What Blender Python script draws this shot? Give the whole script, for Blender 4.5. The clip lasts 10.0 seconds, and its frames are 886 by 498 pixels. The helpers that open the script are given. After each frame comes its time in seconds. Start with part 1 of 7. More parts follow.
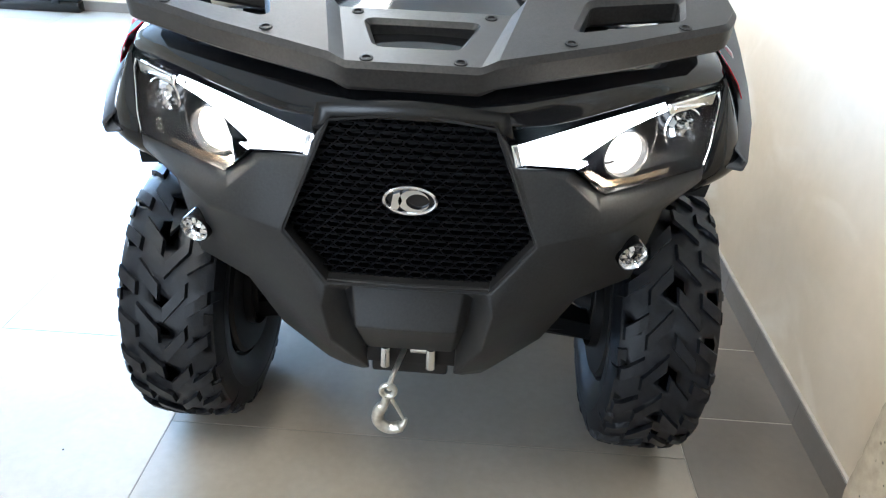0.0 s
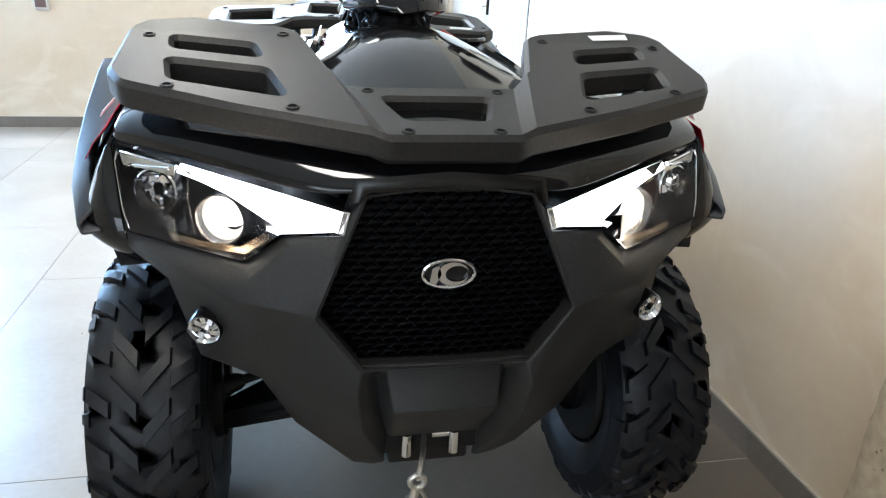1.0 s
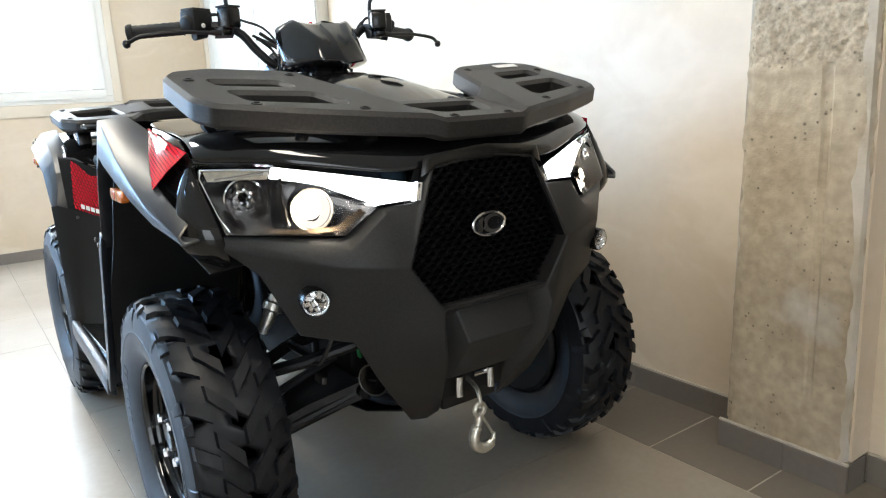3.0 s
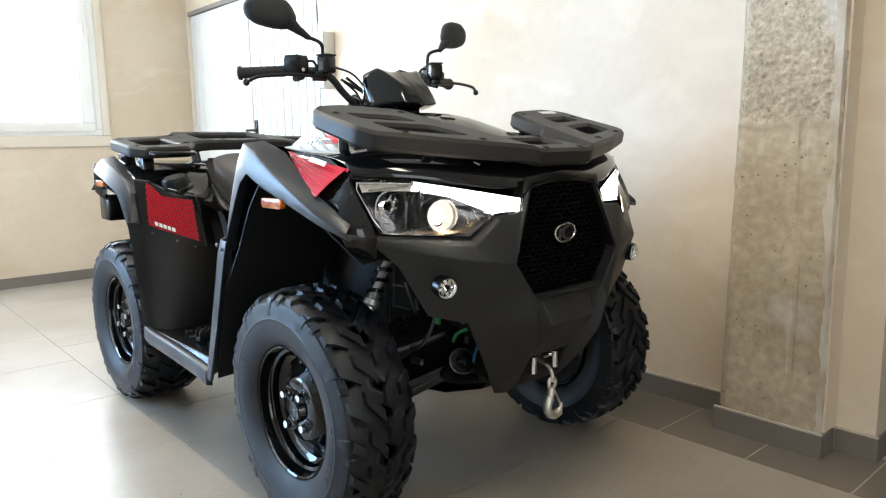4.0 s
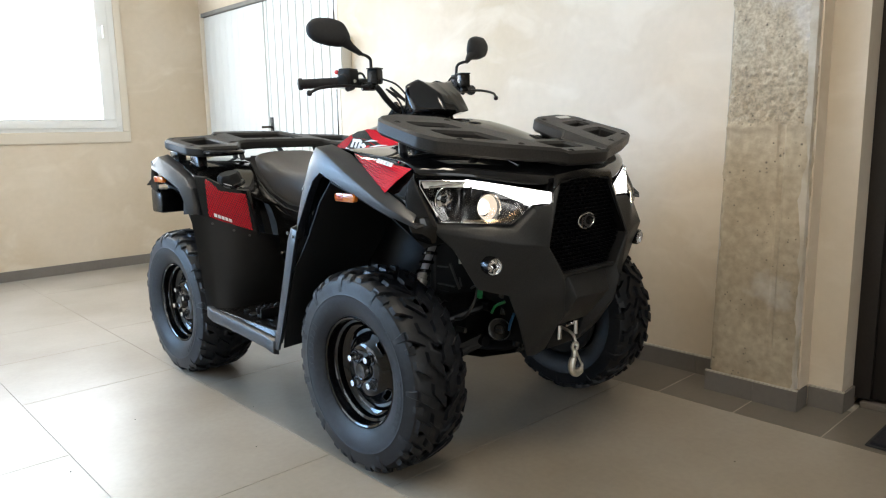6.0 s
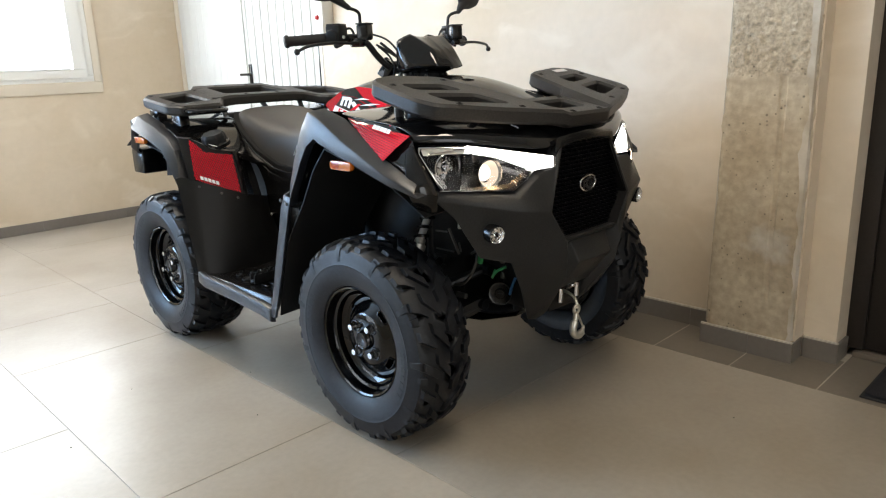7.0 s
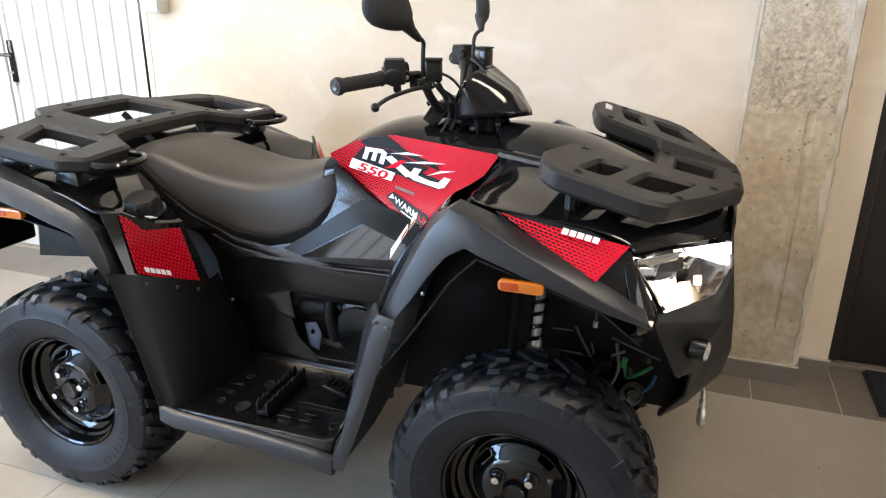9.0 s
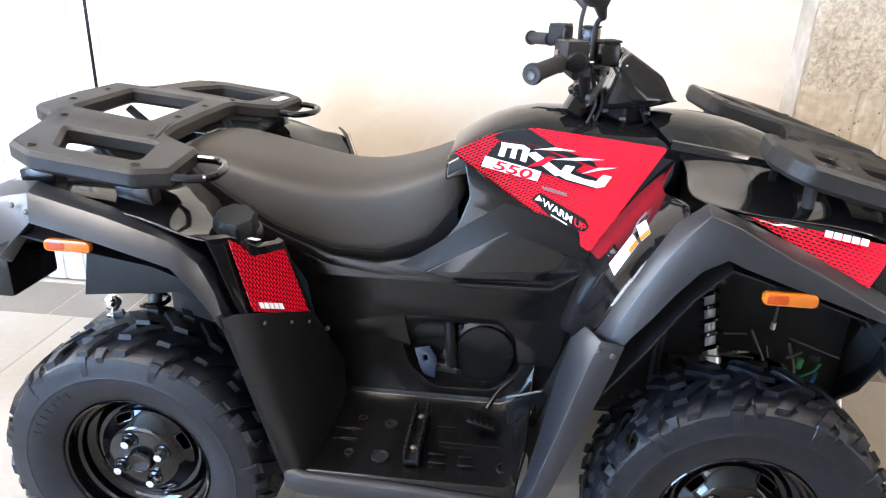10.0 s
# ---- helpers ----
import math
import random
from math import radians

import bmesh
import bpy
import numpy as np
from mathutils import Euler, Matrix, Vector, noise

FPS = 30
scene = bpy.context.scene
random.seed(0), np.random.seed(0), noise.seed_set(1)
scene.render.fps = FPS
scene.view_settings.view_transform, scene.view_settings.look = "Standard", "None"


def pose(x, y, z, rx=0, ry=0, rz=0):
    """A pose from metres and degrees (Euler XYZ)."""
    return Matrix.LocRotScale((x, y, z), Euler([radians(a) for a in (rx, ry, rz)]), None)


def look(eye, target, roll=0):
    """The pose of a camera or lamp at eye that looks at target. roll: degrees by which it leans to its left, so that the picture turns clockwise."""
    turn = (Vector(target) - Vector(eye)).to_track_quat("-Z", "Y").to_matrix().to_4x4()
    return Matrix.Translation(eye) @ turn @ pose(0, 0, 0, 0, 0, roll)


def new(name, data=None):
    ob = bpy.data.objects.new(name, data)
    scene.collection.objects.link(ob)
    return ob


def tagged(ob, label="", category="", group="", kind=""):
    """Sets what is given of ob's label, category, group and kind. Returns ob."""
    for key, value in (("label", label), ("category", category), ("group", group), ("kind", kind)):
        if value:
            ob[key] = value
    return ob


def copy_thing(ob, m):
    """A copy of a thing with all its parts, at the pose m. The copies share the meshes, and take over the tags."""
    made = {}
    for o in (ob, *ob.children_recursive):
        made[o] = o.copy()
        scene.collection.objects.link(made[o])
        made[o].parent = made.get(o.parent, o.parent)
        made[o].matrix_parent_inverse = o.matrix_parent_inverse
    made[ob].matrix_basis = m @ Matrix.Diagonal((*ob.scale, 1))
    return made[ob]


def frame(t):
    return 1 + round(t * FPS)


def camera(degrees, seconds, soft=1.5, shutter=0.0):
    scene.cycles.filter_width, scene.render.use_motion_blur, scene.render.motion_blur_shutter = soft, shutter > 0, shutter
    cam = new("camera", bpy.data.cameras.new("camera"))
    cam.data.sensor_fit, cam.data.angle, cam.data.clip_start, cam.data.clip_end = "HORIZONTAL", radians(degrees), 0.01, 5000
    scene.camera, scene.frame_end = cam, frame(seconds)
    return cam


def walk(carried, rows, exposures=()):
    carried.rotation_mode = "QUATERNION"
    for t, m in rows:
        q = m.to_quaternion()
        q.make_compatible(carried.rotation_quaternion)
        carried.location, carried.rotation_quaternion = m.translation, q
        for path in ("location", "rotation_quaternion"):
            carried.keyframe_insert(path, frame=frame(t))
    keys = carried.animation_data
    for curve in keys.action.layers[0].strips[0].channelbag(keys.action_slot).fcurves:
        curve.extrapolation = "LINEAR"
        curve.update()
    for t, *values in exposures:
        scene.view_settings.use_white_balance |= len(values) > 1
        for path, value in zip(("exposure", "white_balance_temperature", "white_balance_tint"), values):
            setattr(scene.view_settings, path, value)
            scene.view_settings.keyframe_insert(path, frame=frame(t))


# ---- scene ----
cam = camera(63.8, 10.0, soft=1.2)

PATH = [
    (0, (0.262, 0.342, 1.214), (0.196, 2.082, 0.229), 2.7),
    (0.5, (0.12, 0.328, 1.192), (0.267, 2.121, 0.318), 5.1),
    (1, (-0.049, 0.368, 1.162), (0.349, 2.187, 0.433), 2.8),
    (1.5, (-0.272, 0.341, 1.181), (0.527, 2.02, 0.447), 1.9),
    (2, (-0.341, 0.256, 1.122), (0.49, 1.933, 0.417), -6.9),
    (2.2, (-0.388, 0.228, 1.093), (0.429, 1.921, 0.41), -4.2),
    (3.3, (-0.846, 0.251, 0.982), (0.397, 1.78, 0.642), -1.8),
    (3.5, (-0.956, 0.225, 0.994), (0.339, 1.717, 0.682), -0.7),
    (4, (-1.232, 0.198, 0.973), (0.077, 1.679, 0.671), -0.9),
    (4.5, (-1.341, 0.104, 0.985), (-0.052, 1.603, 0.686), 0.7),
    (5, (-1.419, 0.041, 0.995), (-0.093, 1.519, 0.755), -0.3),
    (5.5, (-1.521, 0.048, 1.018), (-0.223, 1.537, 0.703), -2.1),
    (5.7, (-1.556, 0.056, 1.016), (-0.226, 1.514, 0.69), -1.8),
    (6.8, (-1.642, 0.084, 1.05), (-0.293, 1.508, 0.655), 0.3),
    (7, (-1.593, 0.146, 1.097), (-0.237, 1.525, 0.59), -2.0),
    (7.5, (-1.704, 0.354, 1.297), (-0.332, 1.601, 0.549), 1.3),
    (8, (-1.759, 0.626, 1.361), (-0.283, 1.762, 0.632), -1.8),
    (8.5, (-1.708, 1.023, 1.382), (-0.126, 2.047, 0.711), -1.9),
    (9, (-1.698, 1.448, 1.379), (0.079, 2.068, 0.701), 0.6),
    (9.5, (-1.642, 1.852, 1.347), (0.175, 2.278, 0.627), 0.4),
    (10, (-1.619, 2.228, 1.353), (0.235, 2.417, 0.627), 1.8),
]
EXPOSURES = [(0, 1.1, 5550, 7), (0.5, 0.95, 5600, 7), (1, 0.32, 5850, 8), (1.5, 0.30, 6100, 8), (2, 0.46, 6100, 8), (3.5, 0.15, 6300, 8), (4.5, -0.01, 6350, 8), (5, -0.29, 6330, 8), (5.5, -0.24, 6380, 8), (7, -0.14, 6750, 10), (8, 0.0, 6800, 11), (9, 0.02, 6800, 14), (9.5, 0.58, 6450, 15), (10, 0.64, 6300, 16)]
walk(cam, [(t, look(eye, target, roll)) for t, eye, target, roll in PATH], EXPOSURES)

# ==== body ====

# ---------------------------------------------------------------- light
world = bpy.data.worlds.new("sky")
scene.world = world
world.use_nodes = True
wn = world.node_tree
sky = wn.nodes.new("ShaderNodeTexSky")
sky.sky_type, sky.sun_disc = "NISHITA", False
sky.sun_elevation, sky.sun_rotation = radians(42), radians(250)
wn.links.new(sky.outputs[0], wn.nodes["Background"].inputs[0])
wn.nodes["Background"].inputs[1].default_value = 0.15

sun = new("sun", bpy.data.lights.new("sun", "SUN"))
sun.data.energy, sun.data.angle, sun.data.color = 2.0, radians(0.5), (1.0, 0.95, 0.88)
sun.matrix_world = look((6, 3, 9), (0, 0, 0))


def window_light(name, place, target, width, height, watts, colour):
    """Daylight that enters through one opening."""
    lamp = new(name, bpy.data.lights.new(name, "AREA"))
    lamp.data.shape, lamp.data.size, lamp.data.size_y = "RECTANGLE", width, height
    lamp.data.energy, lamp.data.color = watts, colour
    lamp.matrix_world = look(place, target)
    return lamp


ROOM_X0, ROOM_Y0, WALL_X, BACK_Y, TOP = -4.6, -2.8, 1.106, 5.83, 2.85
window_light("daylight_shopfront", (ROOM_X0 - 0.02, 4.5, 1.35), (0, 3.2, 0.9), 2.4, 2.2, 34, (0.66, 0.82, 1.0))
window_light("daylight_window", (-0.55, BACK_Y + 0.03, 1.75), (-0.6, 0, 0.9), 1.6, 1.2, 70, (0.84, 0.92, 1.0))
window_light("daylight_window", (-3.32, BACK_Y + 0.03, 1.64), (-1.7, 0, 0.5), 1.95, 1.85, 235, (0.34, 0.61, 1.0))
# fill light for the bike's front, at an unseen opening added in the south wall
window_light("fill_light_south", (-1.9, ROOM_Y0 - 0.03, 1.7), (-0.3, 2.0, 0.9), 1.8, 1.4, 8, (0.88, 0.94, 1.0))


def tube_light(name, x, y, watts):
    lamp = new(name, bpy.data.lights.new(name, "AREA"))
    lamp.data.shape, lamp.data.size, lamp.data.size_y = "RECTANGLE", 0.3, 1.2
    lamp.data.energy, lamp.data.color = watts, (1.0, 0.90, 0.76)
    lamp.matrix_world = look((x, y, TOP - 0.07), (x, y, 0))
    return lamp


# unseen ceiling lamps at guessed places, added for warm light from above
tube_light("ceiling_tube", -0.6, 0.6, 31)
tube_light("ceiling_tube", -0.6, 3.6, 42)


# ---------------------------------------------------------------- materials
def material(name, colour, rough=0.5, metal=0.0, grain=0.0, grain_scale=400.0, vary=0.0, vary_scale=3.0, bump=0.0, coat=0.0, tint=None, spec=0.5, rough_vary=0.0):
    """A surface with a broad variation of colour (towards tint), a fine grain and a relief."""
    m = bpy.data.materials.new(name)
    m.use_nodes = True
    n, links = m.node_tree.nodes, m.node_tree.links
    b = n["Principled BSDF"]
    b.inputs["Base Color"].default_value = (*colour, 1)
    b.inputs["Roughness"].default_value = rough
    b.inputs["Metallic"].default_value = metal
    b.inputs["Coat Weight"].default_value = coat
    b.inputs["Coat Roughness"].default_value = 0.06
    b.inputs["Specular IOR Level"].default_value = spec
    co = n.new("ShaderNodeTexCoord")
    if vary or grain or rough_vary:
        big = n.new("ShaderNodeTexNoise")
        big.inputs["Scale"].default_value, big.inputs["Detail"].default_value = vary_scale, 6
        links.new(co.outputs["Object"], big.inputs["Vector"])
        fine = n.new("ShaderNodeTexNoise")
        fine.inputs["Scale"].default_value, fine.inputs["Detail"].default_value = grain_scale * 0.3, 3
        links.new(co.outputs["Object"], fine.inputs["Vector"])
        r1 = n.new("ShaderNodeMapRange")
        r1.interpolation_type = "SMOOTHSTEP"
        r1.inputs[1].default_value, r1.inputs[2].default_value = 0.22, 0.78
        r1.inputs[3].default_value, r1.inputs[4].default_value = 0, vary
        links.new(big.outputs[0], r1.inputs[0])
        mix = n.new("ShaderNodeMix")
        mix.data_type = "RGBA"
        mix.inputs["A"].default_value = (*colour, 1)
        mix.inputs["B"].default_value = (*(tint or [c * 0.6 for c in colour]), 1)
        links.new(r1.outputs[0], mix.inputs["Factor"])
        r2 = n.new("ShaderNodeMapRange")
        r2.inputs[1].default_value, r2.inputs[2].default_value = 0.3, 0.7
        r2.inputs[3].default_value, r2.inputs[4].default_value = 1 - grain, 1 + grain
        links.new(fine.outputs[0], r2.inputs[0])
        mul = n.new("ShaderNodeMix")
        mul.data_type, mul.blend_type = "RGBA", "MULTIPLY"
        mul.inputs["Factor"].default_value = 1
        links.new(mix.outputs["Result"], mul.inputs["A"])
        links.new(r2.outputs[0], mul.inputs["B"])
        links.new(mul.outputs["Result"], b.inputs["Base Color"])
        if rough_vary:
            r3 = n.new("ShaderNodeMapRange")
            r3.interpolation_type = "SMOOTHSTEP"
            r3.inputs[1].default_value, r3.inputs[2].default_value = 0.2, 0.8
            r3.inputs[3].default_value, r3.inputs[4].default_value = rough - rough_vary, rough + rough_vary
            links.new(big.outputs[0], r3.inputs[0])
            links.new(r3.outputs[0], b.inputs["Roughness"])
    if bump:
        relief = n.new("ShaderNodeTexNoise")
        relief.inputs["Scale"].default_value, relief.inputs["Detail"].default_value = grain_scale, 4
        links.new(co.outputs["Object"], relief.inputs["Vector"])
        bp = n.new("ShaderNodeBump")
        bp.inputs["Strength"].default_value, bp.inputs["Distance"].default_value = bump, 0.002
        links.new(relief.outputs[0], bp.inputs["Height"])
        links.new(bp.outputs[0], b.inputs["Normal"])
    return m


def glowing(name, colour, strength, body=1.0):
    m = bpy.data.materials.new(name)
    m.use_nodes = True
    b = m.node_tree.nodes["Principled BSDF"]
    b.inputs["Base Color"].default_value = (*(c * body for c in colour), 1)
    b.inputs["Emission Color"].default_value = (*colour, 1)
    b.inputs["Emission Strength"].default_value = strength
    return m


def glass(name, colour=(1, 1, 1), rough=0.02):
    m = bpy.data.materials.new(name)
    m.use_nodes = True
    b = m.node_tree.nodes["Principled BSDF"]
    b.inputs["Base Color"].default_value = (*colour, 1)
    b.inputs["Transmission Weight"].default_value = 1.0
    b.inputs["Roughness"].default_value = rough
    b.inputs["IOR"].default_value = 1.15
    return m


def printed_red(name, scale, dense, sparse, turn, axis="Y", net=False):
    """Red sticker with staggered dark dashes (or a net) that thin out from dense to sparse along one axis."""
    m = material(name, (0.62, 0.006, 0.020), 0.07, coat=0.0, spec=0.40)
    n, links = m.node_tree.nodes, m.node_tree.links
    b = n["Principled BSDF"]
    co, sep, com, br = n.new("ShaderNodeTexCoord"), n.new("ShaderNodeSeparateXYZ"), n.new("ShaderNodeCombineXYZ"), n.new("ShaderNodeTexBrick")
    spin = n.new("ShaderNodeMapping")
    spin.inputs["Rotation"].default_value = (0, 0, radians(turn))
    links.new(co.outputs["Object"], sep.inputs[0])
    links.new(sep.outputs[axis], com.inputs["X"])
    links.new(sep.outputs["Z"], com.inputs["Y"])
    links.new(com.outputs[0], spin.inputs["Vector"])
    links.new(spin.outputs[0], br.inputs["Vector"])
    br.inputs["Scale"].default_value = scale
    br.inputs["Mortar Smooth"].default_value = 0.3
    fade = n.new("ShaderNodeMapRange")
    fade.inputs[1].default_value, fade.inputs[2].default_value = dense[0], sparse[0]
    fade.inputs[3].default_value, fade.inputs[4].default_value = dense[1], sparse[1]
    links.new(sep.outputs[axis], fade.inputs[0])
    links.new(fade.outputs[0], br.inputs["Mortar Size"])
    dark, red = (0.018, 0.002, 0.003, 1), (0.60, 0.006, 0.020, 1)
    br.inputs["Color1"].default_value = br.inputs["Color2"].default_value = red if net else dark
    br.inputs["Mortar"].default_value = dark if net else red
    links.new(br.outputs["Color"], b.inputs["Base Color"])
    return m


M_RACK = material("coarse_rack_plastic", (0.019, 0.0178, 0.017), 0.47, spec=0.27, grain=0.3, grain_scale=700, bump=0.2, vary=0.35, vary_scale=6)
M_MATT = material("textured_plastic", (0.0100, 0.0116, 0.0150), 0.36, spec=0.64, grain=0.25, grain_scale=900, bump=0.13, vary=0.3, vary_scale=5)
M_BUMPER = material("coarse_bumper_plastic", (0.0155, 0.0158, 0.0164), 0.46, spec=0.36, grain=0.3, grain_scale=800, bump=0.2, vary=0.3, vary_scale=5)
M_GLOSS = material("gloss_black_plastic", (0.006, 0.006, 0.0065), 0.07, coat=0.0, spec=0.46, vary=0.3, vary_scale=6)
M_SATIN = material("satin_black_plastic", (0.0044, 0.0041, 0.0040), 0.24, spec=0.40, bump=0.04, grain_scale=700, vary=0.3, vary_scale=6, grain=0.1)
M_GUARD = material("dark_guard_plastic", (0.0044, 0.0042, 0.0041), 0.40, spec=0.27, grain=0.2, grain_scale=800, bump=0.12, vary=0.3, vary_scale=5)
M_INNER = material("black_inner_plastic", (0.0072, 0.0070, 0.0072), 0.6, spec=0.3, bump=0.2, grain_scale=300, vary=0.4, vary_scale=9, grain=0.2)
M_FRAME = material("black_painted_steel", (0.010, 0.010, 0.011), 0.4, metal=0.3, bump=0.1, grain_scale=200, vary=0.4, vary_scale=12)
M_RUBBER = material("tyre_rubber", (0.0062, 0.0070, 0.0092), 0.46, spec=0.32, grain=0.35, grain_scale=260, bump=0.13, vary=0.5, vary_scale=9, tint=(0.0088, 0.0100, 0.0135))
M_GRILLE = material("grille_plastic", (0.0026, 0.0026, 0.0034), 0.5, spec=0.05, vary=0.2, vary_scale=30)
M_GRIP = material("grip_rubber", (0.012, 0.012, 0.013), 0.7, bump=0.4, grain_scale=500, grain=0.2)
M_SEAT = material("seat_vinyl", (0.0355, 0.0298, 0.0240), 0.48, spec=0.42, bump=0.12, grain_scale=900, grain=0.15, vary=0.2, vary_scale=7)
M_RIM = material("gloss_black_rim", (0.0022, 0.0022, 0.0026), 0.07, coat=0.15, spec=0.4, vary=0.2, vary_scale=9)
M_RED = printed_red("red_sticker_dashes", 44, (0.64, 0.050), (0.30, 0.128), 24)
M_REDFENDER = printed_red("red_sticker_fender_dashes", 46, (0.07, 0.040), (-0.17, 0.120), -14)
M_REDNET = printed_red("red_sticker_net", 37, (0.38, 0.050), (0.53, 0.058), 76, "X", True)
M_REDPLAIN = material("red_sticker", (0.60, 0.006, 0.020), 0.07, spec=0.40, vary=0.15, vary_scale=5)
M_WHITE = material("white_print", (0.8, 0.8, 0.8), 0.12, vary=0.08, vary_scale=20)
M_GREYP = material("grey_print", (0.16, 0.10, 0.095), 0.35, vary=0.1, vary_scale=20)
M_BLACKP = material("black_print", (0.008, 0.008, 0.009), 0.12, spec=0.4, vary=0.1, vary_scale=20)
M_CHROME = material("chrome", (0.75, 0.75, 0.76), 0.08, metal=1.0, vary=0.1, vary_scale=30)
M_ZINC = material("zinc_steel", (0.62, 0.6, 0.54), 0.33, metal=0.9, vary=0.35, vary_scale=40, grain=0.15, bump=0.1)
M_ALU = material("cast_aluminium", (0.11, 0.107, 0.10), 0.45, metal=0.8, vary=0.4, vary_scale=40, bump=0.3, grain_scale=300)
M_ORANGE = material("orange_lens", (0.52, 0.125, 0.008), 0.18, coat=0.5, vary=0.25, vary_scale=60)
M_ORANGEDARK = material("dark_orange_lens", (0.42, 0.05, 0.003), 0.2, coat=0.4, vary=0.5, vary_scale=200)
M_REDLENS = material("red_lens", (0.4, 0.01, 0.01), 0.15, coat=0.5)
M_DARKBOWL = material("dark_lamp_housing", (0.006, 0.006, 0.007), 0.22, coat=0.3)
M_LENS = glass("clear_lens")
M_DRL = glowing("daytime_light", (1.0, 0.99, 0.97), 5.0)
M_BEAM = glowing("main_beam", (1.0, 0.94, 0.86), 1.8, 0.1)
M_HALO = glowing("lamp_reflector_glow", (1.0, 0.86, 0.70), 0.75, 0.12)
M_BRONZE = material("warm_reflector", (0.10, 0.075, 0.05), 0.25, metal=0.9, vary=0.3, vary_scale=40)
M_DAMPER = material("pale_damper", (0.5, 0.5, 0.5), 0.3, metal=0.3, vary=0.1, vary_scale=40)
M_WIRE = material("wire_green", (0.02, 0.2, 0.06), 0.5)
M_WIREBLUE = material("wire_blue", (0.02, 0.12, 0.3), 0.5)
M_BLUESTEEL = material("blued_steel", (0.010, 0.020, 0.052), 0.35, metal=0.2, vary=0.4, vary_scale=30)


def plaster(name):
    """Mottled beige troweled plaster."""
    m = material(name, (0.625, 0.535, 0.425), 0.60, grain=0.02, grain_scale=90, vary=1.0, vary_scale=1.25, tint=(0.52, 0.415, 0.285), bump=0.12, rough_vary=0.08)
    n, links = m.node_tree.nodes, m.node_tree.links
    b = n["Principled BSDF"]
    base = b.inputs["Base Color"].links[0].from_socket
    # paler sweeps of the trowel
    co, stretch, sweep, r = n.new("ShaderNodeTexCoord"), n.new("ShaderNodeMapping"), n.new("ShaderNodeTexNoise"), n.new("ShaderNodeMapRange")
    stretch.inputs["Rotation"].default_value = (radians(35), 0, radians(20))
    stretch.inputs["Scale"].default_value = (1.0, 1.0, 1.7)
    links.new(co.outputs["Object"], stretch.inputs["Vector"])
    links.new(stretch.outputs[0], sweep.inputs["Vector"])
    sweep.inputs["Scale"].default_value, sweep.inputs["Detail"].default_value, sweep.inputs["Distortion"].default_value = 2.6, 4, 1.1
    r.interpolation_type = "SMOOTHSTEP"
    r.inputs[1].default_value, r.inputs[2].default_value, r.inputs[4].default_value = 0.48, 0.74, 0.55
    links.new(sweep.outputs[0], r.inputs[0])
    mix = n.new("ShaderNodeMix")
    mix.data_type = "RGBA"
    mix.inputs["B"].default_value = (0.70, 0.62, 0.51, 1)
    links.new(base, mix.inputs["A"])
    links.new(r.outputs[0], mix.inputs["Factor"])
    links.new(mix.outputs["Result"], b.inputs["Base Color"])
    return m


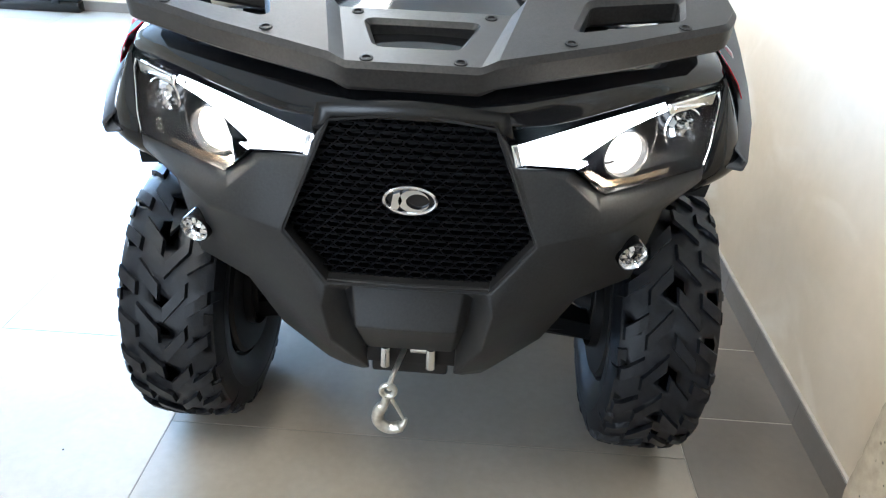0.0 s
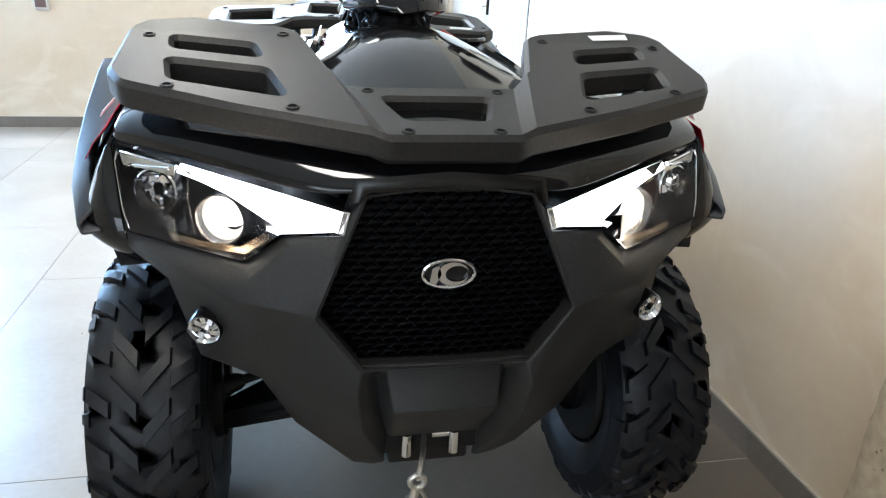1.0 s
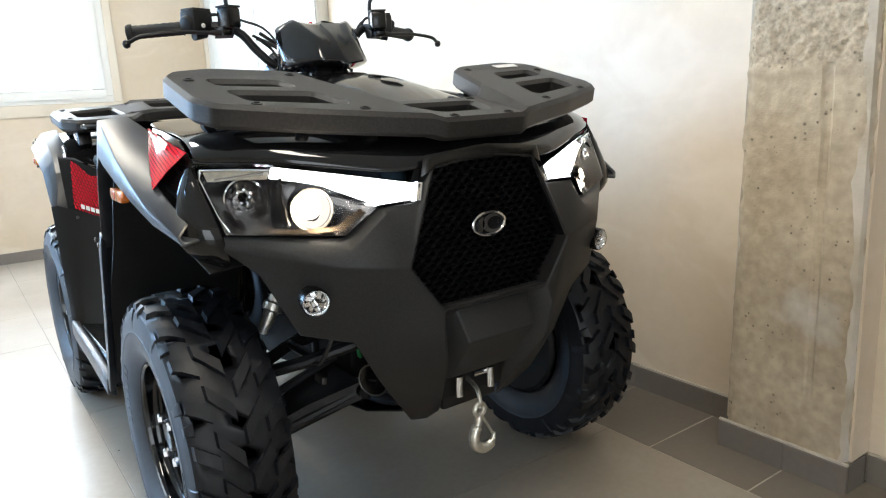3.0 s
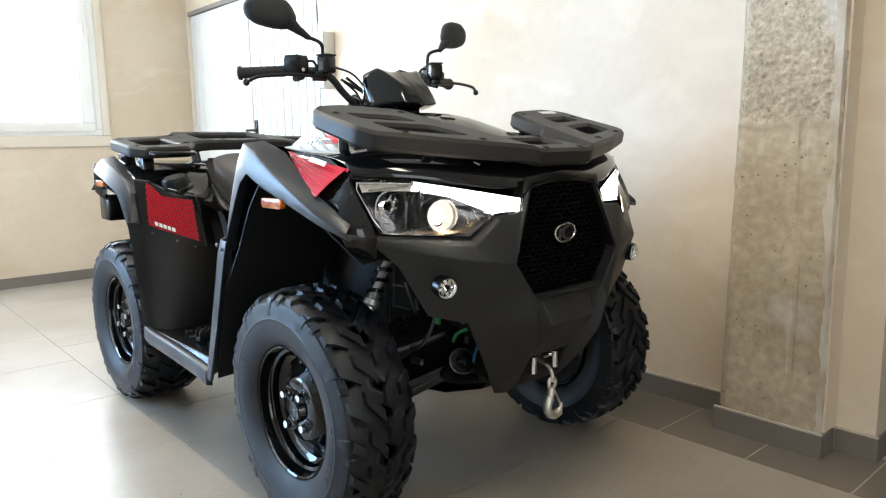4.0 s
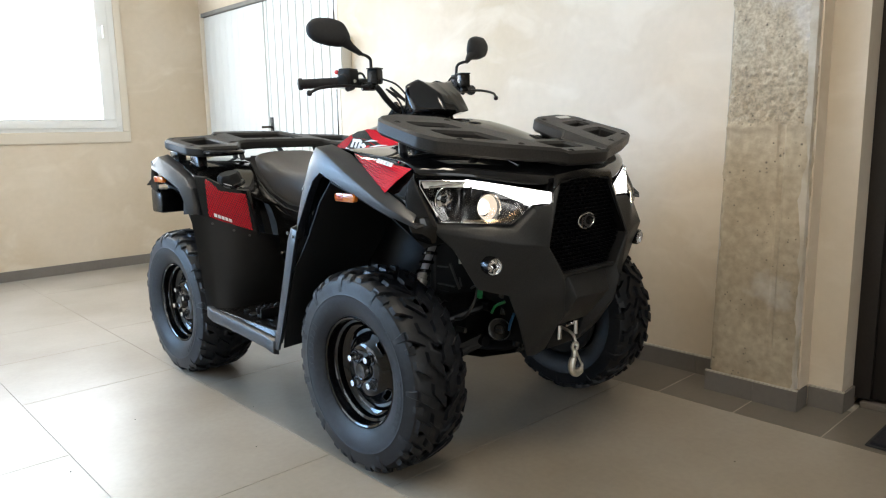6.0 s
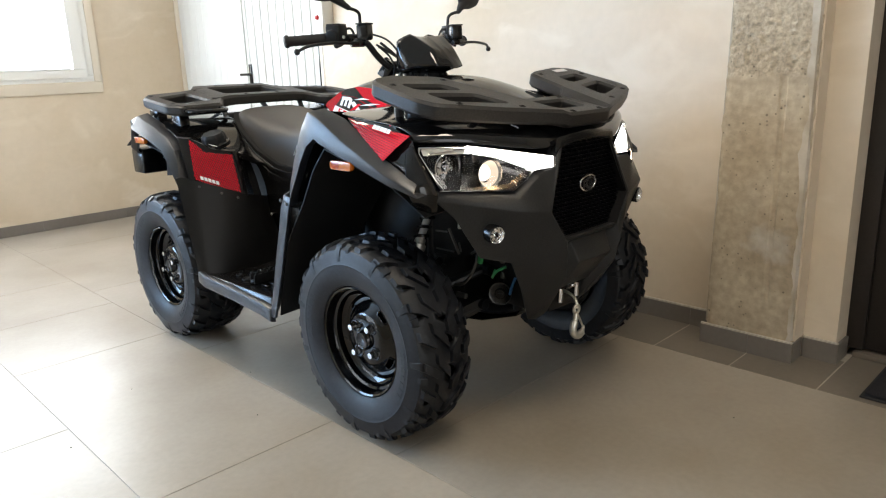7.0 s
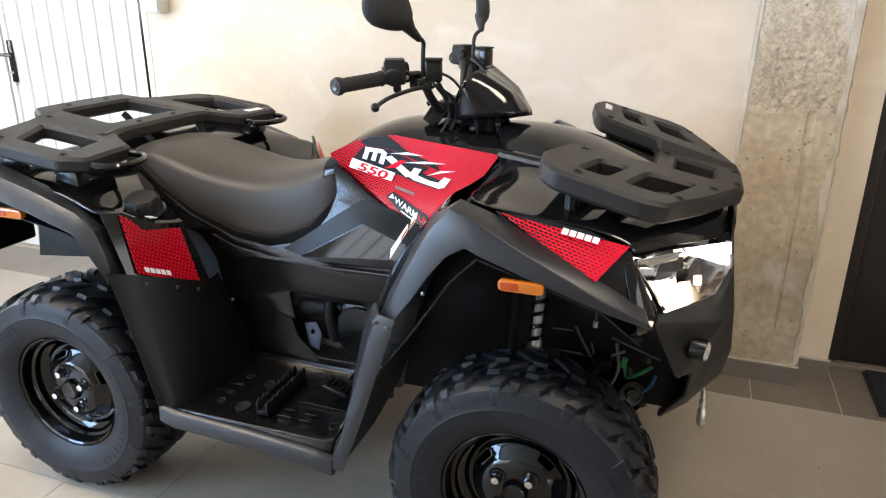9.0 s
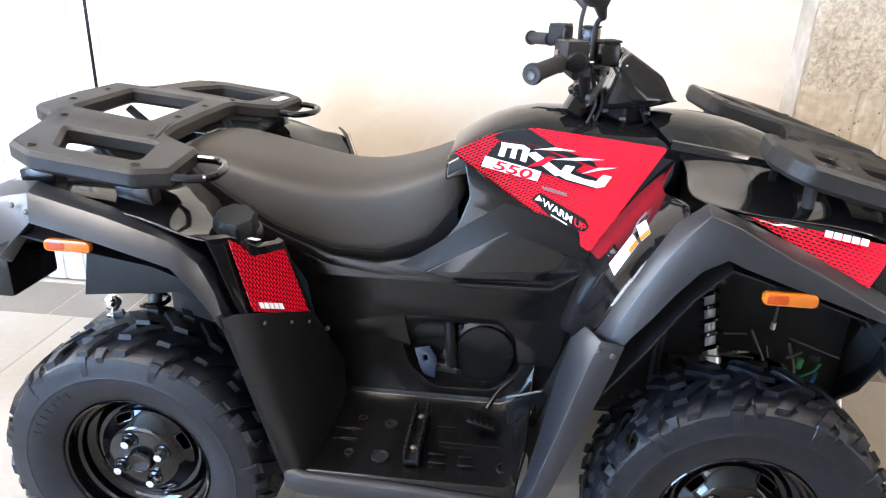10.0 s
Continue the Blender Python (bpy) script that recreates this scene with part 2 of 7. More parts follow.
def concrete(name):
    """Bare cast concrete: grey-brown stains, dark pits, pale smears of plaster."""
    m = material(name, (0.44, 0.372, 0.275), 0.85, grain=0.16, grain_scale=130, vary=1.0, vary_scale=3.6, tint=(0.325, 0.262, 0.183), bump=0.6)
    n, links = m.node_tree.nodes, m.node_tree.links
    b = n["Principled BSDF"]
    base = b.inputs["Base Color"].links[0].from_socket
    co = n.new("ShaderNodeTexCoord")
    pits = n.new("ShaderNodeTexVoronoi")
    pits.inputs["Scale"].default_value = 54
    links.new(co.outputs["Object"], pits.inputs["Vector"])
    patch = n.new("ShaderNodeTexNoise")
    patch.inputs["Scale"].default_value = 11
    links.new(co.outputs["Object"], patch.inputs["Vector"])
    r = n.new("ShaderNodeMapRange")
    r.inputs[1].default_value = 0.04
    pits.inputs["Randomness"].default_value = 1.0
    sizes, span = n.new("ShaderNodeTexNoise"), n.new("ShaderNodeMapRange")
    sizes.inputs["Scale"].default_value, sizes.inputs["Detail"].default_value = 34, 2
    links.new(co.outputs["Object"], sizes.inputs["Vector"])
    span.inputs[1].default_value, span.inputs[2].default_value = 0.35, 0.68
    span.inputs[3].default_value, span.inputs[4].default_value = 0.055, 0.36
    links.new(sizes.outputs[0], span.inputs[0])
    links.new(span.outputs[0], r.inputs[2])
    links.new(pits.outputs["Distance"], r.inputs[0])
    gate = n.new("ShaderNodeMapRange")
    gate.inputs[1].default_value, gate.inputs[2].default_value = 0.52, 0.58
    gate.inputs[3].default_value, gate.inputs[4].default_value = 1.0, 0.0
    links.new(patch.outputs[0], gate.inputs[0])
    mx = n.new("ShaderNodeMath")
    mx.operation = "MAXIMUM"
    links.new(r.outputs[0], mx.inputs[0])
    links.new(gate.outputs[0], mx.inputs[1])
    mix = n.new("ShaderNodeMix")
    mix.data_type = "RGBA"
    mix.inputs["A"].default_value = (0.07, 0.058, 0.042, 1)
    links.new(base, mix.inputs["B"])
    links.new(mx.outputs[0], mix.inputs["Factor"])
    smear = n.new("ShaderNodeTexNoise")
    smear.inputs["Scale"].default_value, smear.inputs["Detail"].default_value = 3.4, 5
    links.new(co.outputs["Object"], smear.inputs["Vector"])
    sep = n.new("ShaderNodeSeparateXYZ")
    links.new(co.outputs["Object"], sep.inputs[0])
    # skim of pale plaster, higher up the pillar only
    high = n.new("ShaderNodeMapRange")
    high.inputs[1].default_value, high.inputs[2].default_value = 1.10, 1.40
    high.inputs[3].default_value, high.inputs[4].default_value = -0.16, 0.05
    links.new(sep.outputs["Z"], high.inputs[0])
    add = n.new("ShaderNodeMath")
    links.new(smear.outputs[0], add.inputs[0])
    links.new(high.outputs[0], add.inputs[1])
    rs = n.new("ShaderNodeMapRange")
    rs.inputs[1].default_value, rs.inputs[2].default_value = 0.50, 0.62
    rs.inputs[3].default_value, rs.inputs[4].default_value = 0.0, 0.8
    links.new(add.outputs[0], rs.inputs[0])
    crumb = n.new("ShaderNodeTexNoise")
    crumb.inputs["Scale"].default_value, crumb.inputs["Detail"].default_value = 110, 4
    links.new(co.outputs["Object"], crumb.inputs["Vector"])
    rc = n.new("ShaderNodeMapRange")
    rc.inputs[1].default_value, rc.inputs[2].default_value = 0.36, 0.60
    rc.inputs[3].default_value, rc.inputs[4].default_value = 0.76, 1.09
    links.new(crumb.outputs[0], rc.inputs[0])
    wave = n.new("ShaderNodeMath")
    wave.operation = "MULTIPLY_ADD"
    wave.inputs[1].default_value = 0.10
    links.new(smear.outputs[0], wave.inputs[0])
    links.new(sep.outputs["Z"], wave.inputs[2])
    band = n.new("ShaderNodeMapRange")
    band.inputs[1].default_value, band.inputs[2].default_value = 1.055, 1.075
    links.new(wave.outputs[0], band.inputs[0])
    mb = n.new("ShaderNodeMix")
    mb.data_type, mb.blend_type = "RGBA", "MULTIPLY"
    links.new(band.outputs[0], mb.inputs["Factor"])
    links.new(mix.outputs["Result"], mb.inputs["A"])
    links.new(rc.outputs[0], mb.inputs["B"])
    mix2 = n.new("ShaderNodeMix")
    mix2.data_type = "RGBA"
    mix2.inputs["B"].default_value = (0.52, 0.49, 0.45, 1)
    links.new(mb.outputs["Result"], mix2.inputs["A"])
    links.new(rs.outputs[0], mix2.inputs["Factor"])
    links.new(mix2.outputs["Result"], b.inputs["Base Color"])
    return m


def tile_stone(name, colour, tint, rough):
    """Porcelain floor tile; each piece differs a little."""
    m = material(name, colour, rough, grain=0.05, grain_scale=160, vary=1.0, vary_scale=1.5, tint=tint, bump=0.06, rough_vary=0.02)
    n, links = m.node_tree.nodes, m.node_tree.links
    b = n["Principled BSDF"]
    base = b.inputs["Base Color"].links[0].from_socket
    place = n.new("ShaderNodeNewGeometry")
    for tex in [t for t in n if t.bl_idname == "ShaderNodeTexNoise"]:
        links.new(place.outputs["Position"], tex.inputs["Vector"])
    info = n.new("ShaderNodeObjectInfo")
    r = n.new("ShaderNodeMapRange")
    r.inputs[3].default_value, r.inputs[4].default_value = 0.97, 1.02
    links.new(info.outputs["Random"], r.inputs[0])
    mul = n.new("ShaderNodeMix")
    mul.data_type, mul.blend_type = "RGBA", "MULTIPLY"
    mul.inputs["Factor"].default_value = 1
    links.new(base, mul.inputs["A"])
    links.new(r.outputs[0], mul.inputs["B"])
    links.new(mul.outputs["Result"], b.inputs["Base Color"])
    return m


M_PLASTER = plaster("beige_plaster")
M_CONCRETE = concrete("bare_concrete")
M_TILE = tile_stone("floor_porcelain", (0.335, 0.296, 0.246), (0.236, 0.194, 0.146), 0.305)
M_BORDER = tile_stone("border_porcelain", (0.175, 0.150, 0.122), (0.13, 0.110, 0.088), 0.36)
M_SKIRT = tile_stone("skirting_porcelain", (0.175, 0.155, 0.135), (0.13, 0.115, 0.098), 0.40)
M_GROUT = material("grout", (0.23, 0.213, 0.19), 0.9, vary=0.5, vary_scale=8)
M_PALEGROUT = material("pale_grout", (0.50, 0.45, 0.38), 0.85, vary=0.6, vary_scale=20)
M_CEIL = material("ceiling_paint", (0.72, 0.69, 0.64), 0.8, vary=0.2, vary_scale=2)
M_DOORW = material("white_door_steel", (0.62, 0.62, 0.59), 0.42, vary=0.25, vary_scale=2.5, tint=(0.6, 0.59, 0.55))
M_PVC = material("white_pvc", (0.80, 0.80, 0.78), 0.35, vary=0.1, vary_scale=4)
M_CASING = material("cream_window_casing", (0.68, 0.61, 0.51), 0.5, vary=0.3, vary_scale=4, tint=(0.62, 0.54, 0.43))
M_DARKDOOR = material("dark_brown_door", (0.016, 0.012, 0.010), 0.45, vary=0.5, vary_scale=6, grain=0.2)
M_MAT = material("black_mat_fibre", (0.008, 0.008, 0.012), 0.95, bump=1.0, grain_scale=500, grain=0.5)
M_BOXGREY = material("grey_box_plastic", (0.62, 0.60, 0.55), 0.5, vary=0.15, vary_scale=8)
M_LAMPW = glowing("ceiling_lamp_diffuser", (1.0, 0.85, 0.65), 2.5)
M_PANE = glass("window_pane")


def outside(name):
    m = bpy.data.materials.new(name)
    m.use_nodes = True
    n = m.node_tree.nodes
    n.remove(n["Principled BSDF"])
    e = n.new("ShaderNodeEmission")
    e.inputs[0].default_value, e.inputs[1].default_value = (0.93, 0.97, 1.0, 1), 3.0
    m.node_tree.links.new(e.outputs[0], n["Material Output"].inputs[0])
    return m


M_OUT = outside("bright_outdoors")


# ---------------------------------------------------------------- mesh tools
def finish(bm, mat, angle=32, bevel=0.0, segments=2):
    if bevel:
        bmesh.ops.remove_doubles(bm, verts=bm.verts, dist=1e-5)
        sharp = [e for e in bm.edges if len(e.link_faces) == 2 and e.calc_face_angle(0) > radians(28)]
        bmesh.ops.bevel(bm, geom=sharp, offset=bevel, segments=segments, affect="EDGES", profile=0.5, clamp_overlap=True)
    bmesh.ops.recalc_face_normals(bm, faces=bm.faces)
    me = bpy.data.meshes.new("mesh")
    bm.to_mesh(me)
    bm.free()
    me.polygons.foreach_set("use_smooth", [True] * len(me.polygons))
    me.set_sharp_from_angle(angle=radians(angle))
    me.materials.append(mat)
    return me


def part(name, bm, mat, parent=None, label="", angle=32, bevel=0.0, segments=2):
    """One mesh object under a thing or a part; bm is a bmesh or a finished mesh."""
    me = bm if isinstance(bm, bpy.types.Mesh) else finish(bm, mat, angle, bevel, segments)
    ob = new(name, me)
    if parent:
        ob.parent = parent
    if label:
        ob["label"] = label
    return ob


def box(bm, x0, x1, y0, y1, z0, z1):
    v = [bm.verts.new((x, y, z)) for z in (z0, z1) for x, y in ((x0, y0), (x1, y0), (x1, y1), (x0, y1))]
    for f in ((3, 2, 1, 0), (4, 5, 6, 7), (0, 1, 5, 4), (1, 2, 6, 5), (2, 3, 7, 6), (3, 0, 4, 7)):
        bm.faces.new([v[i] for i in f])


def loft(bm, rings, closed=True, caps=True):
    rows = [[bm.verts.new(p) for p in ring] for ring in rings]
    n = len(rows[0])
    for a, b in zip(rows, rows[1:]):
        for i in range(n if closed else n - 1):
            j = (i + 1) % n
            bm.faces.new((a[i], a[j], b[j], b[i]))
    if caps and closed:
        bm.faces.new(rows[0][::-1])
        bm.faces.new(rows[-1])
    return rows


def tube(bm, points, r, seg=10, caps=True):
    """A round bar along points; r is one radius or one for each point."""
    pts = [Vector(p) for p in points]
    radii = r if isinstance(r, (list, tuple)) else [r] * len(pts)
    rings, side = [], None
    for i, p in enumerate(pts):
        way = ((pts[min(i + 1, len(pts) - 1)] - p).normalized() + (p - pts[max(i - 1, 0)]).normalized()).normalized()
        if side is None:
            side = way.orthogonal().normalized()
        side = (side - way * side.dot(way)).normalized()
        up = way.cross(side)
        rings.append([p + radii[i] * (math.cos(a) * side + math.sin(a) * up) for a in (2 * math.pi * k / seg for k in range(seg))])
    loft(bm, rings, True, caps)


def curved(points, steps=6):
    """A smooth line through points."""
    p = [Vector(q) for q in points]
    p = [2 * p[0] - p[1], *p, 2 * p[-1] - p[-2]]
    out = []
    for a, b, c, d in zip(p, p[1:], p[2:], p[3:]):
        for k in range(steps):
            t = k / steps
            out.append(0.5 * (2 * b + (c - a) * t + (2 * a - 5 * b + 4 * c - d) * t * t + (3 * b - a - 3 * c + d) * t**3))
    return [*out, p[-2]]


def lathe(bm, profile, m, seg=32, caps=False):
    """Turns (along, radius) pairs round the local z of the pose m."""
    rings = [[m @ Vector((r * math.cos(a), r * math.sin(a), z)) for a in (2 * math.pi * k / seg for k in range(seg))] for z, r in profile]
    loft(bm, rings, True, caps)


def sheet(bm, rows, thick):
    """A bent panel through a grid of points, with thickness."""
    grid = loft(bm, rows, closed=False, caps=False)
    if thick:
        bmesh.ops.recalc_face_normals(bm, faces=bm.faces)
        bmesh.ops.solidify(bm, geom=list(bm.faces), thickness=thick)
    return grid


def fillet(points, r, steps=4):
    """A polygon's corners, rounded."""
    out, n = [], len(points)
    for i in range(n):
        a, b, c = (Vector(points[(i + k) % n]) for k in (-1, 0, 1))
        u, w = a - b, c - b
        d = min(r, 0.45 * u.length, 0.45 * w.length)
        p, q = b + u.normalized() * d, b + w.normalized() * d
        for k in range(steps + 1):
            t = k / steps
            out.append(p * (1 - t) ** 2 + b * 2 * t * (1 - t) + q * t * t)
    return out


def plate(outline, holes, thick, mat, to, bevel=0.0, round_by=0.0, angle=32, cuts=0, steps=1, creases=()):
    """A flat plate with holes, drawn in (u, v), thick along w, then laid into space by to(u, v, w)."""
    cu = bpy.data.curves.new("outline", "CURVE")
    cu.dimensions, cu.fill_mode = "2D", "BOTH"
    cu.extrude, cu.bevel_depth, cu.bevel_resolution, cu.offset = max(thick / 2 - bevel, 0), bevel, steps, -bevel
    for ring in (outline, *holes):
        pts = fillet(ring, round_by) if round_by else [Vector(p) for p in ring]
        sp = cu.splines.new("POLY")
        sp.points.add(len(pts) - 1)
        sp.use_cyclic_u = True
        for q, p in zip(sp.points, pts):
            q.co = (p[0], p[1], 0, 1)
    ob = bpy.data.objects.new("outline", cu)
    scene.collection.objects.link(ob)
    me = bpy.data.meshes.new_from_object(ob.evaluated_get(bpy.context.evaluated_depsgraph_get()))
    bpy.data.objects.remove(ob)
    bpy.data.curves.remove(cu)
    bm = bmesh.new()
    bm.from_mesh(me)
    bpy.data.meshes.remove(me)
    bmesh.ops.remove_doubles(bm, verts=bm.verts, dist=1e-5)
    if cuts:
        for k in range(cuts):
            bmesh.ops.subdivide_edges(bm, edges=[e for e in bm.edges if e.calc_length() > 0.05], cuts=1)
            bmesh.ops.triangulate(bm, faces=[f for f in bm.faces if len(f.verts) > 4])
    for (ax, ay), (bx, by) in creases:
        bmesh.ops.bisect_plane(bm, geom=list(bm.verts) + list(bm.edges) + list(bm.faces), plane_co=(ax, ay, 0), plane_no=(by - ay, ax - bx, 0), dist=1e-4)
    for v in bm.verts:
        v.co = to(*v.co)
    return finish(bm, mat, angle)


def lettering(text, size, depth, mat, to, slant=0.0):
    cu = bpy.data.curves.new("words", "FONT")
    cu.body, cu.size, cu.extrude, cu.shear, cu.align_x, cu.offset = text, size, depth / 2, slant, "CENTER", size * 0.022
    ob = bpy.data.objects.new("words", cu)
    scene.collection.objects.link(ob)
    me = bpy.data.meshes.new_from_object(ob.evaluated_get(bpy.context.evaluated_depsgraph_get()))
    bpy.data.objects.remove(ob)
    bpy.data.curves.remove(cu)
    bm = bmesh.new()
    bm.from_mesh(me)
    bpy.data.meshes.remove(me)
    for v in bm.verts:
        v.co = to(*v.co)
    return finish(bm, mat)


def thing(name, place, label, category, group="", kind=""):
    e = new(name)
    e.matrix_world = place
    e.empty_display_size = 0.1
    return tagged(e, label, category, group, kind)


def aim(place, way):
    """The pose at place whose local z points along way."""
    return Matrix.Translation(place) @ Vector(way).to_track_quat("Z", "Y").to_matrix().to_4x4()


# ---------------------------------------------------------------- the room
def structure(name, bm, mat, label, category, bevel=0.0):
    return tagged(part(name, bm, mat, None, label, bevel=bevel), "", category, "", "structure")


WT = 0.22
DOOR_Y0, DOOR_Y1, DOOR_TOP = 3.885, 5.822, 1.985
REV_Y, REV_X, DARK_Y0 = 0.856, 1.19, -0.12
PIL_Y0, PIL_Y1, PIL_X, NICHE_X = 0.978, 1.300, 0.966, 1.062

bm = bmesh.new()
box(bm, ROOM_X0 - 0.5, WALL_X + 0.6, ROOM_Y0 - 0.5, BACK_Y + 0.5, -0.12, -0.0016)
floor = structure("floor", bm, M_GROUT, "beige porcelain tiled showroom floor with a satin sheen", "floor")

bm = bmesh.new()
box(bm, WALL_X, WALL_X + WT, PIL_Y1 - 0.10, DOOR_Y0, 0, TOP)
box(bm, WALL_X, WALL_X + WT, DOOR_Y0, DOOR_Y1, DOOR_TOP, TOP)
box(bm, WALL_X, WALL_X + WT, DOOR_Y1, BACK_Y, 0, TOP)
structure("wall_east", bm, M_PLASTER, "mottled beige plaster wall beside the quad bike", "wall")
bm = bmesh.new()
box(bm, NICHE_X, WALL_X + WT, REV_Y, PIL_Y0 + 0.06, 0, TOP)
box(bm, NICHE_X, WALL_X + WT, DARK_Y0, REV_Y, 2.12, TOP)
box(bm, NICHE_X, WALL_X + WT, ROOM_Y0, DARK_Y0, 0, TOP)
structure("wall_entrance", bm, M_PLASTER, "beige plaster wall round a dark door recess", "wall")
WIN_X0, WIN_X1, WIN_Z0, WIN_Z1, W3_Z1 = -1.55, 0.42, 1.03, 2.42, 2.64
bm = bmesh.new()
box(bm, ROOM_X0, -4.35, BACK_Y, BACK_Y + WT, 0, TOP)
box(bm, -2.30, WIN_X0, BACK_Y, BACK_Y + WT, 0, TOP)
box(bm, -4.35, -2.30, BACK_Y, BACK_Y + WT, 0, 0.66)
box(bm, -4.35, -2.30, BACK_Y, BACK_Y + WT, W3_Z1, TOP)
box(bm, WIN_X1, WALL_X + WT, BACK_Y, BACK_Y + WT, 0, TOP)
box(bm, WIN_X0, WIN_X1, BACK_Y, BACK_Y + WT, 0, WIN_Z0)
box(bm, WIN_X0, WIN_X1, BACK_Y, BACK_Y + WT, WIN_Z1, TOP)
structure("wall_north", bm, M_PLASTER, "beige plaster end wall with a white window", "wall")
SH_Y0, SH_Y1, SH_Z0, SH_Z1 = 3.25, 5.72, 0.12, 2.5
W3_X0, W3_X1, FILL_X0, FILL_X1 = -4.35, -2.30, -2.9, -0.9
bm = bmesh.new()
box(bm, ROOM_X0 - WT, ROOM_X0, ROOM_Y0, SH_Y0, 0, TOP)
box(bm, ROOM_X0 - WT, ROOM_X0, SH_Y1, BACK_Y + WT, 0, TOP)
box(bm, ROOM_X0 - WT, ROOM_X0, SH_Y0, SH_Y1, 0, SH_Z0)
box(bm, ROOM_X0 - WT, ROOM_X0, SH_Y0, SH_Y1, SH_Z1, TOP)
structure("wall_west", bm, M_PLASTER, "beige plaster wall with a wide shop window", "wall")
# unseen wall; its opening is added for the south fill light
bm = bmesh.new()
box(bm, ROOM_X0 - WT, FILL_X0, ROOM_Y0 - WT, ROOM_Y0, 0, TOP)
box(bm, FILL_X1, WALL_X + WT, ROOM_Y0 - WT, ROOM_Y0, 0, TOP)
box(bm, FILL_X0, FILL_X1, ROOM_Y0 - WT, ROOM_Y0, 2.45, TOP)
structure("wall_south", bm, M_PLASTER, "unseen plain beige plaster wall with an opening added for fill light", "wall")
bm = bmesh.new()
box(bm, ROOM_X0 - WT, WALL_X + 0.6, ROOM_Y0 - WT, BACK_Y + WT, TOP, TOP + 0.15)
structure("ceiling", bm, M_CEIL, "plain off-white painted ceiling", "ceiling")
bm = bmesh.new()
box(bm, WALL_X + WT, WALL_X + 0.6, ROOM_Y0, BACK_Y, 0, TOP)
structure("wall_outer", bm, M_PLASTER, "plain wall behind the door recess", "wall")

SH_LOW = 0.08
# pillar of bare concrete, its faces uneven and its corners broken
bm = bmesh.new()
NY, NX = 50, 8
pz = [0.95 * k / 60 for k in range(60)] + [0.95 + 0.55 * k / 90 for k in range(90)] + [1.5 + (TOP - 1.5) * k / 80 for k in range(81)]
rows = []
for z in pz:
    far = PIL_Y1 - 0.022 * z
    ring = [(WALL_X + 0.05 - (WALL_X + 0.05 - PIL_X) * k / NX, far, z) for k in range(NX)]
    ring += [(PIL_X, far - (far - PIL_Y0) * k / NY, z) for k in range(NY)]
    ring += [(PIL_X + (WALL_X + 0.05 - PIL_X) * k / NX, PIL_Y0, z) for k in range(NX + 1)]
    rows.append(ring)
loft(bm, rows, closed=False, caps=False)
for v in bm.verts:
    p = v.co.copy()
    wob = noise.noise(p * 5.5) * 0.006 + noise.noise(p * 24) * 0.0028
    zone = p.z + 0.012 * noise.noise((p.y * 14, 0, 2.0))
    upper = max(0.0, min(1.0, (zone - 1.0) / 0.03)) * (1.0 if zone < 1.22 else 0.45)
    wob = wob * (0.35 + 0.65 * upper) + noise.noise(p * 75) * (0.0010 + 0.0050 * upper) + 0.0025 * upper * noise.noise(p * 38)
    wob -= 0.004 * max(0.0, 1 - abs(zone - 1.005) / 0.02)
    near = min(abs(p.y - PIL_Y0), abs(p.y - PIL_Y1 + 0.022 * p.z))
    chip = max(0.0, 0.02 - near) / 0.02 * (0.006 + 0.010 * abs(noise.noise(p * 17)))
    if p.x < PIL_X + 0.004:
        v.co.x += wob + chip
        if 0.2 < p.z < 1.02 and abs(p.y - 1.077) < 0.010:
            v.co.x += 0.005
        if p.z < 1.0 and p.y < 1.07:
            v.co.x -= 0.003 * noise.noise(p * 30)
    if near < 0.012:
        v.co.y += (0.008 * noise.noise(p * 13) + 0.006 * noise.noise(p * 40))
pillar = structure("pillar", bm, M_CONCRETE, "bare rough concrete pillar with pits and plaster smears", "pillar")
bm = bmesh.new()
box(bm, PIL_X + 0.03, WALL_X + 0.1, PIL_Y0 + 0.012, PIL_Y1 - 0.09, 0, TOP)
part("core", bm, M_CONCRETE, pillar)

M_SMEAR = material("pale_plaster_edge", (0.52, 0.475, 0.41), 0.85, vary=1.0, vary_scale=9, tint=(0.33, 0.275, 0.20), bump=0.8, grain_scale=90)
bm = bmesh.new()
rows = []
for k in range(120):
    z = SH_LOW + (TOP - SH_LOW) * k / 119
    ragged = 0.010 + 0.016 * noise.noise((z * 6, 3.1, 0)) + 0.012 * noise.noise((z * 23, 1.7, 0)) + 0.006 * noise.noise((z * 70, 4.7, 0)) + 0.010 * min(1.0, max(0.0, z - 0.5))
    rows.append([(PIL_X + 0.012, PIL_Y0 - 0.002, z), (PIL_X + 0.001, PIL_Y0 + 0.001, z), (PIL_X - 0.0035, PIL_Y0 + 0.004, z), (PIL_X - 0.0035, PIL_Y0 + 0.006 + max(0.003, ragged), z), (PIL_X + 0.004, PIL_Y0 + 0.008 + max(0.003, ragged), z)])
loft(bm, rows, closed=False, caps=False)
part("plaster_edge", bm, M_SMEAR, pillar, "pale ragged plaster edge")
bm = bmesh.new()
loft(bm, [[(PIL_X + 0.010 + 0.005 * noise.noise((z * 9, 5.3, 0)), PIL_Y0 - 0.009, z), (NICHE_X + 0.02, PIL_Y0 - 0.009, z), (NICHE_X + 0.02, PIL_Y0 + 0.004, z), (PIL_X + 0.012, PIL_Y0 + 0.004, z)] for z in (SH_LOW + (TOP - SH_LOW) * k / 80 for k in range(81))])
part("plaster_side", bm, M_PLASTER, pillar, "beige plaster on the side of the pillar")
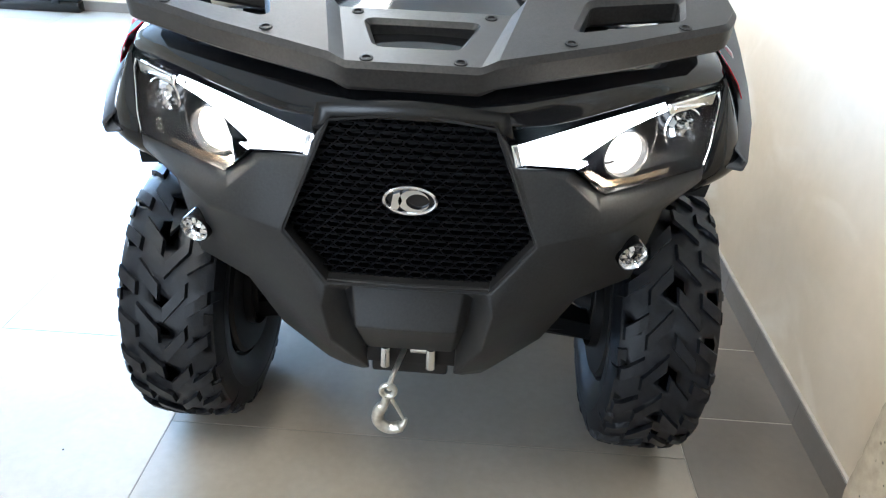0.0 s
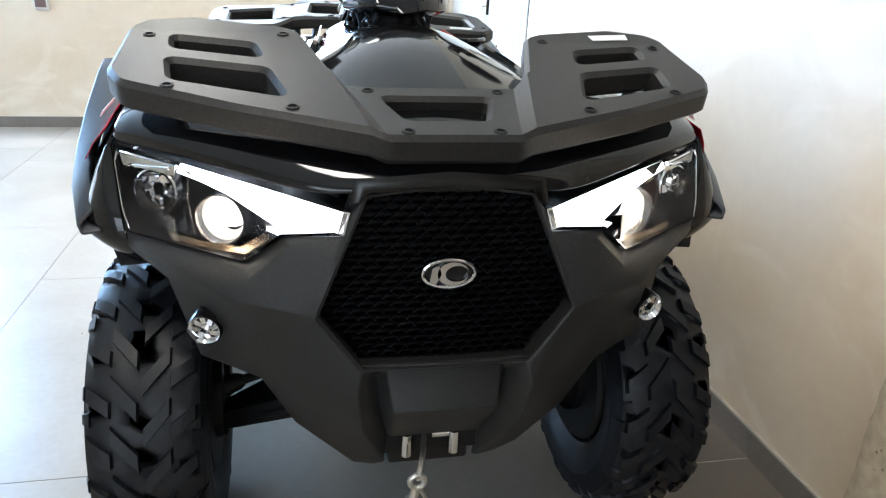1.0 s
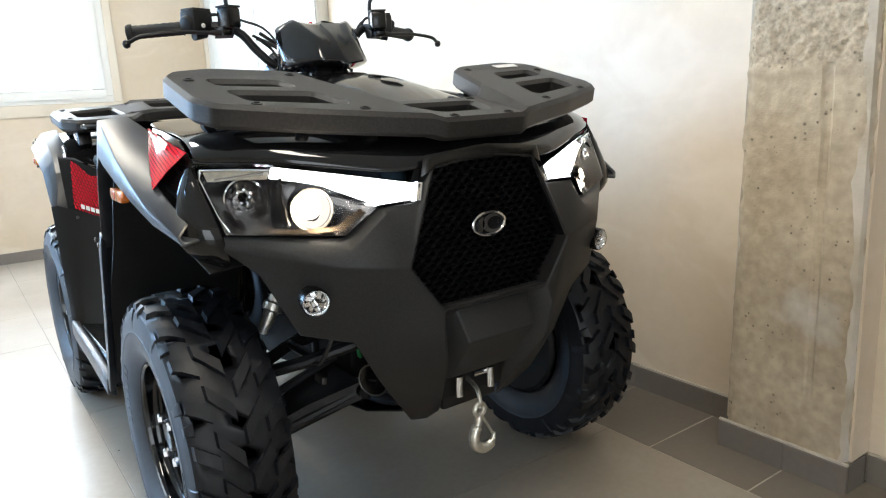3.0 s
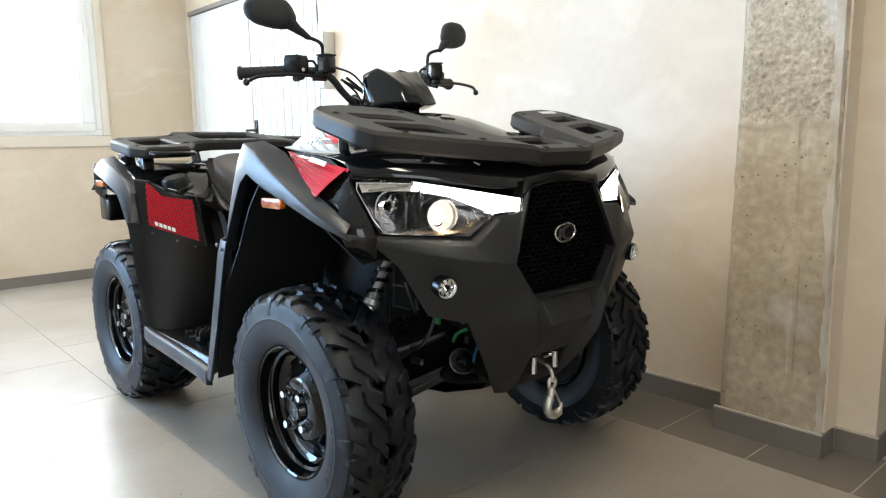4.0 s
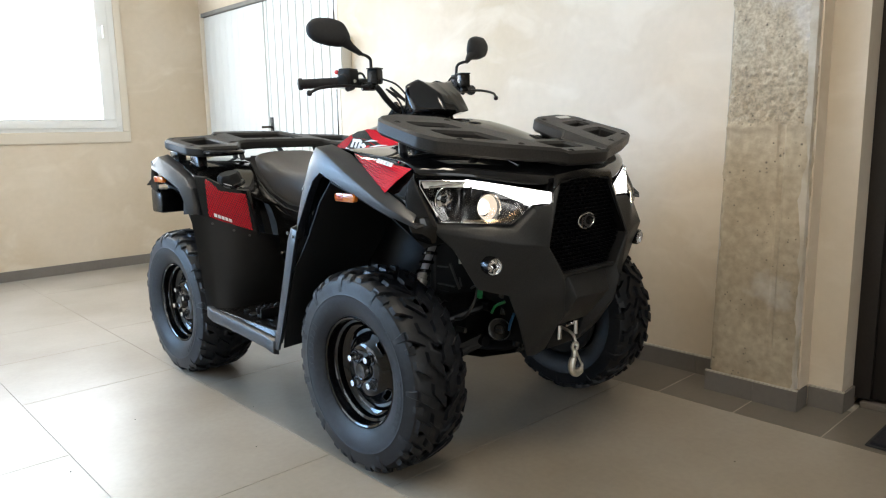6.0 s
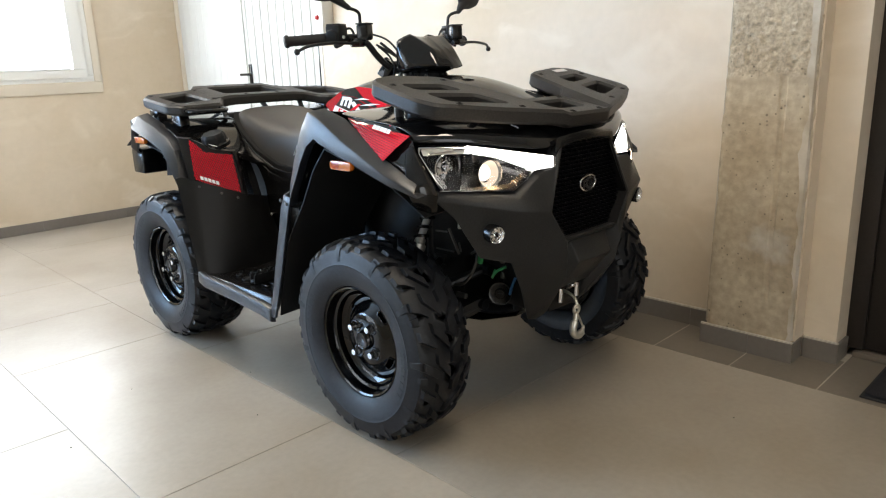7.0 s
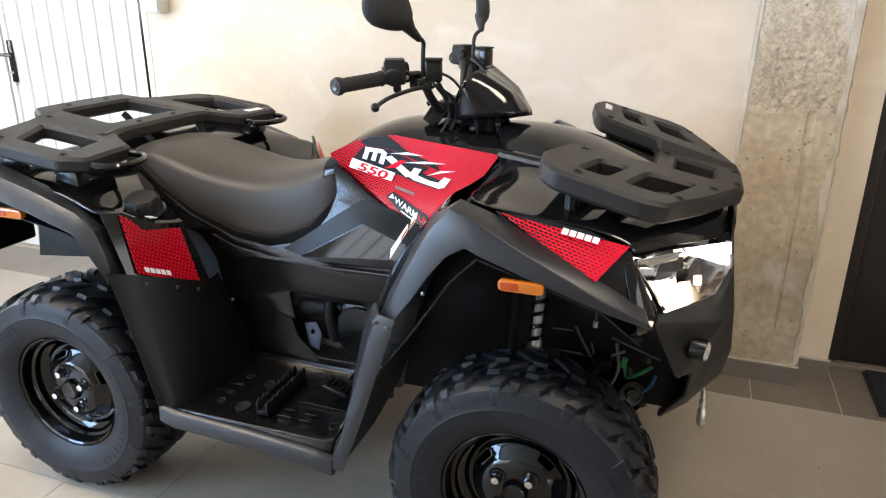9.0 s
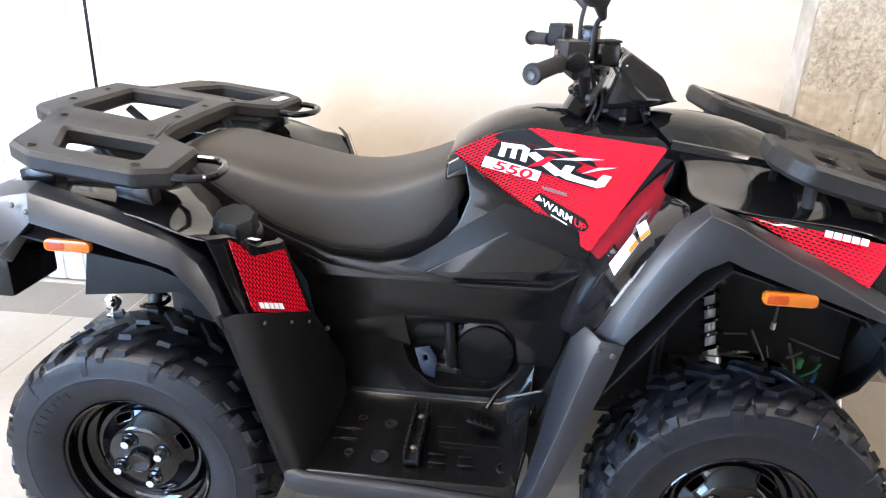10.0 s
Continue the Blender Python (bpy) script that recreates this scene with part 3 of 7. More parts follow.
bm = bmesh.new()
rows = [[(WALL_X + 0.002, PIL_Y1 + 0.012 - 0.022 * z, z), (PIL_X + 0.016 + 0.006 * noise.noise((z * 7, 9.0, 0)), PIL_Y1 + 0.006 - 0.022 * z, z), (PIL_X + 0.020, PIL_Y1 - 0.010 - 0.022 * z, z)] for z in (SH_LOW + (TOP - SH_LOW) * k / 80 for k in range(81))]
loft(bm, rows, closed=False, caps=False)
part("plaster_edge", bm, M_SMEAR, pillar, "pale ragged plaster edge")


def steel_door():
    d = thing("door_1", pose(0, 0, 0), "white ribbed steel double door with a black handle, closed", "door", "", "structure")
    bm = bmesh.new()
    x = WALL_X + 0.012
    for y0, y1, z0, z1 in ((DOOR_Y0, DOOR_Y0 + 0.03, 0, DOOR_TOP), (DOOR_Y1 - 0.014, DOOR_Y1, 0, DOOR_TOP)):
        box(bm, x - 0.016, x + 0.08, y0, y1, z0, z1)
    part("door_frame", bm, M_CASING, d, bevel=0.003)
    # the shadow line over the door is put in as a grey strip
    bm = bmesh.new()
    box(bm, x - 0.010, x + 0.08, DOOR_Y0 + 0.03, DOOR_Y1 - 0.014, DOOR_TOP - 0.03, DOOR_TOP)
    part("shade_strip", bm, M_GROUT, d, "grey strip standing in for the shadow line over the door", bevel=0.003)
    for y0, y1, deep in ((DOOR_Y0 + 0.044, 4.842, 0.010), (4.8435, DOOR_Y1 - 0.017, 0.003)):
        bm = bmesh.new()
        prof, y = [], y0
        while y < y1 - 1e-6:
            step = min(0.0965, y1 - y) if y1 - y > 0.13 else y1 - y
            prof += [(x + 0.008, y), (x + 0.008, y + step - 0.020), (x + 0.008 + deep, y + step - 0.015), (x + 0.008 + deep, y + step - 0.005)]
            y += step
        prof += [(x + 0.045, y1), (x + 0.045, y0)]
        loft(bm, [[(px, py, z) for px, py in prof] for z in (0.012, DOOR_TOP - 0.036)])
        part("door_leaf", bm, M_DOORW, d, angle=20)
    # hinges on the near edge; a black strip stands in for the shaded gap
    for z in (0.25, 1.02, 1.72):
        bm = bmesh.new()
        tube(bm, [(x - 0.010, DOOR_Y0 + 0.037, z - 0.05), (x - 0.010, DOOR_Y0 + 0.037, z + 0.05)], 0.009, 10)
        part("hinge", bm, M_BLACKP, d, "black steel hinge")
    bm = bmesh.new()
    box(bm, x - 0.0165, x + 0.016, DOOR_Y0 + 0.0305, DOOR_Y0 + 0.0435, 0.012, DOOR_TOP - 0.034)
    part("gap_strip", bm, M_BLACKP, d, "black strip standing in for the shaded gap beside the leaf")
    bm = bmesh.new()
    box(bm, x - 0.004, x + 0.012, 4.770, 4.800, 0.92, 1.13)
    part("handle_plate", bm, M_BLACKP, d, "black handle plate", bevel=0.003)
    bm = bmesh.new()
    tube(bm, [(x, 4.785, 1.06), (x - 0.045, 4.785, 1.06)], 0.009)
    tube(bm, [(x - 0.045, 4.735, 1.06), (x - 0.045, 4.842, 1.06)], 0.009)
    part("handle", bm, M_BLACKP, d, "black lever handle")
    bm = bmesh.new()
    tube(bm, [(x - 0.006, 4.785, 0.97), (x - 0.03, 4.790, 0.97)], 0.006)
    tube(bm, [(x - 0.03, 4.790, 0.975), (x - 0.028, 4.794, 0.90)], 0.004)
    part("key", bm, M_ZINC, d, "key hanging in the lock")


steel_door()


def dark_door():
    d = thing("door_2", pose(0, 0, 0), "dark brown panel door in a plaster recess, closed", "door", "", "structure")
    bm = bmesh.new()
    box(bm, REV_X, REV_X + 0.05, DARK_Y0, REV_Y, 0.03, 2.12)
    part("door_leaf", bm, M_DARKDOOR, d, bevel=0.003)
    bm = bmesh.new()
    box(bm, REV_X - 0.018, REV_X, REV_Y - 0.06, REV_Y, 0.03, 2.12)
    box(bm, REV_X - 0.018, REV_X, DARK_Y0, DARK_Y0 + 0.06, 0.03, 2.12)
    part("door_frame", bm, M_DARKDOOR, d, bevel=0.004)
    bm = bmesh.new()
    box(bm, REV_X - 0.03, REV_X + 0.05, DARK_Y0, REV_Y - 0.03, 0, 0.022)
    part("threshold", bm, M_BORDER, d, "brown stone threshold", bevel=0.004)


dark_door()


def end_window(name, WIN_X0, WIN_X1, WIN_Z0, WIN_Z1):
    w = thing(name, pose(0, 0, 0), "white plastic window with a wide frame, bright daylight outside", "window", "", "structure")
    y = BACK_Y
    for name, x0, x1, z0, z1, yy, depth in (
        ("casing", WIN_X0 - 0.052, WIN_X1 + 0.052, WIN_Z0 - 0.062, WIN_Z1 + 0.052, y - 0.014, 0.05),
        ("window_frame", WIN_X0, WIN_X1, WIN_Z0, WIN_Z1, y - 0.006, 0.07),
        ("sash", WIN_X0 + 0.05, WIN_X1 - 0.05, WIN_Z0 + 0.045, WIN_Z1 - 0.05, y - 0.022, 0.07),
    ):
        wide = {"casing": 0.052, "window_frame": 0.062, "sash": 0.088}[name]
        low = {"casing": 0.080, "window_frame": 0.062, "sash": 0.062}[name]
        bm = bmesh.new()
        box(bm, x0, x1, yy, yy + depth, z0, z0 + low)
        box(bm, x0, x1, yy, yy + depth, z1 - wide, z1)
        box(bm, x0, x0 + wide, yy, yy + depth, z0 + low, z1 - wide)
        box(bm, x1 - wide, x1, yy, yy + depth, z0 + low, z1 - wide)
        part(name, bm, M_CASING if name == "casing" else M_PVC, w, bevel=0.004)
    bm = bmesh.new()
    box(bm, WIN_X0 + 0.1, WIN_X1 - 0.1, y + 0.008, y + 0.014, WIN_Z0 + 0.1, WIN_Z1 - 0.1)
    pane = part("pane", bm, M_PANE, w)
    pane.visible_shadow = False
    bm = bmesh.new()
    box(bm, WIN_X1 - 0.098, WIN_X1 - 0.082, y - 0.05, y - 0.022, 1.735, 1.825)
    part("window_handle", bm, M_PVC, w, bevel=0.004)


end_window("window_1", WIN_X0, WIN_X1, WIN_Z0, WIN_Z1)
end_window("window_3", W3_X0, W3_X1, 0.66, W3_Z1)


def shop_window():
    w = thing("window_2", pose(0, 0, 0), "wide white shop window along the room", "window", "", "structure")
    x = ROOM_X0
    bm = bmesh.new()
    box(bm, x - 0.08, x - 0.01, SH_Y0, SH_Y1, SH_Z0, SH_Z0 + 0.06)
    box(bm, x - 0.08, x - 0.01, SH_Y0, SH_Y1, SH_Z1 - 0.06, SH_Z1)
    for k in range(5):
        yy = SH_Y0 + (SH_Y1 - SH_Y0 - 0.06) * k / 4
        box(bm, x - 0.08, x - 0.01, yy, yy + 0.06, SH_Z0 + 0.06, SH_Z1 - 0.06)
    part("window_frame", bm, M_PVC, w, bevel=0.003)
    for k in range(4):
        yy = SH_Y0 + (SH_Y1 - SH_Y0 - 0.06) * k / 4
        bm = bmesh.new()
        box(bm, x - 0.05, x - 0.044, yy + 0.062, yy + (SH_Y1 - SH_Y0 - 0.06) / 4 - 0.002, SH_Z0 + 0.062, SH_Z1 - 0.062)
        part("pane", bm, M_PANE, w).visible_shadow = False


shop_window()
bm = bmesh.new()
box(bm, -6.5, 3.5, BACK_Y + 1.6, BACK_Y + 1.65, -0.1, 4.5)
structure("backdrop_north", bm, M_OUT, "overexposed daylight outside the window", "backdrop")
bm = bmesh.new()
box(bm, ROOM_X0 - 1.65, ROOM_X0 - 1.6, -5, 8, -0.1, 4.5)
structure("backdrop_west", bm, M_OUT, "overexposed daylight outside the shop window", "backdrop")


# bright surface added behind the unseen south opening
bm = bmesh.new()
box(bm, -5, 3, ROOM_Y0 - 1.65, ROOM_Y0 - 1.6, -0.1, 4.5)
structure("backdrop_south", bm, M_OUT, "bright surface outside the unseen opening added in the south wall", "backdrop")


# fixture for the unseen ceiling lamps
def ceiling_lamp():
    lamp = thing("ceiling_light", pose(-0.6, 0.6, TOP), "unseen white ceiling tube light with a warm diffuser, place guessed", "lamp", "ceiling lights")
    bm = bmesh.new()
    box(bm, -0.17, 0.17, -0.63, 0.63, -0.045, 0)
    part("frame", bm, M_PVC, lamp, bevel=0.004)
    bm = bmesh.new()
    box(bm, -0.15, 0.15, -0.61, 0.61, -0.052, -0.046)
    part("diffuser", bm, M_LAMPW, lamp)
    return lamp


copy_thing(ceiling_lamp(), pose(-0.6, 3.6, TOP))


def control_box():
    b = thing("control_box", pose(WALL_X, 3.799, 1.28), "beige wall-mounted control box with a red button", "switch box")
    bm = bmesh.new()
    box(bm, -0.070, 0, -0.047, 0.047, 0, 0.315)
    part("case", bm, M_BOXGREY, b, bevel=0.006)
    bm = bmesh.new()
    box(bm, -0.077, -0.0705, -0.042, 0.042, 0.008, 0.307)
    part("cover", bm, M_BOXGREY, b, bevel=0.003)
    bm = bmesh.new()
    lathe(bm, [(0.0, 0.001), (0.0, 0.014), (0.012, 0.012), (0.014, 0.001)], aim((-0.0775, 0.008, 0.10), (-1, 0, 0)), 16)
    part("button", bm, M_REDLENS, b, "red push button")


control_box()


def black_case():
    """Low case that lies along the foot of the end wall."""
    c = thing("storage_case", pose(-3.16, 5.770, 0), "low black plastic case lying against the end wall", "case")
    bm = bmesh.new()
    box(bm, -0.39, 0.39, -0.045, 0.045, 0, 0.085)
    part("body", bm, M_SATIN, c, bevel=0.012)
    bm = bmesh.new()
    box(bm, -0.395, 0.395, -0.048, 0.046, 0.0855, 0.118)
    part("lid", bm, M_MATT, c, bevel=0.012)
    for x in (-0.22, 0.22):
        bm = bmesh.new()
        box(bm, x - 0.03, x + 0.03, -0.056, -0.0485, 0.065, 0.105)
        part("latch", bm, M_SATIN, c, bevel=0.003)


black_case()


def wall_fitting():
    f = thing("wall_fitting", pose(-1.68, BACK_Y, 0.79), "small grey rounded plastic fitting on the end wall", "wall fitting")
    bm = bmesh.new()
    box(bm, -0.048, 0.048, -0.035, 0, 0, 0.13)
    part("case", bm, M_BOXGREY, f, bevel=0.014)
    bm = bmesh.new()
    box(bm, -0.034, 0.034, -0.040, -0.0355, 0.02, 0.11)
    part("cover", bm, M_GREYP, f, bevel=0.002)


wall_fitting()


def door_mat():
    m = thing("door_mat", pose(1.0, 0.37, 0.0), "black fibre door mat lying before the dark door", "mat")
    bm = bmesh.new()
    box(bm, -0.16, 0.17, -0.42, 0.33, 0.001, 0.016)
    part("pile", bm, M_MAT, m, bevel=0.005)
    bm = bmesh.new()
    box(bm, -0.17, 0.18, -0.43, 0.34, 0.0, 0.006)
    part("backing", bm, M_GRIP, m, bevel=0.002)


door_mat()

# ---------------------------------------------------------------- the quad bike; x to its left, y to its rear, z up
quad = thing("quad_bike", pose(0.171, 1.73, 0), "black quad bike with red stickers, racks and lit headlights", "quad bike")


def mir(p, s):
    return (s * p[0], p[1], p[2])


def tyre_mesh(half, r_tread):
    """A knobbly off-road tyre round the local z axis."""
    bm = bmesh.new()
    r0 = r_tread - 0.0135
    prof = [(-0.62, 0.166), (-0.80, 0.172), (-0.96, 0.200), (-1.0, 0.232), (-0.985, 0.262), (-0.93, r0 - 0.018), (-0.78, r0 - 0.006), (-0.4, r0), (0, r0 + 0.001)]
    prof = prof + [(-z, r) for z, r in prof[-2::-1]]
    # one closed body: outer skin with a raised ring line on each sidewall, then the inner barrel
    skin = []
    for z, r in prof:
        skin.append((z * half, r))
        if r == 0.232:
            bump = [(z * 0.998 * half, 0.236), (z * 0.998 * half + math.copysign(0.0012, z), 0.2395), (z * 0.994 * half, 0.243)]
            if z < 0:
                skin += bump
            else:
                skin = skin[:-1] + bump[::-1] + skin[-1:]
    skin += [(0.3 * half, 0.150), (-0.3 * half, 0.150), skin[0]]
    lathe(bm, skin, Matrix.Identity(4), 64)
    bmesh.ops.remove_doubles(bm, verts=bm.verts, dist=1e-5)

    def radius(u):
        u = abs(u)
        for (a, ra), (b, rb) in zip(prof, prof[1:]):
            if -b <= u <= -a:
                return ra + (rb - ra) * (-u - a) / (b - a)
        return prof[8][1]

    carcass = [v for v in bm.verts]
    roots = []

    def block(corners, high):
        """corners: (u, angle) of a four-sided block, u in halves of the width."""
        low, top = [], []
        cu = sum(u for u, _ in corners) / 4
        ca = sum(a for _, a in corners) / 4
        n = 3
        for k in range(n + 1):
            t = k / n
            for (ua, aa), (ub, ab) in ((corners[0], corners[1]), (corners[3], corners[2])):
                u, a = ua + (ub - ua) * t, aa + (ab - aa) * t
                for dest, dr, shrink in ((low, -0.004, 1.0), (top, high, 0.86)):
                    uu, an = cu + (u - cu) * shrink, ca + (a - ca) * shrink
                    r = radius(uu) + dr
                    dest.append(Vector((r * math.cos(an), r * math.sin(an), uu * half * (1 + (0.006 if dr > 0 and abs(uu) > 0.9 else 0)))))
        lo, hi = [bm.verts.new(p) for p in low], [bm.verts.new(p) for p in top]
        for k in range(n):
            a, b, c, d = 2 * k, 2 * k + 1, 2 * k + 3, 2 * k + 2
            bm.faces.new((hi[a], hi[b], hi[c], hi[d]))
            bm.faces.new((lo[a], lo[d], hi[d], hi[a]))
            bm.faces.new((lo[b], hi[b], hi[c], lo[c]))
        roots.append((lo[2], lo[3]))
        bm.faces.new((lo[0], hi[0], hi[1], lo[1]))
        bm.faces.new((lo[-2], lo[-1], hi[-1], hi[-2]))

    pitch = 2 * math.pi / 22
    for k in range(22):
        for s in (-1, 1):
            a = k * pitch + (pitch / 2 if s > 0 else 0)
            # centre lug, shoulder lug with a stepped end, and the low foot of every lug on the sidewall
            block([(s * 0.02, a), (s * 0.50, a + 0.66 * pitch), (s * 0.50, a + 1.02 * pitch), (s * 0.02, a + 0.40 * pitch)], 0.0105)
            block([(s * 0.46, a + 0.12 * pitch), (s * 0.90, a + 0.50 * pitch), (s * 0.90, a + 0.84 * pitch), (s * 0.46, a + 0.46 * pitch)], 0.0115)
            if k % 2:
                block([(s * 0.905, a + 0.50 * pitch), (s * 0.992, a + 0.56 * pitch), (s * 0.992, a + 0.78 * pitch), (s * 0.905, a + 0.84 * pitch)], 0.0075)
            else:
                block([(s * 0.80, a + 0.98 * pitch), (s * 0.955, a + 1.04 * pitch), (s * 0.955, a + 1.26 * pitch), (s * 0.80, a + 1.30 * pitch)], 0.009)
    # tie each lug and ring to the carcass below its skin, so that the tyre is one body
    for a, b in roots:
        mid = (a.co + b.co) / 2
        inner = Vector((mid.x * 0.985, mid.y * 0.985, mid.z))
        v = min(carcass, key=lambda q: (q.co - inner).length_squared)
        bm.faces.new((a, b, v))
    return finish(bm, M_RUBBER, 30)


def rim_mesh(half, face):
    """A pressed steel rim; +z is its outer side; face: how far the disc lies from the middle."""
    bm = bmesh.new()
    h = half * 0.72
    deep = face - 0.024
    prof = [(h + 0.004, 0.171), (h + 0.008, 0.167), (h + 0.005, 0.162), (h - 0.006, 0.159), (h - 0.014, 0.160), (h - 0.022, 0.156), (h - 0.025, 0.148), (h - 0.034, 0.145), (h - 0.043, 0.146), (h - 0.049, 0.140), (h - 0.053, 0.132), (h - 0.062, 0.1295), (deep + 0.008, 0.128), (deep + 0.001, 0.122), (deep, 0.112)]
    lathe(bm, prof, Matrix.Identity(4), 56)
    lathe(bm, [(h + 0.004, 0.171), (h - 0.012, 0.168), (-h, 0.165), (-h, 0.150), (h - 0.07, 0.145)], Matrix.Identity(4), 56)
    seg = 64
    ringr = [0.112, 0.110, 0.094, 0.084, 0.076, 0.030]
    ringz = [deep, deep + 0.010, deep + 0.020, face + 0.008, face + 0.014, face + 0.013]
    grid = [[bm.verts.new((r * math.cos(2 * math.pi * k / seg), r * math.sin(2 * math.pi * k / seg), z)) for k in range(seg)] for r, z in zip(ringr, ringz)]
    for i in range(5):
        for k in range(seg):
            if i == 1 and (k % 16) in (6, 7, 8, 9):
                continue
            j = (k + 1) % seg
            bm.faces.new((grid[i][k], grid[i][j], grid[i + 1][j], grid[i + 1][k]))
    lathe(bm, [(face - 0.032, 0.110), (face - 0.032, 0.02)], Matrix.Identity(4), 40)
    # rolled lip round each slot and a pressed dimple round each nut
    for q in range(4):
        a0, a1 = ((q * 16 + 6) * 2 * math.pi / seg, (q * 16 + 10) * 2 * math.pi / seg)
        loop = [(0.094 + 0.016 * v, a0 + (a1 - a0) * u) for u, v in ((0, 0), (0.5, -0.08), (1, 0), (1.06, 0.5), (1, 1), (0.5, 1.05), (0, 1), (-0.06, 0.5), (0, 0))]
        tube(bm, curved([(r * math.cos(a), r * math.sin(a), deep + 0.010 + (0.110 - r) * 0.62 + 0.001) for r, a in loop], 4), 0.0026, 8, False)
        a = math.pi / 4 + q * math.pi / 2
        lathe(bm, [(face + 0.011, 0.022), (face + 0.0165, 0.019), (face + 0.0165, 0.016), (face + 0.012, 0.014)], pose(0.055 * math.cos(a), 0.055 * math.sin(a), 0), 20)
    return finish(bm, M_RIM, 40)


HALF_F, HALF_R, R_TYRE = 0.101, 0.125, 0.3125
TYRES = {"f": tyre_mesh(HALF_F, R_TYRE), "r": tyre_mesh(HALF_R, R_TYRE)}
FACES = {"f": 0.545 - 0.490 - 0.016, "r": 0.545 - 0.469 - 0.016}
RIMS = {"f": rim_mesh(HALF_F, FACES["f"]), "r": rim_mesh(HALF_R, FACES["r"])}
bm = bmesh.new()
lathe(bm, [(-0.002, 0.012), (0.016, 0.0115), (0.022, 0.0095), (0.023, 0.001)], Matrix.Identity(4), 6)
NUT = finish(bm, M_CHROME, 20)
bm = bmesh.new()
lathe(bm, [(0.0, 0.032), (0.004, 0.0295), (0.014, 0.0275), (0.018, 0.024), (0.016, 0.020), (0.015, 0.001)], Matrix.Identity(4), 24)
CAP = finish(bm, M_RIM, 30)


def lettering_mesh(half):
    """Raised bars on the outer sidewall, in two groups."""
    bm = bmesh.new()
    for first in (0.9, 0.9 + math.pi):
        for k in range(7):
            a = first + k * 0.105
            ring = [(r * math.cos(q), r * math.sin(q), z * half) for r, q, z in ((0.210, a, 0.972), (0.228, a, 0.998), (0.228, a + 0.070, 0.998), (0.210, a + 0.070, 0.972))]
            loft(bm, [[(x, y, z - 0.003) for x, y, z in ring], [(x, y, z + 0.0008) for x, y, z in ring]])
    return finish(bm, M_RUBBER, 30)


BARS = {"f": lettering_mesh(HALF_F), "r": lettering_mesh(HALF_R)}


def wheel(kind, s, y):
    x = {"f": 0.490, "r": 0.469}[kind]
    w = new("front_wheel" if kind == "f" else "rear_wheel", RIMS[kind])
    w["label"] = "gloss black steel wheel with a knobbly tyre"
    w.parent = quad
    turn = {"f": 0.12, "r": -0.35}[kind]
    w.matrix_local = Matrix.Translation((s * x, y, 0.306)) @ Matrix.Rotation(s * radians(90), 4, "Y") @ Matrix.Rotation(turn, 4, "Z")
    t = part("tyre", TYRES[kind], None, w, "black knobbly off-road tyre")
    tagged(part("moulded_writing", BARS[kind], None, t), "raised bars of moulded writing on the tyre", "", "", "stuff")
    part("hub_cap", CAP, None, w, "black plastic hub cap").matrix_local = pose(0, 0, FACES[kind] + 0.012)
    for k in range(4):
        a = math.pi / 4 + k * math.pi / 2
        part("wheel_nut", NUT, None, w, "chrome wheel nut").matrix_local = pose(0.055 * math.cos(a), 0.055 * math.sin(a), FACES[kind] + 0.015)


for s in (-1, 1):
    wheel("f", s, 0.0)
    wheel("r", s, 1.294)


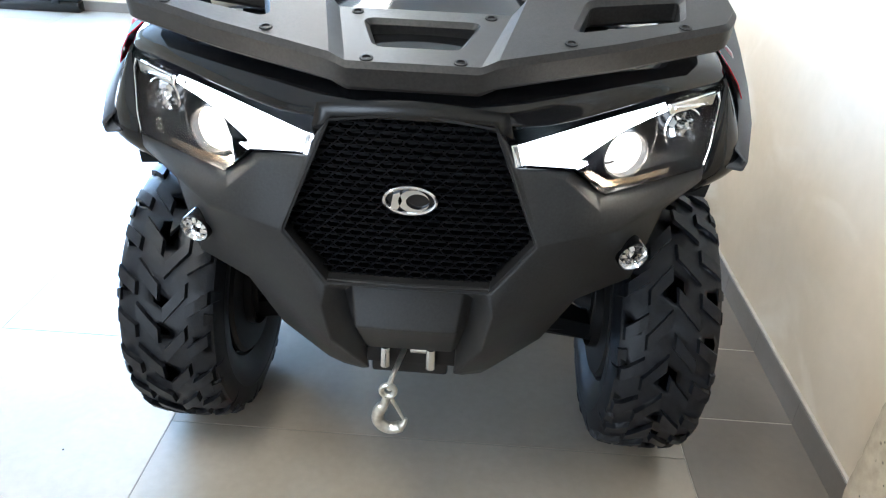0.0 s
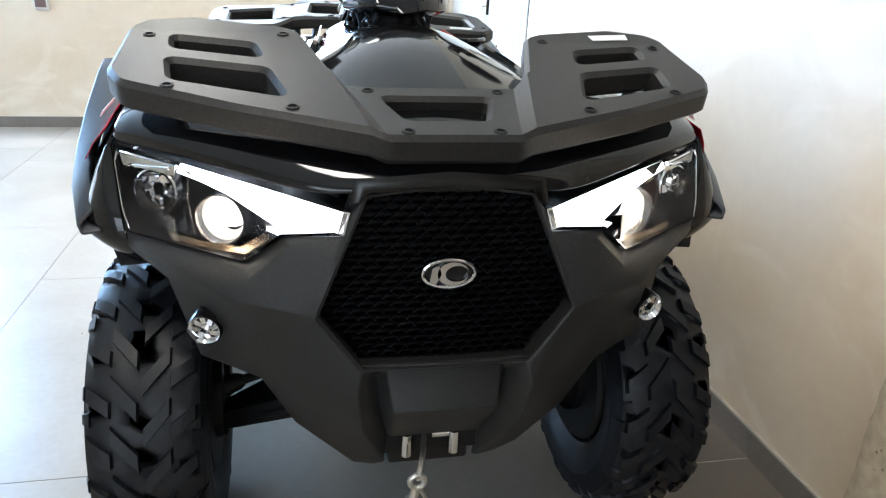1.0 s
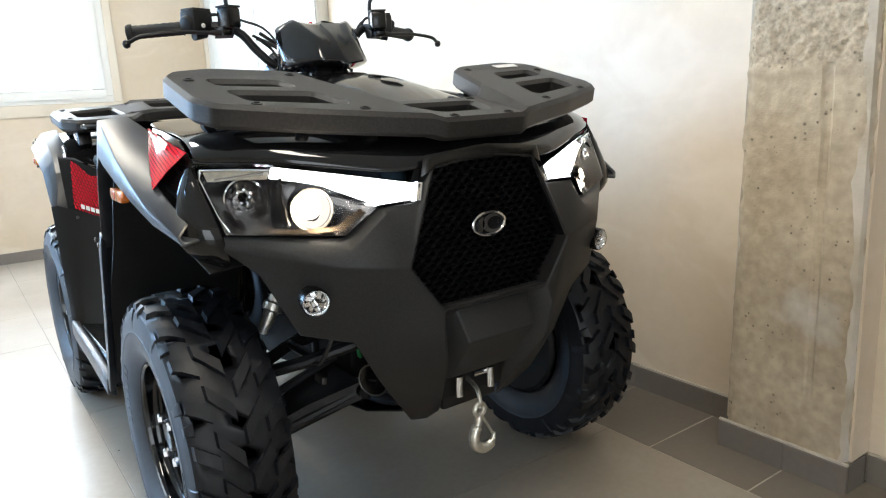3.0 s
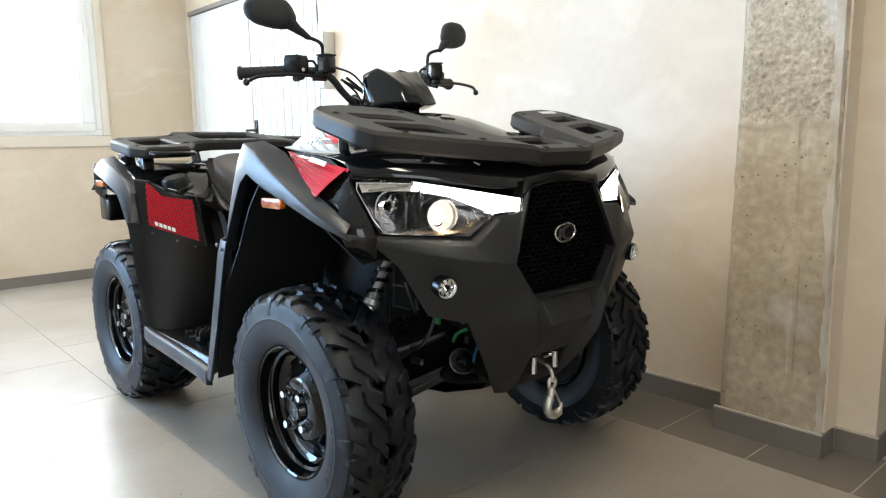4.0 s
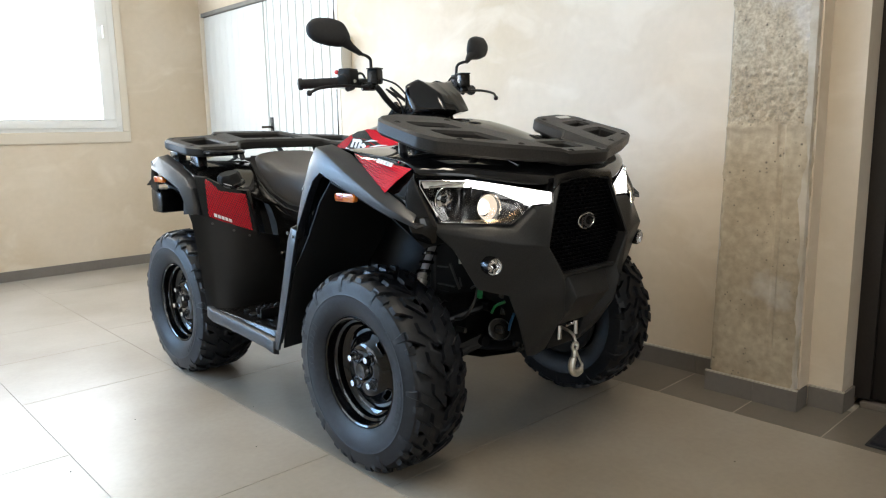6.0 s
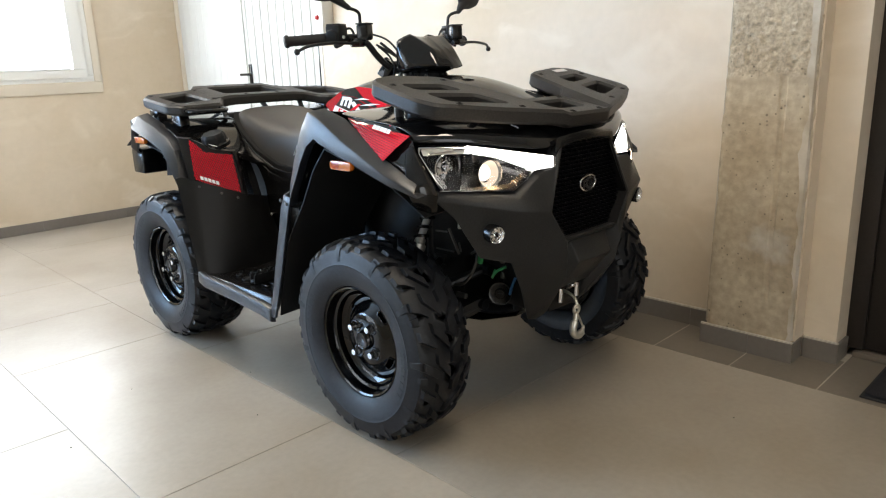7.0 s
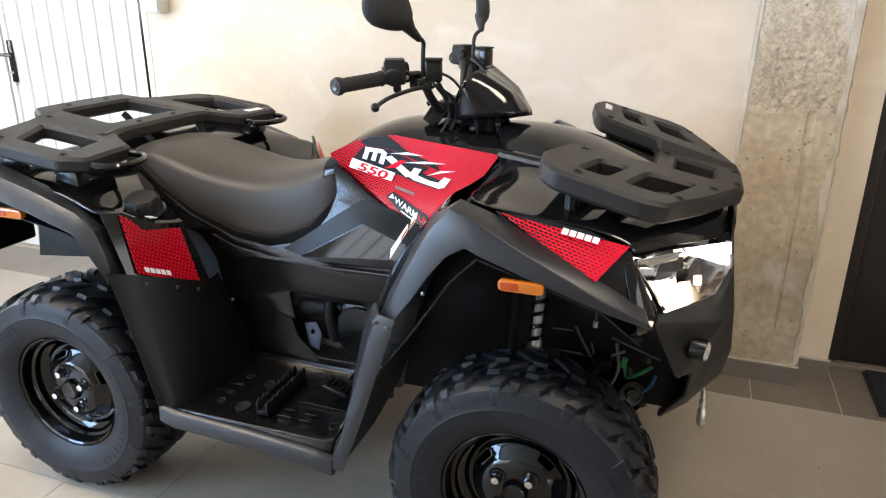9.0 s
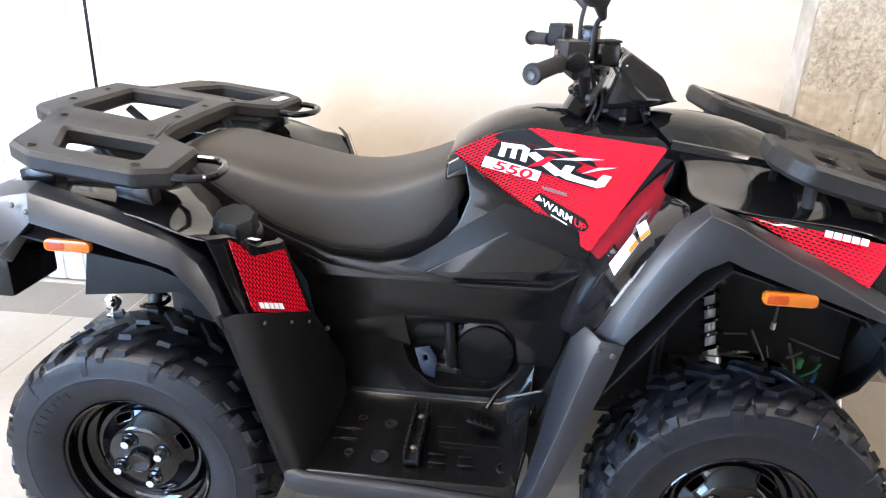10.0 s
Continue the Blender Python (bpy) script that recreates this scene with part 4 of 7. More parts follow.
# --- front panel round the grille
def fascia():
    bm = bmesh.new()
    half = {
        "a": (0.125, -0.405, 0.862), "b": (0.200, -0.428, 0.685), "c": (0.132, -0.430, 0.592),
        "d": (0.146, -0.400, 0.836), "d2": (0.158, -0.404, 0.803), "e": (0.243, -0.392, 0.800), "f": (0.298, -0.362, 0.752),
        "g": (0.478, -0.262, 0.768), "e2": (0.232, -0.409, 0.790), "f2": (0.291, -0.387, 0.734), "h2": (0.320, -0.398, 0.705), "h3": (0.482, -0.258, 0.742),
        "j1": (0.425, -0.272, 0.688), "j2": (0.378, -0.318, 0.574), "j3": (0.285, -0.352, 0.545), "k": (0.236, -0.345, 0.455),
        "p1": (0.092, -0.413, 0.584), "p2": (0.083, -0.441, 0.520), "p3": (0.075, -0.362, 0.420),
        "g1": (0.107, -0.396, 0.564), "g2": (0.099, -0.383, 0.500), "g3": (0.083, -0.345, 0.415),
        "q1": (0.139, -0.441, 0.556), "r1": (0.128, -0.428, 0.480), "r2": (0.150, -0.352, 0.385), "t1": (0.222, -0.386, 0.548),
        "m1": (0.136, -0.290, 0.320), "m2": (0.096, -0.292, 0.312), "m3": (0.080, -0.318, 0.335),
        "cc": (0.0, -0.432, 0.592), "pc1": (0.0, -0.416, 0.584), "pc2": (0.0, -0.444, 0.520), "pc3": (0.0, -0.362, 0.420),
    }
    faces = ["a b d2 d", "b e2 e d2", "b h2 f2 e2", "e2 f2 f e", "h2 h3 g f2", "f2 g f", "b j3 j2 h2", "h2 j2 j1 h3", "b c q1 t1", "b t1 j3", "t1 k j3", "t1 q1 r1 k", "r1 r2 k", "r2 m1 k", "r1 m3 r2", "r2 m3 m2 m1", "c p1 g1 q1", "p1 p2 g2 g1", "g1 g2 r1 q1", "p2 p3 g3 g2", "g2 g3 m3 r1", "cc pc1 p1 c", "pc1 pc2 p2 p1", "pc2 pc3 p3 p2"]
    for s in (-1, 1):
        vs = {k: bm.verts.new(mir(p, s)) for k, p in half.items()}
        for f in faces:
            bm.faces.new([vs[k] for k in f.split()])
    bmesh.ops.remove_doubles(bm, verts=bm.verts, dist=1e-4)
    bmesh.ops.recalc_face_normals(bm, faces=bm.faces)
    if sum((f.normal.y * f.calc_area() for f in bm.faces)) > 0:
        bmesh.ops.reverse_faces(bm, faces=bm.faces)
    bmesh.ops.solidify(bm, geom=list(bm.faces), thickness=0.010)
    return part("front_bumper", bm, M_BUMPER, quad, "dark grey textured plastic bumper", bevel=0.004, angle=40)


bumper = fascia()


def grille():
    """A net of flattened hexagons in a six-sided opening."""
    def inside(x, z):
        w = 0.122 + (0.200 - 0.122) * (0.866 - z) / 0.181 if z > 0.685 else 0.132 + (0.200 - 0.132) * (z - 0.592) / 0.093
        return abs(x) < w

    bm = bmesh.new()
    back = [(-0.135, 0.88), (0.135, 0.88), (0.212, 0.69), (0.14, 0.575), (-0.14, 0.575), (-0.212, 0.69)]
    part("grille_back", plate(back, [], 0.004, M_INNER, lambda u, v, w: (u, -0.372 + w, v)), None, bumper)
    rim = [(0.0, -0.410, 0.880), (0.125, -0.404, 0.862), (0.199, -0.424, 0.685), (0.132, -0.428, 0.593), (0.0, -0.430, 0.593)]
    rim = rim + [mir(p, -1) for p in rim[-2::-1]]
    bm2 = bmesh.new()
    sheet(bm2, [rim, [(p[0] * 1.04, -0.366, p[2]) for p in rim]], 0.004)
    part("grille_tunnel", bm2, M_INNER, bumper, "black surround behind the grille", angle=30)
    du, dv = 0.0245, 0.0118
    rows = int(0.285 / dv)
    for r in range(rows):
        z = 0.593 + r * dv
        for c in range(-10, 11):
            x = c * du + (du / 2 if r % 2 else 0)
            if not inside(x * 1.04, z):
                continue
            y = -0.392 - 0.010 * (1 - (x / 0.2) ** 2)
            ring_o = [(0.0138 * math.cos(t), 0.0076 * math.sin(t)) for t in (k * math.pi / 3 for k in range(6))]
            ring_i = [(0.0112 * math.cos(t), 0.0052 * math.sin(t)) for t in (k * math.pi / 3 for k in range(6))]
            fo = [bm.verts.new((x + u, y, z + v)) for u, v in ring_o]
            fi = [bm.verts.new((x + u, y - 0.001, z + v)) for u, v in ring_i]
            bi = [bm.verts.new((x + u, y + 0.012, z + v)) for u, v in ring_i]
            for k in range(6):
                j = (k + 1) % 6
                bm.faces.new((fo[k], fo[j], fi[j], fi[k]))
                bm.faces.new((fi[k], fi[j], bi[j], bi[k]))
    net = part("grille", bm, M_GRILLE, bumper, "black plastic honeycomb grille")
    # oval chrome badge with a plain crescent
    bm = bmesh.new()
    oval = [(0.040 * math.cos(t), 0.0225 * math.sin(t)) for t in (2 * math.pi * k / 40 for k in range(40))]
    tube(bm, [(u, -0.408, 0.740 + v) for u, v in oval + oval[:1]], 0.0032, 8, False)
    badge = part("badge", bm, M_CHROME, bumper, "oval chrome badge ring")
    part("badge_back", plate([(u * 0.95, v * 0.95) for u, v in oval], [], 0.003, M_BLACKP, lambda u, v, w: (u, -0.404 + w, 0.740 + v)), None, badge)
    outer = [(0.006 + 0.024 * math.cos(t), 0.019 * math.sin(t)) for t in (2 * math.pi * k / 24 for k in range(24))]
    inner = [(0.012 + 0.018 * math.cos(t), 0.013 * math.sin(t)) for t in (2 * math.pi * k / 24 for k in range(24))]
    part("badge_mark", plate(outer, [inner], 0.004, M_CHROME, lambda u, v, w: (u, -0.409 + w, 0.740 + v)), None, badge)
    part("badge_mark", plate([(-0.030, -0.014), (-0.020, -0.017), (-0.012, 0.0), (-0.016, 0.014), (-0.026, 0.010)], [], 0.004, M_CHROME, lambda u, v, w: (u, -0.409 + w, 0.740 + v)), None, badge)


grille()


def cowl():
    """Dark frame over and beside the grille."""
    bm = bmesh.new()
    rows = [
        [(0.0, -0.408, 0.868), (0.118, -0.404, 0.866), (0.128, -0.404, 0.855)],
        [(0.0, -0.412, 0.882), (0.130, -0.406, 0.878), (0.142, -0.404, 0.850)],
        [(0.0, -0.404, 0.896), (0.140, -0.398, 0.884), (0.149, -0.400, 0.846)],
    ]
    sheet(bm, [[mir(p, -1) for p in r[:0:-1]] + r for r in rows], 0.006)
    part("grille_frame", bm, M_SATIN, bumper, "satin black grille frame", angle=60)


cowl()


def headlight(s):
    h = thing_part("headlight", quad, "large angular headlight, switched on")
    P = {"d": (0.150, -0.399, 0.834), "o": (0.387, -0.288, 0.882), "t": (0.497, -0.198, 0.890), "g": (0.476, -0.272, 0.772), "f": (0.298, -0.374, 0.757), "e": (0.246, -0.400, 0.806), "d2": (0.158, -0.404, 0.808)}
    outline = ["d", "o", "t", "g", "f", "e", "d2"]
    pts = [Vector(mir(P[k], s)) for k in outline]
    bm = bmesh.new()
    rim = [bm.verts.new(p) for p in pts]
    low = [bm.verts.new(p + Vector((-s * 0.012, 0.055, 0))) for p in pts]
    mid = bm.verts.new(sum(pts, Vector()) / 7 + Vector((-s * 0.012, 0.06, 0)))
    for k in range(7):
        j = (k + 1) % 7
        bm.faces.new((rim[k], rim[j], low[j], low[k]))
        bm.faces.new((low[k], low[j], mid))
    part("housing", bm, M_DARKBOWL, h)
    # light strip along the upper edge
    upper = [Vector(P["d"]).lerp(Vector((0.387, -0.290, 0.880)), f) for f in (0, 0.38, 0.70, 1)]
    lower = [P["d2"], (0.248, -0.393, 0.815), (0.322, -0.342, 0.852), (0.393, -0.289, 0.866)]
    bm = bmesh.new()
    sheet(bm, [[Vector(mir(p, s)) + Vector((0, 0.004, 0)) for p in row] for row in (upper, lower)], 0.010)
    part("daytime_light", bm, M_DRL, h, "bright white light strip")
    bm = bmesh.new()
    end = [(0.1465, -0.4005, 0.836), (0.156, -0.400, 0.838), (0.165, -0.4045, 0.806), (0.1555, -0.4055, 0.804)]
    loft(bm, [[mir(p, s) for p in end], [mir((p[0], p[1] + 0.012, p[2]), s) for p in end]])
    part("strip_end", bm, M_CHROME, h)
    # pale rim behind the lens, upper outer edge
    bm = bmesh.new()
    tube(bm, [mir(p, s) for p in ((0.392, -0.292, 0.876), (0.440, -0.254, 0.879), (0.488, -0.210, 0.880), (0.493, -0.214, 0.866), (0.480, -0.258, 0.800), (0.470, -0.276, 0.776))], [0.0030, 0.0034, 0.0036, 0.0018, 0.0012, 0.0010], 8)
    part("bezel", bm, M_CHROME, h, "silver bezel")
    bm = bmesh.new()
    sheet(bm, [[mir(p, s) for p in ((0.394, -0.290, 0.878), (0.440, -0.254, 0.880), (0.486, -0.212, 0.880))], [mir(p, s) for p in ((0.398, -0.286, 0.861), (0.440, -0.253, 0.862), (0.480, -0.218, 0.860))]], 0.002)
    part("bezel_band", bm, M_ZINC, h, "pale silver band under the upper edge")
    for place, r, name in (((0.330, -0.312, 0.803), 0.034, "main_lamp"), ((0.428, -0.250, 0.828), 0.030, "high_lamp")):
        m = aim(mir(place, s), (s * 0.35, -1, 0.02))
        bm = bmesh.new()
        if name == "main_lamp":
            lathe(bm, [(-0.030, r * 1.16), (0.002, r * 1.16), (0.010, r * 1.10), (0.008, r * 1.02), (-0.022, r * 0.94)], m, 28)
            bowl = part(name, bm, M_DARKBOWL, h, "dark ring of the lit main lamp")
            bm = bmesh.new()
            lathe(bm, [(-0.006, r * 0.98), (-0.020, r * 0.82), (-0.030, r * 0.60)], m, 28)
            part("lamp_reflector", bm, M_HALO, bowl, "warm glowing reflector")
            bm = bmesh.new()
            lathe(bm, [(-0.032, r * 0.64), (-0.023, r * 0.56), (-0.017, r * 0.34), (-0.015, 0.001)], m, 24)
            part("bulb_lens", bm, M_BEAM, bowl, "glowing white projector lens")
            continue
        lathe(bm, [(-0.012, r * 1.22), (0.006, r * 1.20), (0.008, r * 1.12), (0.002, r * 1.04), (-0.004, r), (-0.022, r * 0.7), (-0.032, r * 0.25)], m, 28)
        bowl = part(name, bm, M_CHROME, h, "unlit chrome lamp bowl")
        bm = bmesh.new()
        lathe(bm, [(0.010, r * 1.10), (-0.002, r * 0.98), (-0.004, r * 0.80), (0.006, r * 1.0)], m, 28)
        part("lamp_ring", bm, M_DARKBOWL, bowl, "dark lamp ring")
        for k in range(7):
            bm = bmesh.new()
            box_at(bm, m @ Matrix.Rotation(k * 0.9, 4, "Z") @ pose(r * 0.55, 0, -0.008, 20, 30, 0), 0.006, 0.010, 0.004)
            part("facet", bm, M_CHROME, bowl)
    bm = bmesh.new()
    rail = [(0.262, -0.386, 0.796), (0.296, -0.366, 0.766), (0.345, -0.338, 0.764), (0.405, -0.300, 0.768)]
    sheet(bm, [[mir(p, s) for p in rail], [mir((p[0] + 0.006, p[1] + 0.012, p[2] + 0.007), s) for p in rail]], 0.002)
    part("reflector_rail", bm, M_BRONZE, h, "warm metallic reflector rail")
    # dark ledge that parts the two lamps
    bm = bmesh.new()
    sheet(bm, [[mir(p, s) for p in ((0.376, -0.296, 0.868), (0.380, -0.300, 0.830), (0.372, -0.306, 0.778))], [mir(p, s) for p in ((0.386, -0.262, 0.868), (0.384, -0.262, 0.830), (0.384, -0.262, 0.778))]], 0.003)
    part("lamp_divider", bm, M_DARKBOWL, h)
    bm = bmesh.new()
    tube(bm, [mir(p, s) for p in ((0.402, -0.286, 0.872), (0.442, -0.252, 0.866), (0.470, -0.226, 0.862))], 0.0035, 6)
    part("brow", bm, M_CHROME, h, "thin chrome brow")
    # clear cover
    bm = bmesh.new()
    front = [bm.verts.new(p + Vector((0, -0.004, 0))) for p in pts]
    c = bm.verts.new(sum(pts, Vector()) / 7 + Vector((s * 0.004, -0.008, 0)))
    for k in range(7):
        bm.faces.new((front[k], front[(k + 1) % 7], c))
    bmesh.ops.recalc_face_normals(bm, faces=bm.faces)
    bmesh.ops.solidify(bm, geom=list(bm.faces), thickness=0.002)
    cover = part("lens_cover", bm, M_LENS, h, "clear plastic lens", angle=85)
    cover.visible_shadow = False


def thing_part(name, parent, label=""):
    """A small mesh that carries the pieces of a part."""
    bm = bmesh.new()
    box(bm, -0.004, 0.004, 0.1, 0.108, 0.7, 0.708)
    return part(name, bm, M_INNER, parent, label)


def box_at(bm, m, a, b, c):
    v = [bm.verts.new(m @ Vector((x * a, y * b, z * c))) for z in (-1, 1) for x, y in ((-1, -1), (1, -1), (1, 1), (-1, 1))]
    for f in ((3, 2, 1, 0), (4, 5, 6, 7), (0, 1, 5, 4), (1, 2, 6, 5), (2, 3, 7, 6), (3, 0, 4, 7)):
        bm.faces.new([v[i] for i in f])


for s in (-1, 1):
    headlight(s)
    lamp = new("headlight_lamp", bpy.data.lights.new("headlight_lamp", "POINT"))
    lamp.data.energy, lamp.data.color, lamp.data.shadow_soft_size = 1.3, (1.0, 0.80, 0.58), 0.018
    lamp.matrix_world = quad.matrix_world @ pose(s * 0.338, -0.345, 0.800)


def fog_lamp(s):
    m = aim((s * 0.360, -0.358, 0.645), (s * 0.22, -1, -0.10))
    bm = bmesh.new()
    lathe(bm, [(-0.02, 0.026), (0.008, 0.026), (0.012, 0.0245), (0.010, 0.0235)], m, 28)
    f = part("fog_lamp", bm, M_SATIN, quad, "small round lamp in a black ring")
    bm = bmesh.new()
    lathe(bm, [(0.0115, 0.0240), (0.010, 0.022), (-0.004, 0.014), (-0.010, 0.001)], m, 28)
    part("reflector", bm, M_CHROME, f, "chrome reflector bowl")
    for k in range(8):
        bm = bmesh.new()
        box_at(bm, m @ Matrix.Rotation(k * math.pi / 4 + 0.2, 4, "Z") @ pose(0.014, 0, 0.000, 0, 28 - 14 * (k % 2), 18), 0.007, 0.0036, 0.0018)
        part("reflector_facet", bm, M_CHROME, f)
    bm = bmesh.new()
    lathe(bm, [(0.012, 0.0245), (0.018, 0.017), (0.020, 0.001)], m, 24)
    part("lens", bm, M_LENS, f).visible_shadow = False


for s in (-1, 1):
    fog_lamp(s)


# --- front deck of gloss plastic
def subdivided(ob, levels=2):
    mod = ob.modifiers.new("smooth", "SUBSURF")
    mod.levels = mod.render_levels = levels
    return ob


def front_deck():
    rows = [
        [(0, 0.22, 1.060), (0.10, 0.20, 1.045), (0.19, 0.130, 0.984), (0.32, 0.150, 0.970), (0.43, 0.175, 0.967), (0.500, 0.125, 0.966)],
        [(0, 0.10, 1.063), (0.10, 0.09, 1.050), (0.20, 0.06, 0.984), (0.33, 0.07, 0.974), (0.43, 0.05, 0.957), (0.489, 0.00, 0.948)],
        [(0, -0.03, 1.043), (0.09, -0.04, 1.030), (0.20, -0.05, 0.980), (0.34, -0.06, 0.966), (0.44, -0.08, 0.951), (0.490, -0.09, 0.942)],
        [(0, -0.165, 0.990), (0.10, -0.17, 0.975), (0.23, -0.17, 0.956), (0.36, -0.16, 0.956), (0.445, -0.145, 0.952), (0.495, -0.155, 0.930)],
        [(0, -0.29, 0.942), (0.12, -0.285, 0.936), (0.25, -0.275, 0.932), (0.375, -0.235, 0.940), (0.45, -0.200, 0.938), (0.498, -0.188, 0.916)],
        [(0, -0.385, 0.914), (0.14, -0.380, 0.896), (0.25, -0.345, 0.900), (0.387, -0.282, 0.915), (0.45, -0.236, 0.915), (0.500, -0.199, 0.905)],
        [(0, -0.400, 0.900), (0.150, -0.396, 0.848), (0.25, -0.356, 0.864), (0.387, -0.286, 0.888), (0.45, -0.240, 0.891), (0.500, -0.200, 0.894)],
    ]
    full = [[mir(p, -1) for p in r[:0:-1]] + r for r in rows]
    bm = bmesh.new()
    sheet(bm, full, 0.006)
    subdivided(part("front_deck", bm, M_GLOSS, quad, "gloss black front deck", angle=45), 2)
    # raised ribs
    for s in (-1, 1):
        bm = bmesh.new()
        tube(bm, curved([mir(p, s) for p in ((0.18, 0.16, 1.004), (0.20, 0.0, 0.984), (0.215, -0.16, 0.956), (0.20, -0.32, 0.910))]), 0.016, 10)
        part("deck_rib", bm, M_GLOSS, quad)


front_deck()


def front_side(s):
    """Fender side: gloss strip, red sticker, matt flare and mudguard."""
    bm = bmesh.new()
    rows = [
        [(0.487, 0.085, 0.952), (0.490, 0.0, 0.946), (0.493, -0.11, 0.934), (0.500, -0.200, 0.900)],
        [(0.500, 0.06, 0.930), (0.512, -0.02, 0.912), (0.520, -0.12, 0.890), (0.520, -0.215, 0.850)],
        [(0.512, 0.04, 0.915), (0.530, -0.04, 0.888), (0.545, -0.135, 0.848), (0.530, -0.23, 0.795)],
        [(0.520, 0.03, 0.890), (0.535, -0.05, 0.860), (0.550, -0.15, 0.815), (0.520, -0.235, 0.755)],
    ]
    sheet(bm, [[mir(p, s) for p in r] for r in rows], 0.005)
    fender = part("front_fender", bm, M_GLOSS, quad, "gloss black front fender", angle=50)
    bm = bmesh.new()
    rows = [
        [(0.499, -0.199, 0.896), (0.494, -0.212, 0.865), (0.485, -0.244, 0.815), (0.477, -0.270, 0.768), (0.470, -0.262, 0.738), (0.455, -0.240, 0.700)],
        [(0.505, -0.201, 0.893), (0.508, -0.222, 0.859), (0.508, -0.247, 0.811), (0.503, -0.266, 0.765), (0.495, -0.260, 0.737), (0.480, -0.232, 0.704)],
        [(0.508, -0.196, 0.891), (0.522, -0.211, 0.853), (0.532, -0.234, 0.804), (0.532, -0.250, 0.766), (0.521, -0.245, 0.740), (0.498, -0.218, 0.712)],
        [(0.510, -0.184, 0.888), (0.532, -0.194, 0.844), (0.546, -0.212, 0.798), (0.550, -0.228, 0.765), (0.539, -0.226, 0.744), (0.514, -0.202, 0.722)],
    ]
    sheet(bm, [[mir(p, s) for p in r] for r in rows], 0.004)
    subdivided(part("headlight_surround", bm, M_GLOSS, fender, "gloss black edge beside the headlight", angle=60), 1)
    # red sticker
    A, B, C = Vector((0.491, 0.070, 0.950)), Vector((0.499, -0.195, 0.912)), Vector((0.548, -0.140, 0.849))
    bm = bmesh.new()
    n = 8
    top = [A.lerp(B, k / n) + Vector((0.006 + 0.004 * math.sin(math.pi * k / n), 0, 0.002)) for k in range(n + 1)]
    low = [A.lerp(C, k / n) + Vector((0.008 + 0.003 * math.sin(math.pi * k / n), 0, 0.001)) for k in range(n + 1)]
    mid = [a.lerp(b, 0.5) + Vector((0.003, 0, 0.001)) for a, b in zip(top, low)]
    sheet(bm, [[mir(p, s) for p in r] for r in (top, mid, low)], 0.0015)
    part("sticker", bm, M_REDFENDER, fender, "red sticker with a dark printed net", angle=60)
    # white plain mark on the sticker
    bm = bmesh.new()
    for k in range(5):
        o = Vector((0.5165 + 0.0012 * k, -0.068 - 0.0155 * k, 0.9335 - 0.0024 * k))
        e1, e2 = Vector((0.0012, -0.0125, -0.002)), Vector((0.0062, 0.003, -0.0105))
        q = [o - e1 / 2 - e2 / 2, o + e1 / 2 - e2 / 2, o + e1 / 2 + e2 / 2, o - e1 / 2 + e2 / 2]
        loft(bm, [[mir(p, s) for p in q], [mir(p + Vector((0.0015, 0, 0.0005)), s) for p in q]])
    part("white_mark", bm, M_WHITE, fender, "small white bars printed on the sticker")
    # flare: lower edge, crest, upper edge
    stations = [
        ((0.545, -0.255, 0.758), (0.552, -0.250, 0.775), (0.530, -0.240, 0.795)),
        ((0.572, -0.170, 0.790), (0.575, -0.165, 0.815), (0.545, -0.165, 0.842)),
        ((0.584, -0.090, 0.822), (0.582, -0.085, 0.858), (0.548, -0.100, 0.872)),
        ((0.590, 0.000, 0.853), (0.584, 0.010, 0.905), (0.520, -0.005, 0.915)),
        ((0.593, 0.090, 0.885), (0.580, 0.105, 0.955), (0.498, 0.085, 0.950)),
        ((0.593, 0.118, 0.898), (0.578, 0.156, 0.974), (0.520, 0.150, 0.980)),
        ((0.592, 0.159, 0.873), (0.578, 0.192, 0.930), (0.540, 0.207, 0.943)),
        ((0.590, 0.197, 0.825), (0.576, 0.219, 0.888), (0.545, 0.242, 0.884)),
        ((0.588, 0.234, 0.769), (0.574, 0.256, 0.820), (0.545, 0.276, 0.815)),
        ((0.585, 0.268, 0.723), (0.571, 0.288, 0.752), (0.545, 0.305, 0.760)),
        ((0.580, 0.290, 0.680), (0.564, 0.310, 0.690), (0.538, 0.330, 0.700)),
    ]
    bm = bmesh.new()
    rows = [[Vector(mir(st[0], s)) + Vector((-s * 0.03, 0, 0.004)), *(mir(p, s) for p in st)] for st in stations]
    sheet(bm, rows, 0.006)
    part("fender_flare", bm, M_MATT, quad, "dark grey textured fender flare", angle=34, bevel=0.006)
    # blade behind the wheel
    blade = [
        ((0.586, 0.274, 0.710), (0.580, 0.318, 0.716), (0.535, 0.345, 0.722)),
        ((0.589, 0.290, 0.655), (0.585, 0.334, 0.672), (0.528, 0.370, 0.690)),
        ((0.590, 0.315, 0.580), (0.586, 0.358, 0.590), (0.528, 0.392, 0.590)),
        ((0.592, 0.349, 0.470), (0.590, 0.392, 0.470), (0.535, 0.413, 0.470)),
        ((0.594, 0.383, 0.370), (0.592, 0.420, 0.370), (0.545, 0.434, 0.370)),
        ((0.596, 0.414, 0.288), (0.594, 0.448, 0.290), (0.556, 0.458, 0.300)),
    ]
    bm = bmesh.new()
    rows = [[Vector(mir(st[0], s)) + Vector((-s * 0.012, 0.004, 0)), *(mir(p, s) for p in st)] for st in blade]
    sheet(bm, rows, 0.006)
    part("mudguard", bm, M_MATT, quad, "dark grey mudguard behind the front wheel", angle=34, bevel=0.006)
